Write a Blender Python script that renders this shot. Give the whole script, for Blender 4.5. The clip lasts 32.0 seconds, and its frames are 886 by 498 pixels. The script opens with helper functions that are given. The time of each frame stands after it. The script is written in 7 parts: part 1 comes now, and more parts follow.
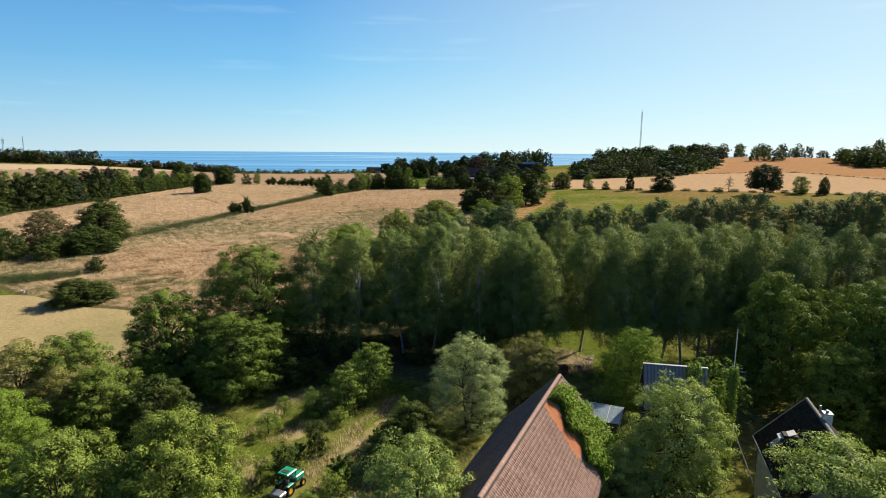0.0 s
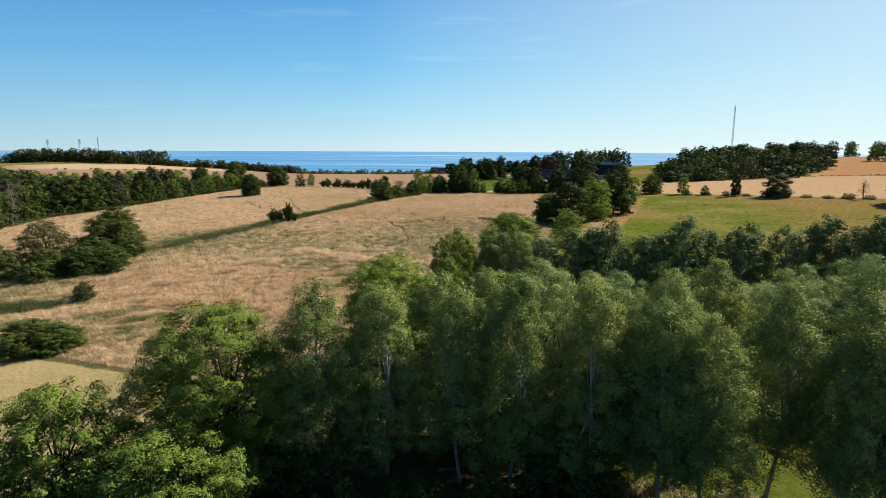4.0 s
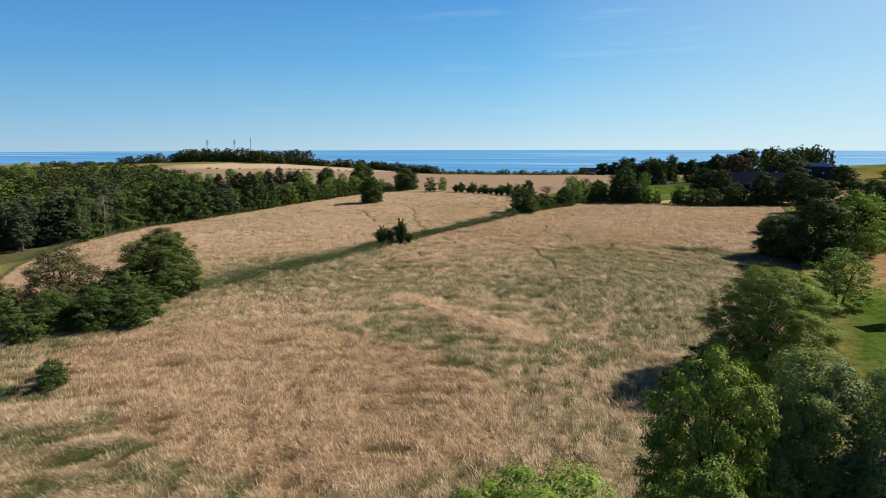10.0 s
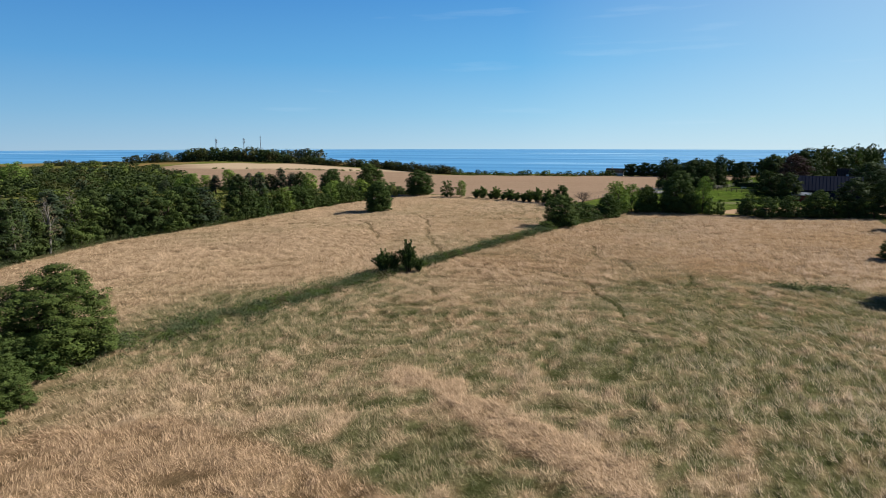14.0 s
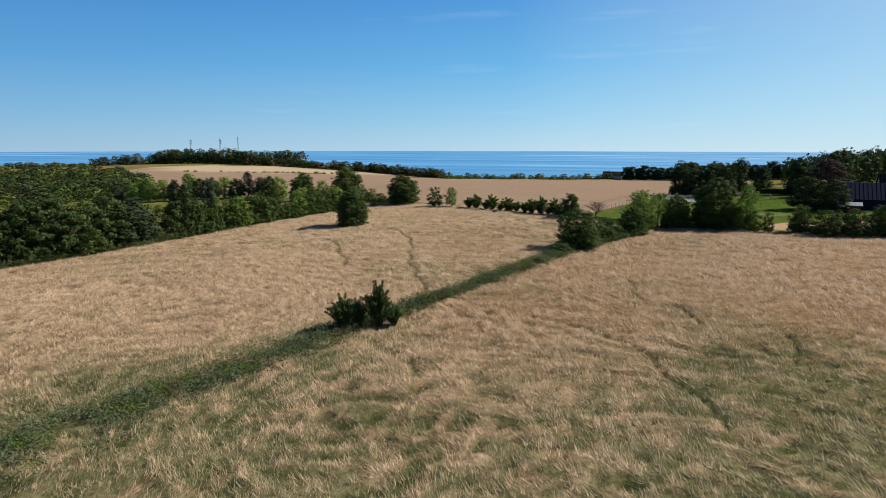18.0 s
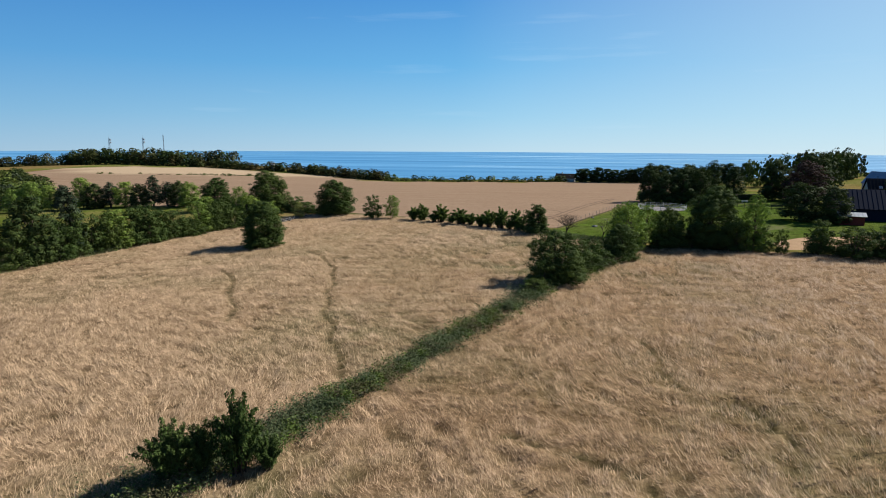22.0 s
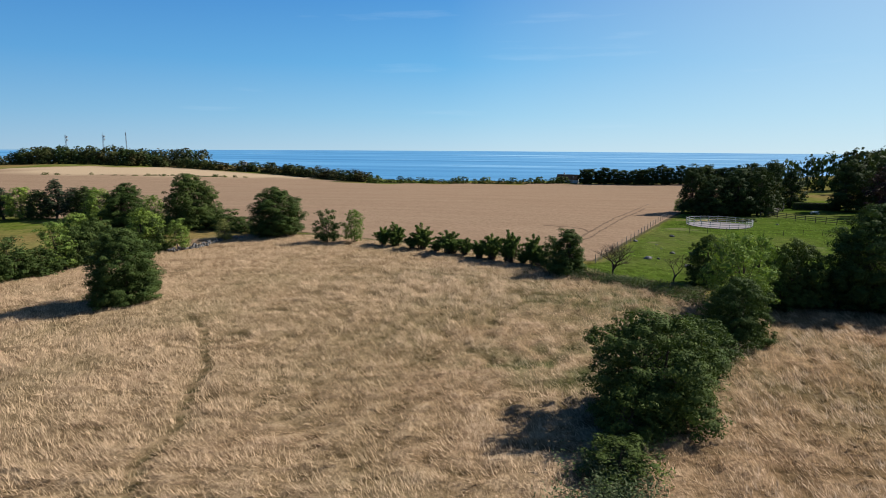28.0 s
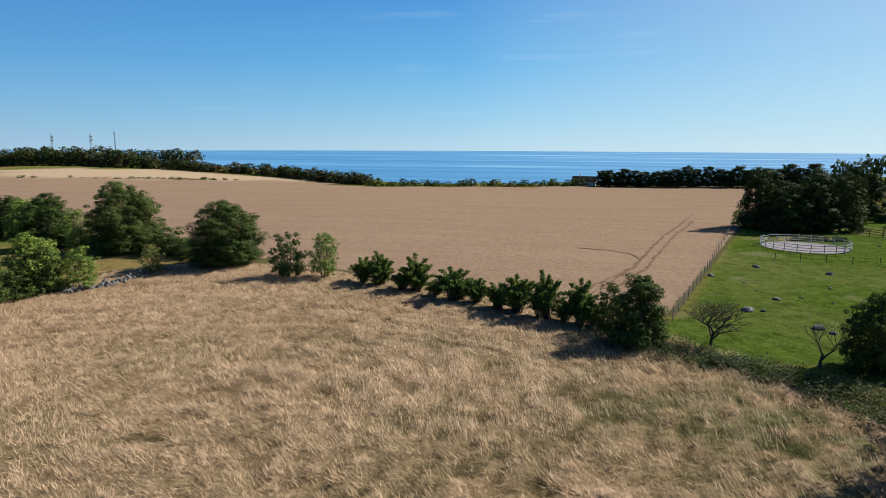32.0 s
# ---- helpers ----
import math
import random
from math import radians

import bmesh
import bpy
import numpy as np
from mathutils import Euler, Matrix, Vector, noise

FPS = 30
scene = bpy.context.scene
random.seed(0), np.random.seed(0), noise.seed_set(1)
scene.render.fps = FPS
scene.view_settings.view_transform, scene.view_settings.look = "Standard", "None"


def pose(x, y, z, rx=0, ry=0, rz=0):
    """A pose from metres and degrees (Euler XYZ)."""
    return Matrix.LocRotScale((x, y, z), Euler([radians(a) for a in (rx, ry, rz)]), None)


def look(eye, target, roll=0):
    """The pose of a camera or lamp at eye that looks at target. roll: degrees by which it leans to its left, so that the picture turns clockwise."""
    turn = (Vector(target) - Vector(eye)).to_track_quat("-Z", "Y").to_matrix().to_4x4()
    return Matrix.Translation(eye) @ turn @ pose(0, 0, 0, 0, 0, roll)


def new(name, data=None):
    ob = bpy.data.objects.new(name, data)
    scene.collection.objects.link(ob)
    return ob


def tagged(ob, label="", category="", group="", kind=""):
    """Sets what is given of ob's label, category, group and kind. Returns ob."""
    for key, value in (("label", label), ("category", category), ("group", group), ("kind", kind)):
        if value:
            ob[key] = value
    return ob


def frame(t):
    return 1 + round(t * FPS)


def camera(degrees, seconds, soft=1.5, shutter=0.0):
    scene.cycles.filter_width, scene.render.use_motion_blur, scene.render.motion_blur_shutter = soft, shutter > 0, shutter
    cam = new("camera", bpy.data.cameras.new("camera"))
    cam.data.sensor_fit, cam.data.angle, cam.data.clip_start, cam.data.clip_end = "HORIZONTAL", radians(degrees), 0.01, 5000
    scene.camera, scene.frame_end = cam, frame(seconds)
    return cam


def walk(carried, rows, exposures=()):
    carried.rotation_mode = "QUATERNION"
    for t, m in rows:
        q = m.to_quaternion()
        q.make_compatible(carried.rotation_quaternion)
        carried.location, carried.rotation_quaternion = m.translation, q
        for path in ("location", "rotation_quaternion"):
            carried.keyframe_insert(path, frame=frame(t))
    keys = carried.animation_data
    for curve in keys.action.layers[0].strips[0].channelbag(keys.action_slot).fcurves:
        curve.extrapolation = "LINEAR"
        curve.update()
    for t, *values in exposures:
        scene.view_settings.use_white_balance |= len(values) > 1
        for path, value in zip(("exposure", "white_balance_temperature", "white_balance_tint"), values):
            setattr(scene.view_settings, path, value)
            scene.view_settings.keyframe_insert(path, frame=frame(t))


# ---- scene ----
cam = camera(73.8, 32.0, soft=0.7)
METRES, EYE, TILT, LEAN, TURN = 225.0, 20.0, 1.5, -1.4, 0.0
ROWS = [
    (0.0, 0.0, 0.0, 0.0, -0.19, -11.29, 0.96),
    (0.5, 0.0001, 0.0152, -0.001, 0.16, -11.31, 0.98),
    (1.0, 0.0, 0.0306, -0.0018, 0.7, -11.31, 1.0),
    (1.5, -0.0005, 0.0462, -0.0022, 1.71, -11.3, 1.05),
    (2.0, -0.0014, 0.0617, -0.0027, 2.93, -11.3, 1.11),
    (2.5, -0.0024, 0.0772, -0.003, 4.15, -11.27, 1.19),
    (3.0, -0.0037, 0.0927, -0.0035, 5.15, -11.24, 1.23),
    (3.5, -0.005, 0.1083, -0.004, 5.68, -11.23, 1.25),
    (5.5, -0.0123, 0.1717, -0.0056, 8.55, -11.14, 1.34),
    (6.0, -0.0149, 0.1876, -0.006, 9.85, -11.14, 1.38),
    (6.5, -0.018, 0.2034, -0.0065, 11.07, -11.16, 1.44),
    (7.0, -0.0212, 0.2191, -0.0069, 12.31, -11.14, 1.52),
    (7.5, -0.0247, 0.2346, -0.0074, 13.56, -11.11, 1.55),
    (8.0, -0.0286, 0.2498, -0.0078, 14.85, -11.06, 1.62),
    (8.5, -0.0328, 0.2652, -0.0082, 16.15, -11.03, 1.71),
    (9.0, -0.0375, 0.2802, -0.0085, 17.38, -11.0, 1.8),
    (9.5, -0.0426, 0.2955, -0.0089, 18.59, -10.95, 1.86),
    (10.0, -0.0478, 0.3106, -0.0092, 19.79, -10.97, 1.92),
    (10.5, -0.0534, 0.3254, -0.0096, 20.72, -10.94, 1.93),
    (11.0, -0.059, 0.3402, -0.0097, 21.11, -10.94, 1.94),
    (11.5, -0.0646, 0.3551, -0.0102, 21.24, -10.97, 1.91),
    (12.0, -0.0702, 0.3697, -0.0105, 21.27, -11.0, 1.92),
    (12.5, -0.076, 0.3841, -0.0107, 21.3, -11.02, 1.91),
    (13.0, -0.0818, 0.3985, -0.0111, 21.33, -11.02, 1.88),
    (13.5, -0.0875, 0.413, -0.0112, 21.37, -11.02, 1.89),
    (14.0, -0.093, 0.4278, -0.0116, 21.41, -11.0, 1.89),
    (14.5, -0.0986, 0.4424, -0.012, 21.44, -11.04, 1.9),
    (16.5, -0.1209, 0.5, -0.0137, 21.48, -10.9, 1.86),
    (17.0, -0.1265, 0.5146, -0.0141, 20.8, -10.89, 1.81),
    (17.5, -0.1317, 0.5283, -0.0144, 20.72, -10.87, 1.8),
    (18.0, -0.1369, 0.5431, -0.0148, 20.27, -10.86, 1.78),
    (18.5, -0.1419, 0.5581, -0.0153, 18.33, -10.9, 1.64),
    (19.0, -0.1465, 0.5729, -0.0156, 18.03, -10.89, 1.62),
    (19.5, -0.1511, 0.5877, -0.016, 17.94, -10.87, 1.63),
    (20.0, -0.1554, 0.6027, -0.0163, 16.84, -10.9, 1.55),
    (20.5, -0.1596, 0.6177, -0.0166, 16.55, -10.92, 1.57),
    (21.0, -0.1637, 0.6326, -0.017, 16.5, -10.89, 1.52),
    (21.5, -0.1674, 0.6479, -0.0172, 16.29, -10.89, 1.52),
    (22.0, -0.1711, 0.6633, -0.0176, 15.29, -10.95, 1.46),
    (22.5, -0.175, 0.6787, -0.0181, 15.17, -10.98, 1.45),
    (23.0, -0.1788, 0.694, -0.0185, 14.09, -10.99, 1.4),
    (23.5, -0.1824, 0.7091, -0.0188, 14.06, -11.02, 1.41),
    (24.0, -0.1859, 0.724, -0.0198, 14.11, -11.0, 1.43),
    (24.5, -0.1894, 0.739, -0.0208, 14.17, -11.02, 1.43),
    (25.0, -0.193, 0.7541, -0.0218, 14.2, -11.02, 1.42),
    (25.5, -0.1963, 0.7691, -0.0229, 14.26, -11.02, 1.44),
    (27.5, -0.2102, 0.8299, -0.0247, 14.47, -11.04, 1.35),
    (28.0, -0.2133, 0.845, -0.0251, 14.53, -11.05, 1.39),
    (28.5, -0.2169, 0.8601, -0.0255, 14.56, -11.08, 1.35),
    (29.0, -0.2204, 0.8753, -0.026, 14.86, -11.08, 1.39),
    (29.5, -0.224, 0.8904, -0.0265, 15.03, -11.07, 1.41),
    (30.0, -0.2277, 0.9054, -0.027, 15.08, -11.05, 1.46),
    (30.5, -0.2315, 0.9204, -0.0272, 15.13, -11.06, 1.46),
    (31.0, -0.2351, 0.9354, -0.0277, 15.17, -11.03, 1.46),
    (31.5, -0.2388, 0.9503, -0.0281, 15.21, -11.03, 1.49),
    (32.0, -0.2421, 0.9646, -0.0279, 15.21, -11.04, 1.53),
]
walk(cam, [(t, pose(0, 0, EYE, TILT, LEAN, TURN) @ pose(METRES * x, METRES * y, METRES * z, 90 + pitch, roll, yaw)) for t, x, y, z, yaw, pitch, roll in ROWS],
     [(0.0, 1.42, 7050, 10), (3.5, 1.38, 7000, 10), (6.0, 1.32, 6850, 10), (9.0, 1.22, 6550, 10), (12.0, 1.13, 6350, 10), (16.0, 1.10, 6250, 10), (32.0, 1.10, 6250, 10)])

# ---- world, sun, exposure ----
SUN_AZ, SUN_EL = radians(54), radians(37)     # clockwise from +y
HAZE_AZ = radians(70)     # the paler half of the sky, over the land
world = bpy.data.worlds.new("world")
scene.world = world
world.use_nodes = True
wt = world.node_tree
wt.nodes.clear()
w_out = wt.nodes.new("ShaderNodeOutputWorld")
w_bg = wt.nodes.new("ShaderNodeBackground")
w_sky = wt.nodes.new("ShaderNodeTexSky")
w_sky.sky_type = "NISHITA"
w_sky.sun_disc = False
w_sky.sun_elevation = SUN_EL
w_sky.sun_rotation = SUN_AZ
w_sky.altitude = 50
w_sky.air_density = 1.0
w_sky.dust_density = 0.0
w_sky.ozone_density = 1.0
w_bg.inputs["Strength"].default_value = 0.10
w_geo = wt.nodes.new("ShaderNodeTexCoord")
# the sky's own horizon sits on the sea's far edge, half a degree under eye level
w_add = wt.nodes.new("ShaderNodeVectorMath")
w_add.operation = "ADD"
w_add.inputs[1].default_value = (0, 0, 0.012)
wt.links.new(w_geo.outputs["Generated"], w_add.inputs[0])
wt.links.new(w_add.outputs[0], w_sky.inputs["Vector"])
# thin cirrus streaks
w_map = wt.nodes.new("ShaderNodeMapping")
w_map.inputs["Scale"].default_value = (2.2, 2.2, 26)
w_noise = wt.nodes.new("ShaderNodeTexNoise")
w_noise.inputs["Scale"].default_value = 1.6
w_noise.inputs["Detail"].default_value = 5
w_ramp = wt.nodes.new("ShaderNodeValToRGB")
w_ramp.color_ramp.elements[0].position = 0.62
w_ramp.color_ramp.elements[1].position = 0.80
w_ramp.color_ramp.elements[1].color = (0.17, 0.17, 0.17, 1)
w_mix = wt.nodes.new("ShaderNodeMixRGB")
w_mix.inputs["Color2"].default_value = (3.3, 4.0, 4.5, 1)
wt.links.new(w_geo.outputs["Generated"], w_map.inputs["Vector"])
wt.links.new(w_map.outputs[0], w_noise.inputs["Vector"])
wt.links.new(w_noise.outputs["Fac"], w_ramp.inputs["Fac"])
wt.links.new(w_ramp.outputs["Color"], w_mix.inputs["Fac"])
# clear-day blue by height over the horizon, paler towards the sun, over the Nishita sky
w_sep = wt.nodes.new("ShaderNodeSeparateXYZ")
wt.links.new(w_add.outputs[0], w_sep.inputs[0])
w_blue = wt.nodes.new("ShaderNodeValToRGB")
BLUES = [(0.0, (0.50, 0.70, 0.85)), (0.06, (0.315, 0.605, 0.84)), (0.14, (0.15, 0.47, 0.81)), (0.25, (0.075, 0.315, 0.71)), (0.55, (0.035, 0.17, 0.48)), (1.0, (0.02, 0.10, 0.33))]
cr = w_blue.color_ramp.elements
cr[0].position, cr[0].color = 0.0, (*BLUES[0][1], 1)
cr[1].position, cr[1].color = 1.0, (*BLUES[-1][1], 1)
for pos, col in BLUES[1:-1]:
    cr.new(pos).color = (*col, 1)
wt.links.new(w_sep.outputs[2], w_blue.inputs["Fac"])
w_dot = wt.nodes.new("ShaderNodeVectorMath")
w_dot.operation = "DOT_PRODUCT"
w_dot.inputs[1].default_value = (math.sin(HAZE_AZ), math.cos(HAZE_AZ), 0)
wt.links.new(w_geo.outputs["Generated"], w_dot.inputs[0])
w_half = wt.nodes.new("ShaderNodeMath")
w_half.operation = "MULTIPLY_ADD"
w_half.inputs[1].default_value = 0.5
w_half.inputs[2].default_value = 0.5
wt.links.new(w_dot.outputs["Value"], w_half.inputs[0])
w_side = wt.nodes.new("ShaderNodeValToRGB")
w_side.color_ramp.elements[0].position, w_side.color_ramp.elements[0].color = 0.15, (0.58, 0.69, 0.80, 1)
w_side.color_ramp.elements[1].position, w_side.color_ramp.elements[1].color = 0.60, (1, 1, 1, 1)
wt.links.new(w_half.outputs[0], w_side.inputs["Fac"])
w_shade = wt.nodes.new("ShaderNodeMixRGB")
w_shade.blend_type = "MULTIPLY"
w_shade.inputs["Fac"].default_value = 1.0
wt.links.new(w_blue.outputs[0], w_shade.inputs["Color1"])
wt.links.new(w_side.outputs[0], w_shade.inputs["Color2"])
w_pale = wt.nodes.new("ShaderNodeValToRGB")
w_pale.color_ramp.elements[0].position, w_pale.color_ramp.elements[0].color = 0.55, (0, 0, 0, 1)
w_pale.color_ramp.elements[1].position, w_pale.color_ramp.elements[1].color = 1.0, (0.75, 0.75, 0.75, 1)
wt.links.new(w_half.outputs[0], w_pale.inputs["Fac"])
w_sunny = wt.nodes.new("ShaderNodeMixRGB")
w_sunny.inputs["Color2"].default_value = (0.70, 0.82, 0.88, 1)
wt.links.new(w_pale.outputs[0], w_sunny.inputs["Fac"])
wt.links.new(w_shade.outputs[0], w_sunny.inputs["Color1"])
w_gain = wt.nodes.new("ShaderNodeMixRGB")
w_gain.blend_type = "MULTIPLY"
w_gain.inputs["Fac"].default_value = 1.0
w_gain.inputs["Color2"].default_value = (4.1, 4.35, 4.35, 1)
wt.links.new(w_sunny.outputs[0], w_gain.inputs["Color1"])
w_two = wt.nodes.new("ShaderNodeMixRGB")
w_two.inputs["Fac"].default_value = 0.94
wt.links.new(w_sky.outputs[0], w_two.inputs["Color1"])
wt.links.new(w_gain.outputs[0], w_two.inputs["Color2"])
wt.links.new(w_two.outputs[0], w_mix.inputs["Color1"])
wt.links.new(w_mix.outputs[0], w_bg.inputs["Color"])
wt.links.new(w_bg.outputs[0], w_out.inputs["Surface"])

SUN_DIR = Vector((math.sin(SUN_AZ) * math.cos(SUN_EL), math.cos(SUN_AZ) * math.cos(SUN_EL), math.sin(SUN_EL)))
sun = new("sun", bpy.data.lights.new("sun", "SUN"))
sun.data.energy = 5.0
sun.data.angle = radians(0.5)
sun.data.color = (1.0, 0.95, 0.87)
sun.matrix_world = look(SUN_DIR * 300, (0, 0, 0))

# ---- materials ----
def node_mat(name):
    m = bpy.data.materials.new(name)
    m.use_nodes = True
    nt = m.node_tree
    nt.nodes.clear()
    out = nt.nodes.new("ShaderNodeOutputMaterial")
    bsdf = nt.nodes.new("ShaderNodeBsdfPrincipled")
    nt.links.new(bsdf.outputs[0], out.inputs["Surface"])
    return m, nt, bsdf, out


def noise_node(nt, scale, detail=4, rough=0.55, vec=None, stretch=None):
    n = nt.nodes.new("ShaderNodeTexNoise")
    n.inputs["Scale"].default_value = scale
    n.inputs["Detail"].default_value = detail
    n.inputs["Roughness"].default_value = rough
    if vec is not None:
        if stretch is not None:
            mp = nt.nodes.new("ShaderNodeMapping")
            mp.inputs["Scale"].default_value = stretch[:3]
            mp.inputs["Rotation"].default_value = (0, 0, stretch[3] if len(stretch) > 3 else 0)
            nt.links.new(vec, mp.inputs["Vector"])
            vec = mp.outputs[0]
        nt.links.new(vec, n.inputs["Vector"])
    return n.outputs["Fac"]


def ramp_node(nt, fac, stops):
    r = nt.nodes.new("ShaderNodeValToRGB")
    e = r.color_ramp.elements
    e[0].position, e[0].color = stops[0][0], (*stops[0][1], 1)
    e[1].position, e[1].color = stops[-1][0], (*stops[-1][1], 1)
    for p, col in stops[1:-1]:
        k = e.new(p)
        k.color = (*col, 1)
    nt.links.new(fac, r.inputs["Fac"])
    return r.outputs["Color"]


def mix_node(nt, fac, a, b, blend="MIX"):
    n = nt.nodes.new("ShaderNodeMixRGB")
    n.blend_type = blend
    for value, slot in ((fac, "Fac"), (a, "Color1"), (b, "Color2")):
        if isinstance(value, (int, float)):
            n.inputs[slot].default_value = value
        elif isinstance(value, tuple):
            n.inputs[slot].default_value = (*value, 1)
        else:
            nt.links.new(value, n.inputs[slot])
    return n.outputs["Color"]


def bump_node(nt, height, strength, distance, bsdf):
    b = nt.nodes.new("ShaderNodeBump")
    b.inputs["Strength"].default_value = strength
    b.inputs["Distance"].default_value = distance
    nt.links.new(height, b.inputs["Height"])
    nt.links.new(b.outputs[0], bsdf.inputs["Normal"])


def world_pos(nt):
    return nt.nodes.new("ShaderNodeNewGeometry").outputs["Position"]


def simple_mat(name, low, high, scale, rough=0.8, bump=0.3, dist=0.02, metal=0.0, per_piece=0.0, stretch=None):
    """A two-tone grained surface; per_piece varies whole pieces by their own random number."""
    m, nt, bsdf, out = node_mat(name)
    co = nt.nodes.new("ShaderNodeTexCoord").outputs["Object"]
    fine = noise_node(nt, scale, 6, 0.6, co, stretch)
    broad = noise_node(nt, scale * 0.13, 3, 0.5, co)
    col = ramp_node(nt, fine, [(0.3, low), (0.7, high)])
    col = mix_node(nt, mix_node(nt, broad, (0, 0, 0), (0.6, 0.6, 0.6)), col, tuple(v * 0.72 for v in low), "MIX")
    if per_piece:
        rnd = nt.nodes.new("ShaderNodeObjectInfo").outputs["Random"]
        isl = nt.nodes.new("ShaderNodeNewGeometry").outputs["Random Per Island"]
        both = nt.nodes.new("ShaderNodeMath")
        both.operation = "PINGPONG"
        both.inputs[1].default_value = 1.0
        plus = nt.nodes.new("ShaderNodeMath")
        plus.operation = "ADD"
        nt.links.new(rnd, plus.inputs[0])
        nt.links.new(isl, plus.inputs[1])
        nt.links.new(plus.outputs[0], both.inputs[0])
        tone = ramp_node(nt, both.outputs[0], [(0.0, (1 - per_piece,) * 3), (1.0, (1 + per_piece,) * 3)])
        col = mix_node(nt, 1.0, col, tone, "MULTIPLY")
    col = mix_node(nt, 1.0, col, (0.74, 0.74, 0.74), "MULTIPLY")
    nt.links.new(col, bsdf.inputs["Base Color"])
    bsdf.inputs["Roughness"].default_value = rough
    bsdf.inputs["Metallic"].default_value = metal
    bsdf.inputs["Specular IOR Level"].default_value = 0.06 if rough > 0.5 else 0.45
    if bump:
        bump_node(nt, fine, bump, dist, bsdf)
    return m


def leaf_mat(name, dark, mid, light, trans=0.35, rough=0.62, gloss=0.02, gain=0.62, patch=0.0):
    """Leaves: tone by leaf and by tree, light passing through the blade."""
    m, nt, bsdf, out = node_mat(name)
    dark, mid, light = [(r * 1.06, g, b * 1.40) for r, g, b in (dark, mid, light)]
    isl = nt.nodes.new("ShaderNodeNewGeometry").outputs["Random Per Island"]
    rnd = nt.nodes.new("ShaderNodeObjectInfo").outputs["Random"]
    co = nt.nodes.new("ShaderNodeTexCoord").outputs["Object"]
    clump = noise_node(nt, 0.55, 2, 0.5, co)
    col = ramp_node(nt, isl, [(0.0, dark), (0.55, mid), (1.0, light)])
    col = mix_node(nt, ramp_node(nt, clump, [(0.35, (0, 0, 0)), (0.75, (0.55, 0.55, 0.55))]), col, light)
    tone = ramp_node(nt, rnd, [(p, tuple(gain * v for v in col3)) for p, col3 in ((0.0, (0.78, 0.84, 0.80)), (0.5, (1.0, 1.0, 1.0)), (1.0, (1.12, 1.06, 0.96)))])
    col = mix_node(nt, 1.0, col, tone, "MULTIPLY")
    if patch:
        brown = ramp_node(nt, noise_node(nt, 0.085, 2, 0.4, co), [(0.48, (0, 0, 0)), (0.62, (patch, patch, patch))])
        col = mix_node(nt, brown, col, mix_node(nt, 1.0, col, (1.05, 0.66, 0.85), "MULTIPLY"))
    nt.links.new(col, bsdf.inputs["Base Color"])
    bsdf.inputs["Roughness"].default_value = rough
    bsdf.inputs["Specular IOR Level"].default_value = gloss
    tr = nt.nodes.new("ShaderNodeBsdfTranslucent")
    warm = mix_node(nt, 1.0, col, (1.12, 1.25, 0.70), "MULTIPLY")
    nt.links.new(warm, tr.inputs["Color"])
    mx = nt.nodes.new("ShaderNodeMixShader")
    mx.inputs["Fac"].default_value = trans
    nt.links.new(bsdf.outputs[0], mx.inputs[1])
    nt.links.new(tr.outputs[0], mx.inputs[2])
    nt.links.new(mx.outputs[0], out.inputs["Surface"])
    return m


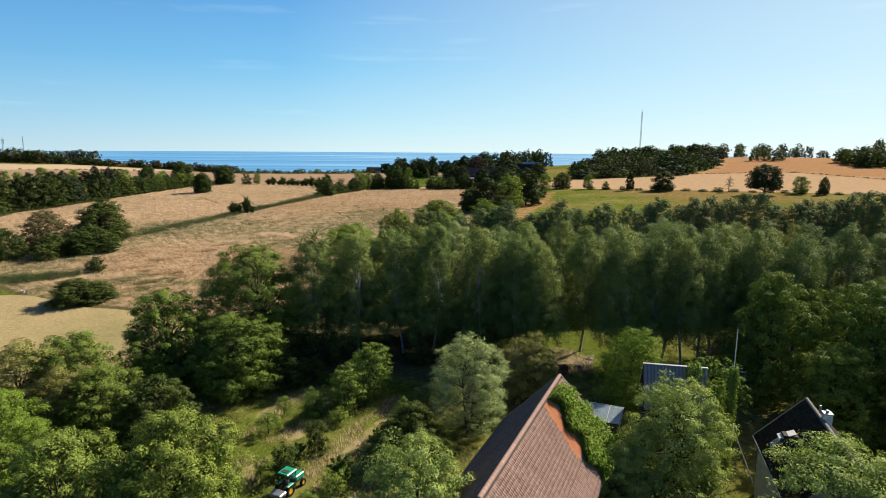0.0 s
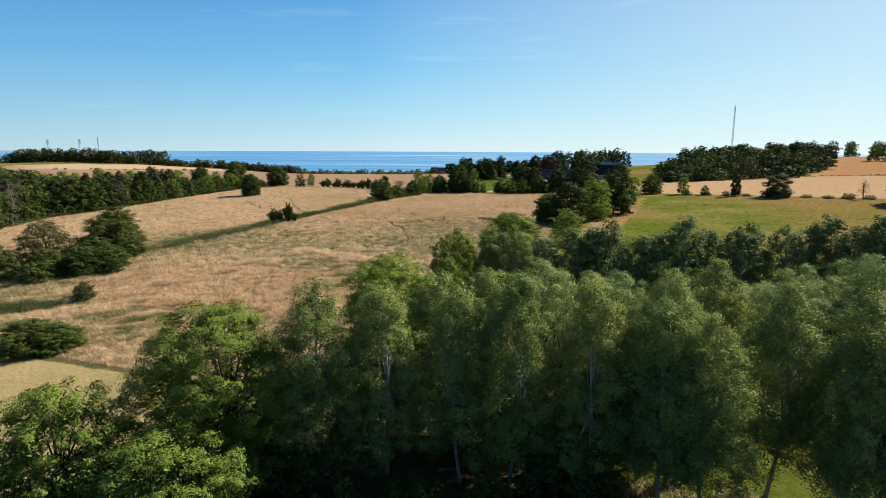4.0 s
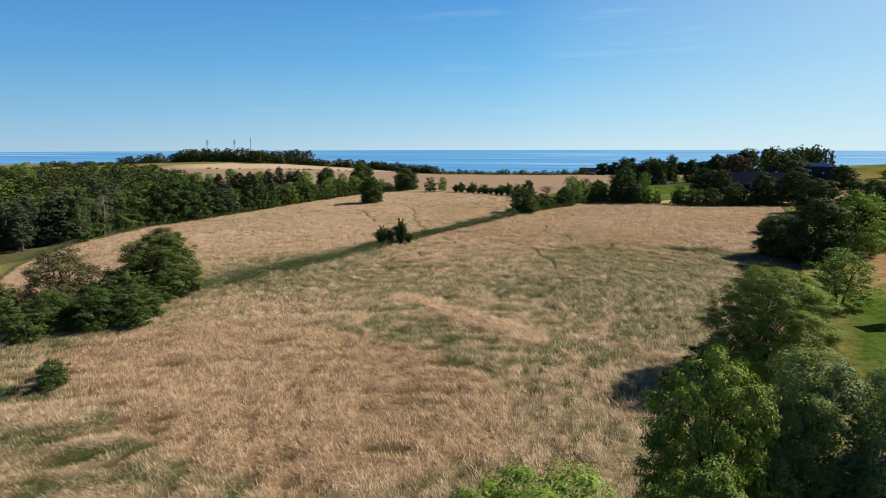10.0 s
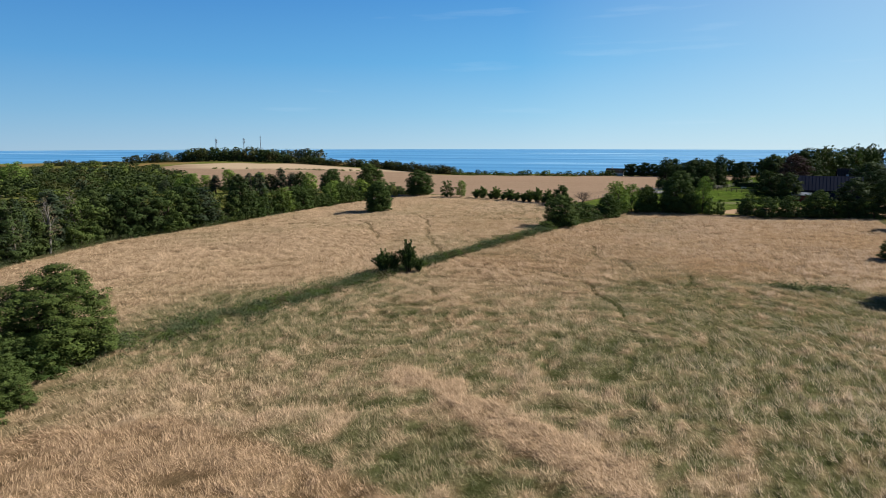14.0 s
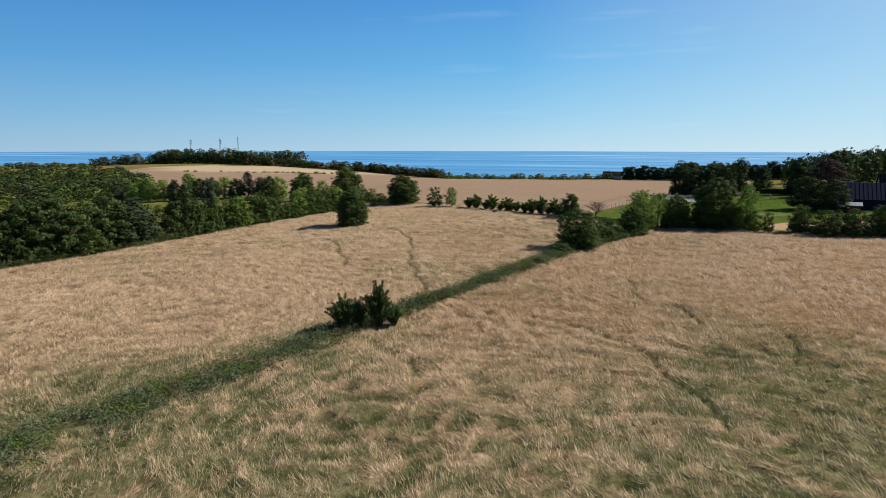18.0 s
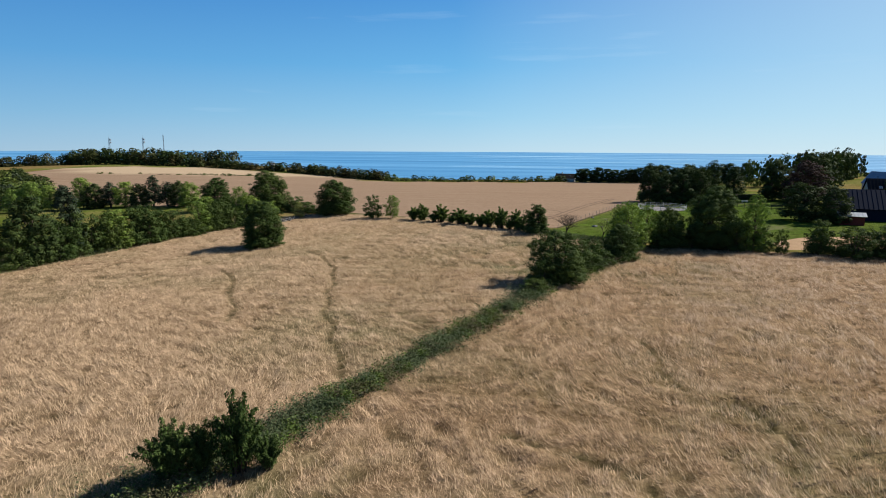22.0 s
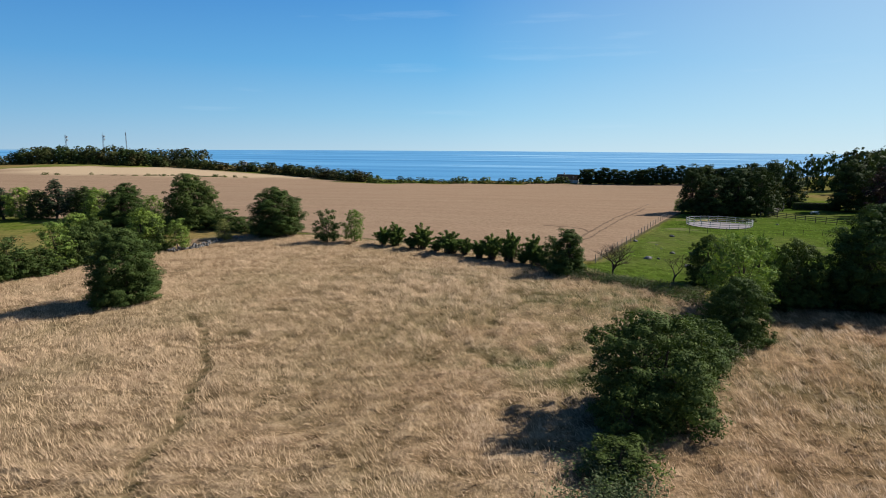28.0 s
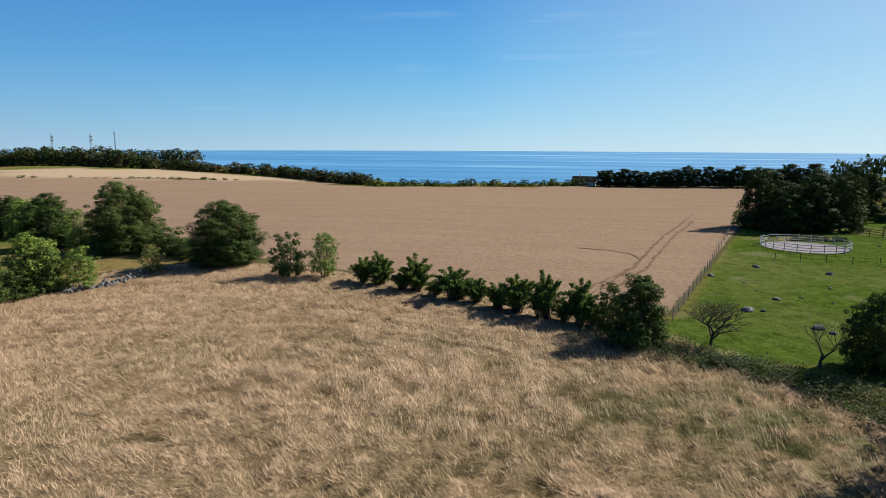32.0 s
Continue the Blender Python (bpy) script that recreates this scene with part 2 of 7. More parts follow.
LEAF = {
    "oak": leaf_mat("oak_leaves", (0.032, 0.056, 0.012), (0.058, 0.092, 0.017), (0.104, 0.145, 0.028), 0.16, gain=0.64),
    "wood": leaf_mat("wood_leaves", (0.041, 0.064, 0.016), (0.056, 0.086, 0.019), (0.080, 0.112, 0.025), 0.10, gain=0.52),
    "hill": leaf_mat("hill_wood_leaves", (0.048, 0.060, 0.015), (0.062, 0.078, 0.018), (0.086, 0.102, 0.023), 0.10, gain=0.60, patch=0.75),
    "fresh": leaf_mat("fresh_wood_leaves", (0.066, 0.094, 0.016), (0.086, 0.120, 0.020), (0.115, 0.148, 0.027), 0.14, gain=0.72),
    "olive": leaf_mat("olive_wood_leaves", (0.075, 0.078, 0.025), (0.096, 0.098, 0.032), (0.122, 0.120, 0.040), 0.12, gain=0.68),
    "chestnut": leaf_mat("chestnut_leaves", (0.042, 0.070, 0.010), (0.080, 0.120, 0.015), (0.150, 0.195, 0.030), 0.13, gain=1.05),
    "maple": leaf_mat("maple_leaves", (0.060, 0.108, 0.012), (0.108, 0.172, 0.018), (0.185, 0.250, 0.030), 0.20, gain=1.02),
    "ash": leaf_mat("ash_leaves", (0.046, 0.080, 0.012), (0.082, 0.126, 0.018), (0.140, 0.190, 0.030), 0.24, gain=1.18),
    "walnut": leaf_mat("walnut_leaves", (0.054, 0.082, 0.016), (0.094, 0.128, 0.024), (0.160, 0.192, 0.042), 0.20, gain=1.75),
    "birch": leaf_mat("birch_leaves", (0.041, 0.068, 0.015), (0.076, 0.108, 0.022), (0.136, 0.165, 0.034), 0.12, gain=1.38),
    "dark_birch": leaf_mat("shaded_birch_leaves", (0.040, 0.064, 0.018), (0.068, 0.096, 0.026), (0.115, 0.145, 0.040), 0.12, gain=1.35),
    "willow": leaf_mat("willow_leaves", (0.078, 0.112, 0.031), (0.126, 0.168, 0.044), (0.21, 0.25, 0.074), 0.16, gain=1.27),
    "thorn": leaf_mat("thorn_leaves", (0.034, 0.058, 0.012), (0.061, 0.096, 0.018), (0.110, 0.152, 0.031), 0.16, gain=0.62),
    "yellow": leaf_mat("yellowing_leaves", (0.072, 0.088, 0.018), (0.112, 0.128, 0.028), (0.19, 0.180, 0.045), 0.20, gain=1.15),
    "beech": leaf_mat("copper_leaves", (0.030, 0.018, 0.014), (0.050, 0.030, 0.020), (0.080, 0.054, 0.030), 0.1, gain=0.75),
    "pine": leaf_mat("pine_needles", (0.020, 0.036, 0.014), (0.038, 0.058, 0.022), (0.068, 0.088, 0.034), 0.08, gain=0.66),
    "fern": leaf_mat("herb_leaves", (0.042, 0.075, 0.012), (0.078, 0.125, 0.019), (0.132, 0.185, 0.034), 0.22, gain=0.70),
    "nettle": leaf_mat("nettle_leaves", (0.030, 0.050, 0.016), (0.060, 0.085, 0.026), (0.115, 0.138, 0.050), 0.16, gain=0.8),
    "weed": leaf_mat("orchard_weed_leaves", (0.105, 0.120, 0.022), (0.150, 0.160, 0.032), (0.215, 0.205, 0.052), 0.30, gain=1.50),
    "dry": leaf_mat("dry_twigs", (0.10, 0.085, 0.034), (0.15, 0.13, 0.052), (0.22, 0.19, 0.080), 0.1, gain=0.6, gloss=0.05),
}
BARK = simple_mat("bark", (0.05, 0.038, 0.028), (0.13, 0.10, 0.075), 6, 0.9, 0.6, 0.03, stretch=(1, 1, 0.2))
BIRCH_BARK = simple_mat("birch_bark", (0.20, 0.19, 0.17), (0.62, 0.60, 0.56), 3, 0.8, 0.3, 0.01, stretch=(1, 1, 3))
GREY_WOOD = simple_mat("weathered_wood", (0.13, 0.115, 0.10), (0.30, 0.27, 0.24), 9, 0.85, 0.4, 0.01, stretch=(6, 6, 0.5))
DARK_WOOD = simple_mat("tarred_wood", (0.035, 0.030, 0.027), (0.085, 0.075, 0.065), 9, 0.8, 0.4, 0.01, stretch=(6, 6, 0.5))
WHITE_PAINT = simple_mat("white_paint", (0.55, 0.55, 0.53), (0.80, 0.80, 0.78), 4, 0.6, 0.15, 0.01)
STONE = simple_mat("field_stone", (0.085, 0.08, 0.075), (0.23, 0.22, 0.205), 5, 0.9, 0.7, 0.05, per_piece=0.3)
PRESSED = simple_mat("pressed_straw", (0.10, 0.062, 0.036), (0.22, 0.138, 0.085), 3, 0.95, 0.4, 0.03)
SAND = simple_mat("riding_sand", (0.20, 0.175, 0.170), (0.30, 0.265, 0.255), 2.5, 0.95, 0.4, 0.03)
EARTH = simple_mat("dry_earth", (0.022, 0.017, 0.010), (0.060, 0.045, 0.026), 5, 0.95, 0.5, 0.03)
RED_TILE = simple_mat("red_clay_tile", (0.17, 0.100, 0.078), (0.34, 0.225, 0.185), 5, 0.85, 0.4, 0.01, per_piece=0.28)
OLD_BRICK = simple_mat("old_red_brick", (0.10, 0.040, 0.032), (0.20, 0.085, 0.065), 5, 0.9, 0.4, 0.01, per_piece=0.4)
NEW_TILE = simple_mat("fresh_clay_tile", (0.36, 0.13, 0.06), (0.50, 0.20, 0.10), 5, 0.85, 0.3, 0.01, per_piece=0.2)
DARK_TILE = simple_mat("black_tile", (0.026, 0.019, 0.012), (0.068, 0.053, 0.036), 6, 0.85, 0.4, 0.01, per_piece=0.4)
BLUE_SHEET = simple_mat("blue_grey_sheet", (0.14, 0.14, 0.145), (0.30, 0.30, 0.305), 3, 0.5, 0.2, 0.01, per_piece=0.2)
DARK_SHEET = simple_mat("dark_roof_sheet", (0.010, 0.010, 0.012), (0.022, 0.022, 0.026), 4, 0.95, 0.2, 0.01, per_piece=0.2)
NAVY_BOARD = simple_mat("navy_board", (0.009, 0.012, 0.024), (0.018, 0.025, 0.046), 4, 0.85, 0.2, 0.01, per_piece=0.2)
RED_BOARD = simple_mat("red_board", (0.15, 0.030, 0.022), (0.24, 0.055, 0.04), 4, 0.7, 0.3, 0.01, per_piece=0.15)
GREEN_PAINT = simple_mat("green_enamel", (0.0, 0.20, 0.10), (0.01, 0.30, 0.16), 3, 0.35, 0.05, 0.005)
YELLOW_PAINT = simple_mat("yellow_enamel", (0.5, 0.26, 0.01), (0.7, 0.38, 0.02), 3, 0.4, 0.05, 0.005)
GREY_METAL = simple_mat("galvanised_metal", (0.30, 0.31, 0.32), (0.52, 0.53, 0.54), 5, 0.45, 0.1, 0.005, metal=0.8)
RUBBER = simple_mat("tyre_rubber", (0.012, 0.012, 0.012), (0.03, 0.03, 0.03), 8, 0.85, 0.3, 0.01)
PLASTER = simple_mat("old_plaster", (0.50, 0.48, 0.43), (0.70, 0.68, 0.63), 2, 0.9, 0.4, 0.01)


def glass_mat():
    m, nt, bsdf, out = node_mat("window_glass")
    bsdf.inputs["Base Color"].default_value = (0.5, 0.6, 0.62, 1)
    bsdf.inputs["Roughness"].default_value = 0.08
    bsdf.inputs["Transmission Weight"].default_value = 0.8
    return m


GLASS = glass_mat()


def lump_shade(nt, p, share):
    """Tufts and wind-combed wisps of the standing grass, shaded gaps and lit tips painted in: a multiplier about 1."""
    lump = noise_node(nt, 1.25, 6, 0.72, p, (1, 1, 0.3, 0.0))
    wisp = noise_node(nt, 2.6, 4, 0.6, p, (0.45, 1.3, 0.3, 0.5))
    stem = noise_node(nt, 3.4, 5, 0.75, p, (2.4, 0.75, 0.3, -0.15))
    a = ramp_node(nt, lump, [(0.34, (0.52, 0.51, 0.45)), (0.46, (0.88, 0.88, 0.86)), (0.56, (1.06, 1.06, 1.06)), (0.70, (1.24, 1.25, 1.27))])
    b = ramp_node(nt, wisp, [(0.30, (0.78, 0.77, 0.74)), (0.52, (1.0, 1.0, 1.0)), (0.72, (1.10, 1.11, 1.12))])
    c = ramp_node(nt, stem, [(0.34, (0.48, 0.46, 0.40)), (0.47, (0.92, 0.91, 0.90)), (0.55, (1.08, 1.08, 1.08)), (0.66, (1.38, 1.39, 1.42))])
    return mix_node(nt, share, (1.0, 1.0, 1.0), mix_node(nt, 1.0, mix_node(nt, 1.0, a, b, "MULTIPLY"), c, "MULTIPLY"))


def grass_mat():
    """Standing blades: straw, with greener and redder drifts that follow the ground."""
    m, nt, bsdf, out = node_mat("meadow_blades")
    isl = nt.nodes.new("ShaderNodeNewGeometry").outputs["Random Per Island"]
    attr = nt.nodes.new("ShaderNodeAttribute")
    attr.attribute_name = "tone"
    sp = nt.nodes.new("ShaderNodeSeparateColor")
    nt.links.new(attr.outputs["Color"], sp.inputs[0])
    straw = ramp_node(nt, isl, [(0.0, (0.36, 0.260, 0.150)), (0.5, (0.43, 0.312, 0.185)), (1.0, (0.50, 0.372, 0.230))])
    red = ramp_node(nt, isl, [(0.0, (0.26, 0.172, 0.090)), (1.0, (0.46, 0.318, 0.186))])
    green = ramp_node(nt, isl, [(0.0, (0.050, 0.062, 0.022)), (0.6, (0.125, 0.130, 0.052)), (1.0, (0.28, 0.245, 0.128))])
    col = mix_node(nt, sp.outputs[1], straw, red)
    col = mix_node(nt, sp.outputs[0], col, green)
    # light and shade of the tufts painted over the blade colour
    col = mix_node(nt, 1.0, col, lump_shade(nt, world_pos(nt), 0.72), "MULTIPLY")
    col = mix_node(nt, 1.0, col, (0.84, 0.80, 0.80), "MULTIPLY")
    nt.links.new(col, bsdf.inputs["Base Color"])
    bsdf.inputs["Roughness"].default_value = 0.7
    bsdf.inputs["Specular IOR Level"].default_value = 0.2
    flat = nt.nodes.new("ShaderNodeVectorMath")
    flat.operation = "MULTIPLY_ADD"
    flat.inputs[1].default_value = (0.45, 0.45, 0.45)
    flat.inputs[2].default_value = (0.25, 0.08, 0.9)
    nt.links.new(nt.nodes.new("ShaderNodeNewGeometry").outputs["Normal"], flat.inputs[0])
    unit = nt.nodes.new("ShaderNodeVectorMath")
    unit.operation = "NORMALIZE"
    nt.links.new(flat.outputs[0], unit.inputs[0])
    nt.links.new(unit.outputs[0], bsdf.inputs["Normal"])
    tr = nt.nodes.new("ShaderNodeBsdfTranslucent")
    nt.links.new(col, tr.inputs["Color"])
    mx = nt.nodes.new("ShaderNodeMixShader")
    mx.inputs["Fac"].default_value = 0.15
    nt.links.new(bsdf.outputs[0], mx.inputs[1])
    nt.links.new(tr.outputs[0], mx.inputs[2])
    nt.links.new(mx.outputs[0], out.inputs["Surface"])
    return m


GRASS = grass_mat()


def ground_mat():
    """One soil sheet: land use comes from two colour attributes, grain and drifts from noise."""
    m, nt, bsdf, out = node_mat("open_ground")
    p = world_pos(nt)
    za = nt.nodes.new("ShaderNodeAttribute")
    za.attribute_name = "use_a"
    zb = nt.nodes.new("ShaderNodeAttribute")
    zb.attribute_name = "use_b"
    sa = nt.nodes.new("ShaderNodeSeparateColor")
    sb = nt.nodes.new("ShaderNodeSeparateColor")
    nt.links.new(za.outputs["Color"], sa.inputs[0])
    nt.links.new(zb.outputs["Color"], sb.inputs[0])
    fine = noise_node(nt, 2.2, 6, 0.7, p)
    tuft = noise_node(nt, 0.55, 5, 0.65, p, (1, 1.0, 1, 0.6))
    drift = noise_node(nt, 0.045, 5, 0.6, p)
    wide = noise_node(nt, 0.014, 4, 0.55, p)
    # straw meadow: shade in the gaps and light on the crests painted by sward height
    tone = nt.nodes.new("ShaderNodeAttribute")
    tone.attribute_name = "tone"
    tn = nt.nodes.new("ShaderNodeSeparateColor")
    nt.links.new(tone.outputs["Color"], tn.inputs[0])
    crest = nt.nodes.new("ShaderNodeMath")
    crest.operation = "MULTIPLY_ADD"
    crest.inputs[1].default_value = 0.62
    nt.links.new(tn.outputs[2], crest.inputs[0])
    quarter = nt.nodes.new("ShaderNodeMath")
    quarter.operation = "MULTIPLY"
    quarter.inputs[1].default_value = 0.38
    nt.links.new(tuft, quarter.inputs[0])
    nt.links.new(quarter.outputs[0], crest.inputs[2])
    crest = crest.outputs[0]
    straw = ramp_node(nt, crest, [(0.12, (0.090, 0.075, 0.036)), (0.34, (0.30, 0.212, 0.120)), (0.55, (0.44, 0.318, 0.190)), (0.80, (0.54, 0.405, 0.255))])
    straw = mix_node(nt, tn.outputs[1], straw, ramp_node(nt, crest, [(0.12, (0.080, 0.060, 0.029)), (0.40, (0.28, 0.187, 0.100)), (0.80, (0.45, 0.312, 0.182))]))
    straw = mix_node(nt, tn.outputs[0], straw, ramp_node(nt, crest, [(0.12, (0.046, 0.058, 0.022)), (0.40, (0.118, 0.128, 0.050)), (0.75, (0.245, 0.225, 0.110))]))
    # the same painted tuft shade over the ground straw
    straw = mix_node(nt, 1.0, straw, lump_shade(nt, p, 0.85), "MULTIPLY")
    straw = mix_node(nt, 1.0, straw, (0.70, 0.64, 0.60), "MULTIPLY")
    # pasture
    past = ramp_node(nt, fine, [(0.25, (0.055, 0.074, 0.010)), (0.6, (0.108, 0.132, 0.020)), (0.85, (0.175, 0.185, 0.042))])
    past = mix_node(nt, ramp_node(nt, drift, [(0.42, (0, 0, 0)), (0.62, (0.8, 0.8, 0.8))]), past, (0.20, 0.165, 0.055))
    past = mix_node(nt, ramp_node(nt, wide, [(0.46, (0, 0, 0)), (0.60, (0.75, 0.75, 0.75))]), past, (0.22, 0.135, 0.052))
    lush = ramp_node(nt, fine, [(0.25, (0.036, 0.060, 0.008)), (0.6, (0.072, 0.105, 0.015)), (0.85, (0.135, 0.155, 0.036))])
    lush = mix_node(nt, ramp_node(nt, drift, [(0.48, (0, 0, 0)), (0.70, (0.6, 0.6, 0.6))]), lush, (0.13, 0.125, 0.040))
    past = mix_node(nt, sb.outputs[2], past, lush)
    clod = noise_node(nt, 0.8, 6, 0.75, p)
    past = mix_node(nt, 1.0, past, ramp_node(nt, clod, [(0.34, (0.50, 0.52, 0.50)), (0.48, (0.92, 0.93, 0.92)), (0.68, (1.35, 1.28, 1.30))]), "MULTIPLY")
    worn = noise_node(nt, 0.11, 5, 0.65, p)
    past = mix_node(nt, ramp_node(nt, worn, [(0.58, (0, 0, 0)), (0.70, (0.6, 0.6, 0.6))]), past, (0.19, 0.165, 0.085))
    # ripe crop
    crop = ramp_node(nt, fine, [(0.2, (0.224, 0.146, 0.089)), (0.5, (0.285, 0.193, 0.121)), (0.8, (0.348, 0.243, 0.158))])
    crop = mix_node(nt, ramp_node(nt, drift, [(0.45, (0, 0, 0)), (0.75, (0.4, 0.4, 0.4))]), crop, (0.262, 0.166, 0.104))
    band = noise_node(nt, 0.05, 4, 0.6, p, (0.35, 3.2, 1, -0.28))
    crop = mix_node(nt, 1.0, crop, ramp_node(nt, band, [(0.35, (0.92, 0.90, 0.88)), (0.52, (0.97, 0.96, 0.95)), (0.68, (1.02, 1.01, 1.0))]), "MULTIPLY")
    speck = noise_node(nt, 0.9, 5, 0.75, p)
    crop = mix_node(nt, 1.0, crop, ramp_node(nt, speck, [(0.36, (0.86, 0.85, 0.83)), (0.50, (0.98, 0.98, 0.98)), (0.68, (1.05, 1.05, 1.06))]), "MULTIPLY")
    flip = nt.nodes.new("ShaderNodeMath")
    flip.operation = "SUBTRACT"
    flip.inputs[0].default_value = 1.0
    nt.links.new(zb.outputs["Alpha"], flip.inputs[1])
    crop = mix_node(nt, flip.outputs[0], crop, ramp_node(nt, fine, [(0.2, (0.36, 0.255, 0.15)), (0.8, (0.47, 0.345, 0.21))]))
    # ripe field on the inland hill
    hill = ramp_node(nt, tuft, [(0.25, (0.32, 0.205, 0.112)), (0.75, (0.43, 0.285, 0.160))])
    hill = mix_node(nt, za.outputs["Alpha"], hill, ramp_node(nt, tuft, [(0.25, (0.27, 0.142, 0.066)), (0.75, (0.37, 0.205, 0.098))]))
    # mown dry lawn
    lawn = ramp_node(nt, fine, [(0.25, (0.25, 0.185, 0.085)), (0.75, (0.40, 0.305, 0.150))])
    lawn = mix_node(nt, ramp_node(nt, drift, [(0.42, (0, 0, 0)), (0.72, (0.55, 0.55, 0.55))]), lawn, (0.15, 0.15, 0.05))
    # woodland floor
    wood = ramp_node(nt, fine, [(0.25, (0.045, 0.040, 0.018)), (0.75, (0.135, 0.115, 0.050))])
    col = wood
    jag = noise_node(nt, 0.35, 5, 0.7, p)
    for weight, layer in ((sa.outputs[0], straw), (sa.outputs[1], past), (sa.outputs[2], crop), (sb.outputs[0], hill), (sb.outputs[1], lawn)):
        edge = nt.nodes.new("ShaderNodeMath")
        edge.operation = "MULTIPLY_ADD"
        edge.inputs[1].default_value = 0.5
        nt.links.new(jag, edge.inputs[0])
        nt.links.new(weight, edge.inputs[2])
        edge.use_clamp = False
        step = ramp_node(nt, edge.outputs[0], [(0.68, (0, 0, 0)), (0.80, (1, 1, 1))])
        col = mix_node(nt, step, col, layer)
    col = mix_node(nt, 1.0, col, (0.66, 0.67, 0.70), "MULTIPLY")
    nt.links.new(col, bsdf.inputs["Base Color"])
    bsdf.inputs["Roughness"].default_value = 0.95
    bsdf.inputs["Specular IOR Level"].default_value = 0.0
    bump_node(nt, mix_node(nt, 0.5, fine, tuft), 0.8, 0.25, bsdf)
    return m


def sea_mat():
    m, nt, bsdf, out = node_mat("sea_water")
    p = world_pos(nt)
    slick = noise_node(nt, 0.0022, 5, 0.6, p, (0.35, 2.2, 1, 0.25))
    col = ramp_node(nt, slick, [(0.35, (0.038, 0.136, 0.250)), (0.56, (0.066, 0.188, 0.315)), (0.68, (0.24, 0.37, 0.45))])
    nt.links.new(col, bsdf.inputs["Base Color"])
    rough = ramp_node(nt, slick, [(0.40, (0.42, 0.42, 0.42)), (0.70, (0.22, 0.22, 0.22))])
    nt.links.new(rough, bsdf.inputs["Roughness"])
    bsdf.inputs["IOR"].default_value = 1.33
    ripple = noise_node(nt, 0.12, 4, 0.6, p, (1, 2, 1, 0.25))
    bump_node(nt, ripple, 0.6, 1.0, bsdf)
    return m

# ---- the lie of the land ----
HILLS = [
    [0, 0, -0.4, -1.6, -2.1, 0.9, 2.6],
    [0, -0.3, -1.3, -1.7, -0.5, 1.8, 2.6],
    [-0.2, -0.9, -2.9, -2.1, -0.1, -0.7, -0.6],
    [-1.3, -0.9, -0.9, 0.8, 1.1, -0.9, -1.3],
    [-3.4, 0, 1, 1.4, 1.5, -1.1, -1.9],
    [-2.2, 0.3, 0.5, 0, -0.4, -1.6, -1.7],
    [-0.6, -0.4, 1, 2.3, 2.5, 2.9, 1.1],
    [-0.1, -0.2, 0.4, 1.8, 4, 4.9, 1.9],
    [0, 0, 0.5, 2.5, 4.8, 3.6, 1],
    [0, 0, 0.3, 1.4, 2.5, 1.4, 0.3],
]
SEA = -23.5
EDGE_X = [-4000, -1500, -700, -480, -260, -173, -60, 60, 160, 400, 1500, 4000]
EDGE_Y = [-400, 200, 500, 650, 600, 560, 612, 600, 640, 800, 1100, 1400]


def land(x, y):
    """Height of the ground: broad swells on a 100 m raster, ending in a slope to the sea."""
    x, y = np.asarray(x, float), np.asarray(y, float)
    z = np.full(np.broadcast(x, y).shape, -1.0)
    for i, row in enumerate(HILLS):
        for j, a in enumerate(row):
            if a:
                z = z + a * np.exp(-((x - (-480 + 100 * i)) ** 2 + (y - 100 * j) ** 2) / (2 * 85.0 ** 2))
    s = np.clip((y - np.interp(x, EDGE_X, EDGE_Y)) / 110, 0, 1)
    s = s * s * (3 - 2 * s)
    return z + s * (-32 - z)


def ground_at(x, y):
    return float(land(x, y))


def inside(x, y, poly):
    """Soft membership of a polygon: 1 well inside, 0 well outside, 0.5 on the edge, over about 2 m."""
    x, y = np.asarray(x, float), np.asarray(y, float)
    inn = np.zeros(x.shape, bool)
    d = np.full(x.shape, 1e9)
    n = len(poly)
    for i in range(n):
        (ax, ay), (bx, by) = poly[i], poly[(i + 1) % n]
        cross = ((ay > y) != (by > y))
        with np.errstate(divide="ignore", invalid="ignore"):
            hit = x < (bx - ax) * (y - ay) / (by - ay if by != ay else 1e-9) + ax
        inn ^= cross & hit
        ex, ey = bx - ax, by - ay
        u = np.clip(((x - ax) * ex + (y - ay) * ey) / (ex * ex + ey * ey), 0, 1)
        d = np.minimum(d, np.hypot(x - ax - u * ex, y - ay - u * ey))
    return np.clip(0.5 + np.where(inn, d, -d) / 2.4, 0, 1)


def line_distance(x, y, pts):
    x, y = np.asarray(x, float), np.asarray(y, float)
    d = np.full(x.shape, 1e9)
    for (ax, ay), (bx, by) in zip(pts[:-1], pts[1:]):
        ex, ey = bx - ax, by - ay
        u = np.clip(((x - ax) * ex + (y - ay) * ey) / (ex * ex + ey * ey), 0, 1)
        d = np.minimum(d, np.hypot(x - ax - u * ex, y - ay - u * ey))
    return d


MEADOW = [(-38, 83), (-28, 80), (-16, 92), (-6, 104), (6, 130), (8, 160), (12, 185), (18, 210), (22, 256), (-16, 256), (-36, 256), (-44, 266), (-54, 273), (-68, 279), (-92, 288), (-108, 290),
          (-118, 281), (-117, 270), (-121, 254), (-126, 226), (-130, 204), (-136, 188), (-132, 164), (-122, 145), (-100, 122), (-84, 104), (-66, 92), (-55, 87)]
STRIP = [(-80, 130), (-73, 143), (-69, 154), (-64.5, 166), (-59.5, 180), (-55.5, 190.5), (-50, 207), (-45, 224), (-36, 243), (-33, 254)]
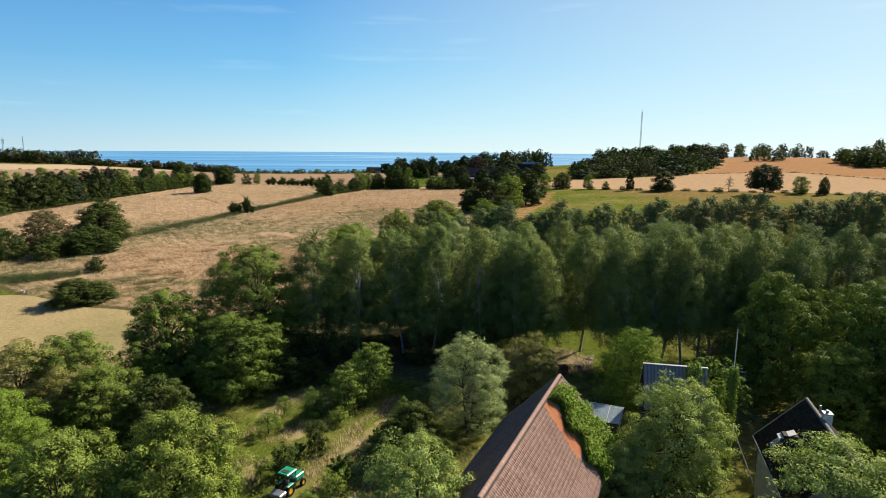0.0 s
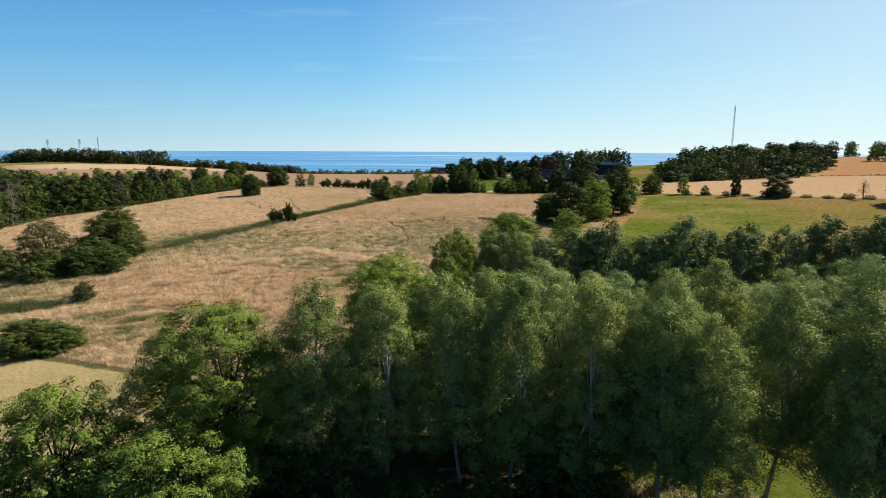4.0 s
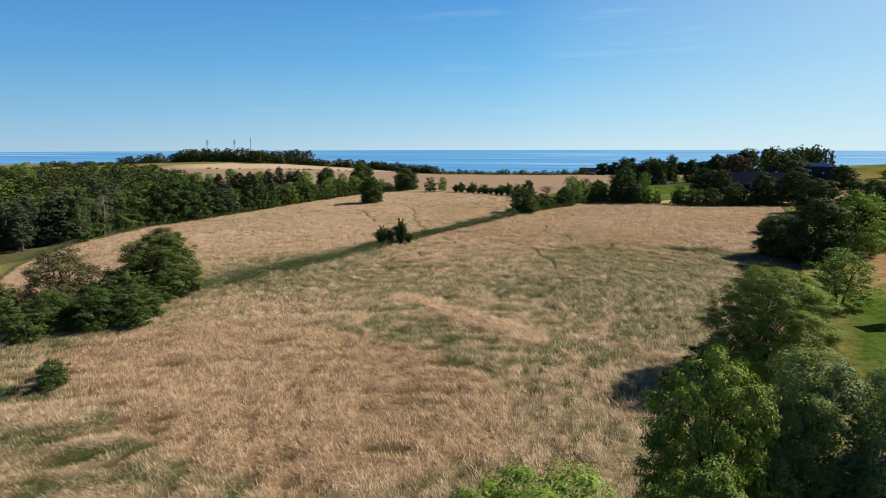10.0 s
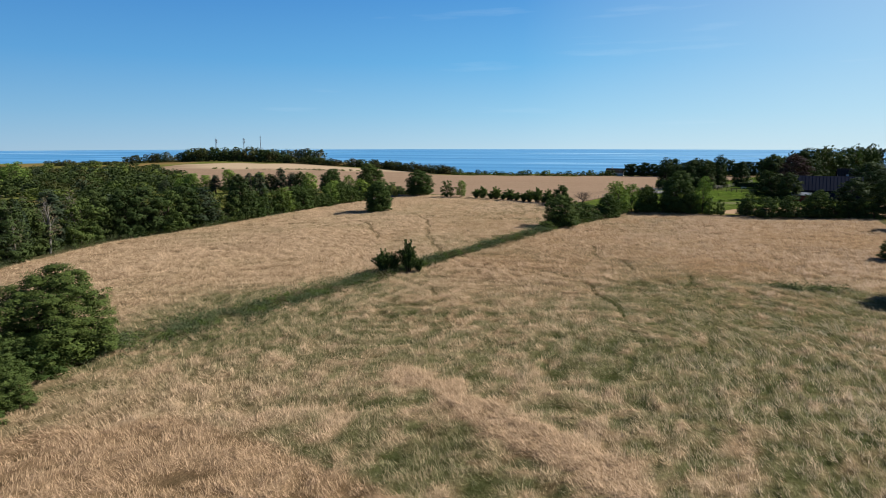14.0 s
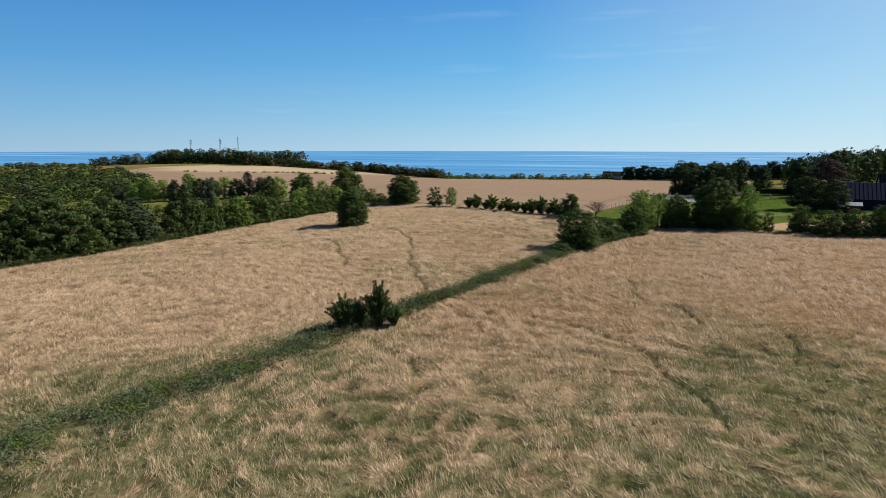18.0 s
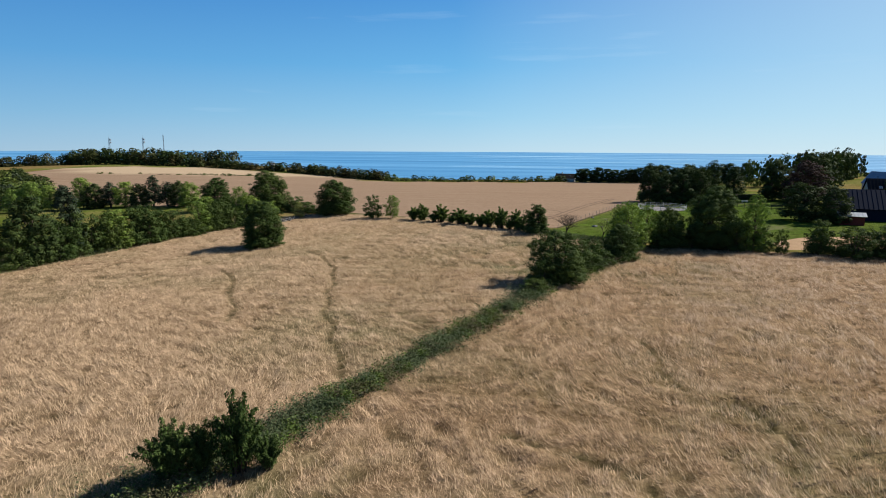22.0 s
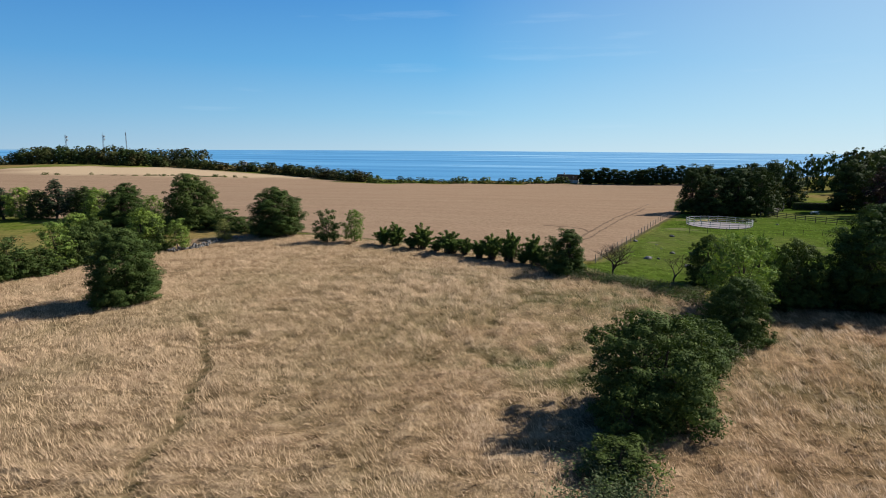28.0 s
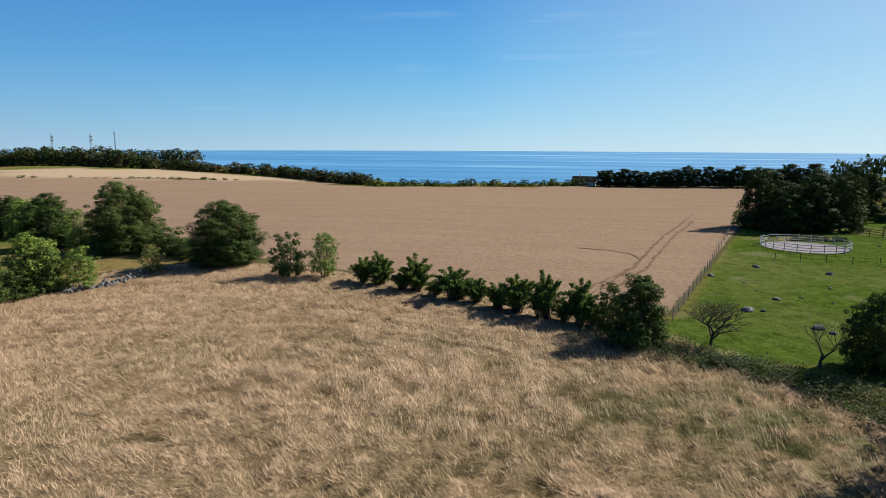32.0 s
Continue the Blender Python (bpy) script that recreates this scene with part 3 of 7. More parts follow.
PADDOCK = [(-52, 270), (-44, 265), (-30, 262), (-8, 262), (24, 266), (34, 300), (20, 350), (14, 390), (22, 470), (30, 530), (-24, 357), (-47, 276)]
CROP = [(-48, 276), (-25, 357), (30, 545), (5, 562), (-60, 578), (-130, 540), (-173, 505), (-262, 545), (-365, 520), (-430, 470), (-350, 415), (-240, 338), (-190, 312), (-150, 304), (-122, 300), (-104, 293), (-80, 285), (-62, 277)]
GREEN_RIGHT = [(11, 140), (18, 170), (30, 205), (42, 236), (58, 250), (90, 240), (165, 219), (230, 195), (200, 110), (90, 120), (40, 124)]
BROWN_RIGHT = [(40, 262), (58, 253), (92, 243), (165, 222), (260, 190), (420, 260), (420, 420), (230, 430), (150, 330), (124, 308), (70, 306), (30, 290)]
HILL_TOP = [(132, 316), (160, 314), (187, 312), (206, 277), (270, 236), (430, 300), (430, 440), (205, 455), (185, 400), (160, 345)]
UPPER_FIELD = [(-376, 468), (-300, 492), (-255, 517), (-212, 532), (-240, 552), (-300, 556), (-372, 534), (-420, 505)]
BARE_EDGE = [(13, 160), (25, 163), (30, 182), (40, 210), (48, 238), (42, 240), (31, 212), (20, 184)]
HOUSE_FIELD = [(-9, 259.5), (26, 262), (40, 262), (34, 288), (9, 278), (-2, 274), (-9, 266)]
STAND_GREEN = [(5, 116), (9, 140), (13, 156), (30, 162), (42, 140), (40, 120), (20, 112)]
LAWN = [(-72, 92), (-64, 91), (-54, 85.5), (-41, 82.5), (-30, 72), (-30, 52), (-60, 30), (-110, 40), (-110, 90)]
ORCHARD = [(-34, 40), (-24, 56), (-10, 62), (0, 58), (4, 44), (-2, 26), (-22, 22)]
CLEARING = [(2, 84), (20, 84), (30, 92), (56, 88), (56, 62), (40, 59), (14, 59), (8, 61)]
DRY_BANK = [(7, 61), (7, 67), (14, 68), (17.5, 65), (16.5, 61), (12, 60)]
LEFT_GREEN = [(-240, 290), (-215, 302), (-175, 300), (-140, 286), (-130, 262), (-150, 240), (-200, 250)]


def hash_noise(x, y, cell, seed):
    """Smooth lattice noise, 0 to 1."""
    x, y = np.asarray(x, float) / cell, np.asarray(y, float) / cell
    ix, iy = np.floor(x), np.floor(y)
    fx, fy = x - ix, y - iy
    fx, fy = fx * fx * (3 - 2 * fx), fy * fy * (3 - 2 * fy)

    def corner(a, b):
        v = np.sin(a * 127.1 + b * 311.7 + seed * 74.7) * 43758.5453
        return v - np.floor(v)

    top = corner(ix, iy) * (1 - fx) + corner(ix + 1, iy) * fx
    bot = corner(ix, iy + 1) * (1 - fx) + corner(ix + 1, iy + 1) * fx
    return top * (1 - fy) + bot * fy


def side_of_strip(x, y):
    """Metres east (+) or west (-) of the green strip."""
    return np.asarray(x, float) - np.interp(np.asarray(y, float), [p[1] for p in STRIP], [p[0] for p in STRIP])


def bump_at(x, y, cx, cy, rx, ry):
    return np.exp(-((x - cx) / rx) ** 2 - ((y - cy) / ry) ** 2)


TAWNY = [(-72, 112), (-68, 122), (-56, 129), (-42, 127.5), (-31, 123.5), (-21.5, 118), (-20, 108), (-32, 99), (-50, 103)]


def beaten(x, y):
    """Where the wind has laid the grass flat: one ragged streak."""
    d = line_distance(x, y, [(-42.5, 142.2), (-38, 140.4), (-32, 136.8), (-27, 134.0), (-22.5, 131.6)])
    return np.clip((2.1 + 2.4 * (hash_noise(x, y, 2.2, 26) - 0.5) - d) / 0.9, 0, 1)


def meadow_tone(x, y):
    """How green and how red-brown the meadow grass is at a place."""
    side = side_of_strip(x, y)
    n = 0.5 * hash_noise(x, y, 22, 1) + 0.3 * hash_noise(x, y, 8, 2) + 0.2 * hash_noise(x, y, 3, 3)
    spot = 0.26 * hash_noise(x, y, 2.2, 4) + 0.64 * hash_noise(x, y, 1.08, 7) + 0.10 * hash_noise(x, y, 9, 8)
    green = np.clip((n - 0.52) * 3.2, 0, 1) * 0.45
    wet = np.minimum(1.05, 1.6 * bump_at(x, y, -6, 146, 34, 32) + 0.95 * bump_at(x, y, -44, 149, 20, 15) + 0.9 * bump_at(x, y, -35, 130, 14, 6)) + 1.15 * np.clip((hash_noise(x, y, 2.1, 31) - 0.42) * 4, 0.3, 1) * bump_at(x, y, -50, 98, 24, 11) + 0.7 * bump_at(x, y, -70, 152, 6, 9) + 0.8 * bump_at(x, y, -42, 242, 9, 12) + 0.8 * bump_at(x, y, -51, 234, 8, 5) + 0.35 * bump_at(x, y, -62, 205, 8, 8) + 0.25 * bump_at(x, y, -14, 172, 16, 12) + 0.85 * bump_at(x, y, -44, 255, 10, 5) + 0.3 * bump_at(x, y, -62, 262, 14, 4)
    fade = np.where(side > 0, np.exp(-(side / (8.5 + 4 * np.clip((170 - y) / 20, 0, 1))) ** 2), np.exp(-(side / (7.0 + 5 * np.clip((172 - y) / 14, 0, 1))) ** 2)) * np.clip((184 - y) / 16, 0, 1)
    green = np.clip(green + (wet + 1.35 * fade) * np.clip(0.80 + 2.2 * (spot - 0.5) + 0.5 * (0.5 - sward(x, y)), 0.08, 1.2) + 1.3 * bump_at(x, y, -4, 183, 5.5, 1.7), 0, 1)
    for tr in TRAILS:
        green = np.maximum(green, 0.55 * np.exp(-(line_distance(x, y, tr) / 0.34) ** 2))
    tawny = np.clip((inside(x, y, TAWNY) + 0.7 * (hash_noise(x, y, 3.2, 9) - 0.5) - 0.35) * 3, 0, 1)
    green = green * (1 - 0.9 * tawny)
    m = 0.6 * hash_noise(x, y, 30, 5) + 0.4 * hash_noise(x, y, 10, 6)
    red = np.clip((m - 0.42) * 2.2, 0, 1) * 0.3 + 0.58 * np.clip(side / 6, 0, 1) * np.clip((y - 165) / 25, 0, 1) + 0.65 * tawny + 0.5 * bump_at(x, y, -8, 196, 9, 4)
    lying = beaten(x, y)
    return np.clip(green * (1 - lying), 0, 1), np.clip(red * (1 - lying) + 0.3 * lying, 0, 1), lying


def tuft_density(x, y):
    """How closely the grass is built at a place: closest under the line of flight."""
    path_x = np.interp(y, [80, 100, 150, 200, 240], [-12, -20, -40, -51, -58])
    away = np.hypot(x - path_x, np.clip(y - 236, 0, None))
    return np.clip(1.15 - away / 95, 0.14, 0.85)


TRAILS = [
    [(-87.5, 239.6), (-83, 236.5), (-79.5, 231.5), (-76.5, 228), (-75, 223.7), (-72.2, 219), (-71.8, 215.5), (-69, 211), (-68.2, 207.2), (-65, 203.5), (-63.5, 199.4), (-60.5, 195.5), (-57.8, 190)],
    [(-93.3, 223.9), (-90, 221.5), (-86.5, 217.5), (-84.5, 213.5), (-82.2, 210.3), (-79, 207), (-77.0, 202.5)],
    [(-35.2, 180.6), (-32.5, 179.2), (-30.6, 177.0), (-30.2, 174.5), (-29.3, 172.5), (-27.4, 170), (-26.1, 167.3), (-25.0, 163)],
    [(-34.5, 205.5), (-33.2, 201.5), (-33.4, 198.0), (-31.8, 195.0)],
    [(-28.8, 194.7), (-27.9, 193.0), (-26.8, 190.4), (-26.0, 188.0)],
    [(-43.8, 185.1), (-41.6, 184.1), (-39.7, 184.0), (-37.3, 183.0), (-35.5, 182.1), (-34.4, 180.1)],
    [(-51.6, 170.2), (-50.9, 168.6), (-49.4, 166.8)],
    [(-18.0, 186.8), (-17.8, 184.8), (-18.2, 181.8), (-18.7, 178.8)],
]


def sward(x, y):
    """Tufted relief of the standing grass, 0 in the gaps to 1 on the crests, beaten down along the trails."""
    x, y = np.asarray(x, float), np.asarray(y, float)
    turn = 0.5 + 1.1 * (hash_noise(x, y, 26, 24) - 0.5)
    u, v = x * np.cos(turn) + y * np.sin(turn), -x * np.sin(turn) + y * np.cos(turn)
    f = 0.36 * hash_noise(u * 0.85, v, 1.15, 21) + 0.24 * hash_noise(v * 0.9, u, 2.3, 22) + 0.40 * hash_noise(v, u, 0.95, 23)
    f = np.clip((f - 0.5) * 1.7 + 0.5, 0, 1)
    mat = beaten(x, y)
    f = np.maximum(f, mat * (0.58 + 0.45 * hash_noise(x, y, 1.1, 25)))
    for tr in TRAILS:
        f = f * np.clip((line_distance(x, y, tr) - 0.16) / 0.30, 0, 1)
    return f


def surface(x, y):
    """Top of the soil and thatch, as the ground sheet is built."""
    x, y = np.asarray(x, float), np.asarray(y, float)
    near = np.clip(1 - np.hypot(x + 40, y - 160) / 320, 0, 1)
    lump = np.clip(inside(x, y, MEADOW) * 2 - 1, 0, 1)
    return land(x, y) + near * 0.04 * (np.sin(x * 0.83 + 1.3 * np.sin(y * 0.31)) * np.sin(y * 0.71 + x * 0.2)) + lump * 0.40 * (sward(x, y) - 0.45)


def grid_lines(lo, hi, fine_lo, fine_hi, fine, grow):
    out = list(np.arange(fine_lo, fine_hi + 0.01, fine))
    s, v = fine, fine_lo
    while v > lo:
        s *= grow
        v -= s
        out.insert(0, max(v, lo))
    s, v = fine, fine_hi
    while v < hi:
        s *= grow
        v += s
        out.append(min(v, hi))
    return np.array(out)


def quick_mesh(name, verts, faces, mats=(), smooth=False):
    """A mesh from arrays: verts (n, 3), faces (m, 3 or 4)."""
    verts, faces = np.asarray(verts, np.float32), np.asarray(faces, np.int32)
    me = bpy.data.meshes.new(name)
    me.vertices.add(len(verts))
    me.vertices.foreach_set("co", verts.ravel())
    k = faces.shape[1]
    me.loops.add(len(faces) * k)
    me.loops.foreach_set("vertex_index", faces.ravel())
    me.polygons.add(len(faces))
    me.polygons.foreach_set("loop_start", np.arange(0, len(faces) * k, k, dtype=np.int32))
    if smooth:
        me.polygons.foreach_set("use_smooth", np.ones(len(faces), bool))
    for mat in mats:
        me.materials.append(mat)
    me.update(calc_edges=True)
    return me


def build_ground():
    gx = grid_lines(-4400, 4400, -135, 24, 0.68, 1.09)
    gy = np.concatenate([[v for v in grid_lines(-4400, 4400, 0, 300, 1.6, 1.09) if v < 30], np.arange(30.2, 78, 0.8), [v for v in grid_lines(-4400, 4400, 79, 288, 0.68, 1.09) if v >= 79]])
    X, Y = np.meshgrid(gx, gy)
    Z = surface(X.ravel(), Y.ravel()).reshape(X.shape)
    nx, ny = len(gx), len(gy)
    idx = np.arange(nx * ny).reshape(ny, nx)
    faces = np.stack([idx[:-1, :-1], idx[:-1, 1:], idx[1:, 1:], idx[1:, :-1]], -1).reshape(-1, 4)
    me = quick_mesh("ground", np.stack([X, Y, Z], -1).reshape(-1, 3), faces, [ground_mat()], True)
    x, y = X.ravel(), Y.ravel()
    meadow = inside(x, y, MEADOW)
    past = np.maximum.reduce([inside(x, y, PADDOCK), inside(x, y, GREEN_RIGHT), inside(x, y, STAND_GREEN), inside(x, y, ORCHARD) * 0.9, inside(x, y, CLEARING), inside(x, y, LEFT_GREEN)])
    far = (np.hypot(x + 40, y - 200) > 520) * 0.9
    past = np.maximum(past, far)
    woods = np.maximum(inside(x, y, [(-22, 60), (6, 60), (4, 78), (24, 88), (58, 88), (60, 60), (75, 60), (95, 125), (0, 112), (-16, 92)]), inside(x, y, [(-230, 125), (-128, 140), (-124, 262), (-230, 262)]))
    used = np.maximum.reduce([meadow, inside(x, y, CROP), inside(x, y, UPPER_FIELD), woods])
    past = np.maximum(past, 0.9 * (used < 0.05))
    a = np.stack([meadow, past, np.maximum(inside(x, y, CROP), inside(x, y, UPPER_FIELD)), np.maximum(inside(x, y, HILL_TOP), inside(x, y, BARE_EDGE))], -1)
    lane = ((0.907 * (x + 20.8) - 0.42 * (y - 42.9)) / 5.5 + 0.5) % 1.0 - 0.5
    lanes = inside(x, y, ORCHARD) * np.clip(1.1 - np.abs(lane) * 5.5 / 0.9, 0, 0.50) * (0.55 + 0.6 * hash_noise(x, y, 2.4, 84))
    b = np.stack([np.maximum.reduce([inside(x, y, BROWN_RIGHT), inside(x, y, HILL_TOP), inside(x, y, HOUSE_FIELD), 0.50 * inside(x, y, BARE_EDGE), 0.42 * inside(x, y, [(16, 138), (18, 147), (30, 150), (34, 138)]), 0.5 * inside(x, y, [(-32, 327), (-31, 335), (-14, 336), (-8, 328), (-15, 330)])]), np.maximum.reduce([inside(x, y, LAWN), 0.45 * inside(x, y, DRY_BANK), lanes]), np.maximum.reduce([inside(x, y, PADDOCK), 0.7 * inside(x, y, CLEARING), inside(x, y, STAND_GREEN)]), 1 - inside(x, y, UPPER_FIELD)], -1)
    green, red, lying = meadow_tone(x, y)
    # blue holds the sward height that paints the gaps' shade into the straw
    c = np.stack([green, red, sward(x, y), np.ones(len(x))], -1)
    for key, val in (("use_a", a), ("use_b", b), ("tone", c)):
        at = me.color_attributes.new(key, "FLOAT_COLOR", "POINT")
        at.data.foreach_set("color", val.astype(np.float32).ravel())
    return tagged(new("ground", me), "rolling dry meadow, ripe crop and pasture ground above the sea", "ground", kind="structure")


build_ground()


def build_sea():
    n, rings = 96, [0, 200, 500, 900, 1500, 2400, 3500, 4700]
    verts, faces = [(-40, 150, SEA)], []
    for r in rings[1:]:
        verts += [(-40 + r * math.cos(2 * math.pi * i / n), 150 + r * math.sin(2 * math.pi * i / n), SEA) for i in range(n)]
    bm = bmesh.new()
    vs = [bm.verts.new(v) for v in verts]
    for i in range(n):
        bm.faces.new((vs[0], vs[1 + i], vs[1 + (i + 1) % n]))
    for k in range(len(rings) - 2):
        for i in range(n):
            a, b = 1 + k * n + i, 1 + k * n + (i + 1) % n
            bm.faces.new((vs[a], vs[a + n], vs[b + n], vs[b]))
    me = bpy.data.meshes.new("water")
    bm.to_mesh(me)
    bm.free()
    me.materials.append(sea_mat())
    tagged(new("water", me), "calm blue sea with paler wind slicks", "sea", kind="structure")


build_sea()

# ---- plants ----
rng = np.random.default_rng(7)


def tube(verts, faces, pts, radii, n=6):
    """Adds a tapered tube along pts to the lists."""
    pts = [Vector(p) for p in pts]
    base = len(verts)
    for i, p in enumerate(pts):
        d = (pts[min(i + 1, len(pts) - 1)] - pts[max(i - 1, 0)]).normalized()
        u = d.orthogonal().normalized()
        v = d.cross(u)
        for k in range(n):
            a = 2 * math.pi * k / n
            verts.append(tuple(p + radii[i] * (math.cos(a) * u + math.sin(a) * v)))
    for i in range(len(pts) - 1):
        for k in range(n):
            a, b = base + i * n + k, base + i * n + (k + 1) % n
            faces.append((a, b, b + n, a + n))


def leaf_arrays(centres, normals, size, quads, aspect=0.55, along=None):
    """Leaf blades, each a small bent diamond (or a triangle) of its own."""
    n = len(centres)
    nrm = normals / np.maximum(np.linalg.norm(normals, axis=1, keepdims=True), 1e-6)
    ref = rng.normal(size=(n, 3)) if along is None else along + rng.normal(scale=0.35, size=(n, 3))
    t = np.cross(nrm, np.cross(ref, nrm))
    t /= np.maximum(np.linalg.norm(t, axis=1, keepdims=True), 1e-6)
    b = np.cross(nrm, t)
    s = size[:, None]
    if quads:
        v = np.stack([centres - t * s, centres + b * s * aspect, centres + t * s - nrm * s * 0.25, centres - b * s * aspect], 1)
        f = np.arange(n * 4).reshape(n, 4)
        return v.reshape(-1, 3), f
    v = np.stack([centres - t * s - b * s * aspect * 0.9, centres - t * s * 0.4 + b * s * aspect, centres + t * s * 1.1], 1)
    return v.reshape(-1, 3), np.arange(n * 3).reshape(n, 3)


def crown_mesh(name, lobes, clusters, per, leaf, spread, mat, hang=0.0, up=0.25, fans=90, fan=0.15, aspect=0.5, gap=0.70, calm=0.0):
    """Foliage: lobes (x, y, z, rx, rz) carry sprays of leaves on their shells, so that gaps and an uneven outline remain."""
    L = np.array(lobes)
    w = L[:, 3] ** 2
    pick = rng.choice(len(L), clusters * 3, p=w / w.sum())
    d = rng.normal(size=(clusters * 3, 3))
    d[:, 2] += up
    d /= np.linalg.norm(d, axis=1, keepdims=True)
    rad = rng.uniform(gap, 1.06, len(d))[:, None] * np.stack([L[pick, 3], L[pick, 3], L[pick, 4]], -1)
    c = L[pick, :3] + d * rad
    # sprays buried in another lobe are left out
    deep = np.zeros(len(c), bool)
    for lb in L:
        q = (c - lb[:3]) / np.array([lb[3], lb[3], lb[4]])
        deep |= (np.linalg.norm(q, axis=1) < 0.66)
    keep = np.where(~deep & (c[:, 2] > 0.1))[0][:clusters]
    c, d = c[keep], d[keep]
    k = len(c)
    # each spray is a small domed clump, leafy on its upper side
    q = rng.normal(size=(k, per, 3)) + np.array([0, 0, 0.55])
    q /= np.linalg.norm(q, axis=2, keepdims=True)
    dome = spread * rng.uniform(0.7, 1.35, (k, 1, 1))
    j = q * dome * rng.uniform(0.55, 1.08, (k, per, 1)) * np.array([1, 1, 0.62])
    nrm = (q * (0.75 - 0.60 * calm) + d[:, None] * (0.55 + 0.7 * calm) + rng.normal(scale=0.28 - 0.14 * calm, size=(k, per, 3)) + np.array([0, 0, 0.2])).reshape(-1, 3)
    if hang:
        j[..., 2] = j[..., 2] * 1.2 - np.abs(rng.normal(size=(k, per))) * hang
    pos = (c[:, None] + j).reshape(-1, 3)
    size = leaf * rng.uniform(0.6, 1.35, len(pos))
    # broader leaf fans between the heart and the outer sprays
    fi = np.repeat(np.arange(len(L)), fans)
    di = rng.normal(size=(len(fi), 3))
    di /= np.linalg.norm(di, axis=1, keepdims=True)
    axes = np.stack([L[fi, 3], L[fi, 3], L[fi, 4]], -1)
    pf = L[fi, :3] + di * rng.uniform(0.55, 0.82, (len(fi), 1)) * axes
    deep = np.zeros(len(pf), bool)
    for lb in L:
        deep |= np.linalg.norm((pf - lb[:3]) / np.array([lb[3], lb[3], lb[4]]), axis=1) < 0.52
    ok = (pf[:, 2] > 0.1) & ~deep
    pos = np.concatenate([pos, pf[ok]])
    nrm = np.concatenate([nrm, (di + rng.normal(scale=0.45, size=di.shape) + np.array([0, 0, 0.25]))[ok]])
    size = np.concatenate([size, (np.minimum(fan * np.minimum(L[fi, 3], L[fi, 4]), leaf * 1.7) * rng.uniform(0.7, 1.3, len(fi)))[ok]])
    # and shaded leaves in the depth of the crown
    si = np.repeat(np.arange(len(L)), int(fans * 0.9))
    dz = rng.normal(size=(len(si), 3))
    dz /= np.linalg.norm(dz, axis=1, keepdims=True)
    ps = L[si, :3] + dz * rng.uniform(0.12, 0.58, (len(si), 1)) * np.stack([L[si, 3], L[si, 3], L[si, 4]], -1)
    ok = ps[:, 2] > 0.12
    pos = np.concatenate([pos, ps[ok]])
    nrm = np.concatenate([nrm, (dz + rng.normal(scale=0.5, size=dz.shape))[ok]])
    size = np.concatenate([size, (np.minimum(0.26 * np.minimum(L[si, 3], L[si, 4]), leaf * 2.2) * rng.uniform(0.7, 1.2, len(si)))[ok]])
    v, f = leaf_arrays(pos, nrm, size, False, aspect)
    v[:, 2] = np.maximum(v[:, 2], 0.02)
    return quick_mesh(name, v, f, [mat])


def limb_mesh(name, height, radius, lobes, mat, stems=1, lean=0.15, twigs=True):
    """Trunk, and a bent limb into every lobe."""
    verts, faces = [], []
    tops = []
    for s in range(stems):
        a = 2 * math.pi * s / max(stems, 1) + 0.7
        off = 0.0 if stems == 1 else radius * 2.2
        p0 = Vector((off * math.cos(a), off * math.sin(a), -0.3))
        p1 = p0 + Vector((lean * height * 0.2 * math.cos(a), lean * height * 0.2 * math.sin(a), height * 0.30))
        p2 = p1 + Vector((lean * height * 0.3 * math.cos(a), lean * height * 0.3 * math.sin(a), height * 0.33))
        p3 = p2 + Vector((0.1, -0.1, height * 0.25))
        tube(verts, faces, [p0, p0 + Vector((0, 0, 0.5)), p1, p2, p3], [radius * 1.5, radius * 1.05, radius * 0.85, radius * 0.5, radius * 0.12], 8)
        tops.append((p1, p2))
    for i, lb in enumerate(lobes):
        p1, p2 = tops[i % len(tops)]
        a = p1.lerp(p2, 0.2 + 0.7 * ((i * 0.37) % 1))
        e = Vector(lb[:3]) + Vector((0, 0, lb[4] * 0.25))
        mid = a.lerp(e, 0.5) + Vector((0, 0, -0.06 * height * ((i % 3) - 1)))
        r = radius * 0.42
        tube(verts, faces, [a, mid, e], [r, r * 0.62, r * 0.15], 5)
        for k in range(3 if twigs else 0):
            ang = i * 2.1 + k * 2.094
            tip = e + Vector((math.cos(ang) * lb[3] * 0.8, math.sin(ang) * lb[3] * 0.8, lb[4] * 0.4))
            tube(verts, faces, [mid.lerp(e, 0.6), tip], [r * 0.3, r * 0.06], 4)
    return quick_mesh(name, verts, faces, [mat], True)


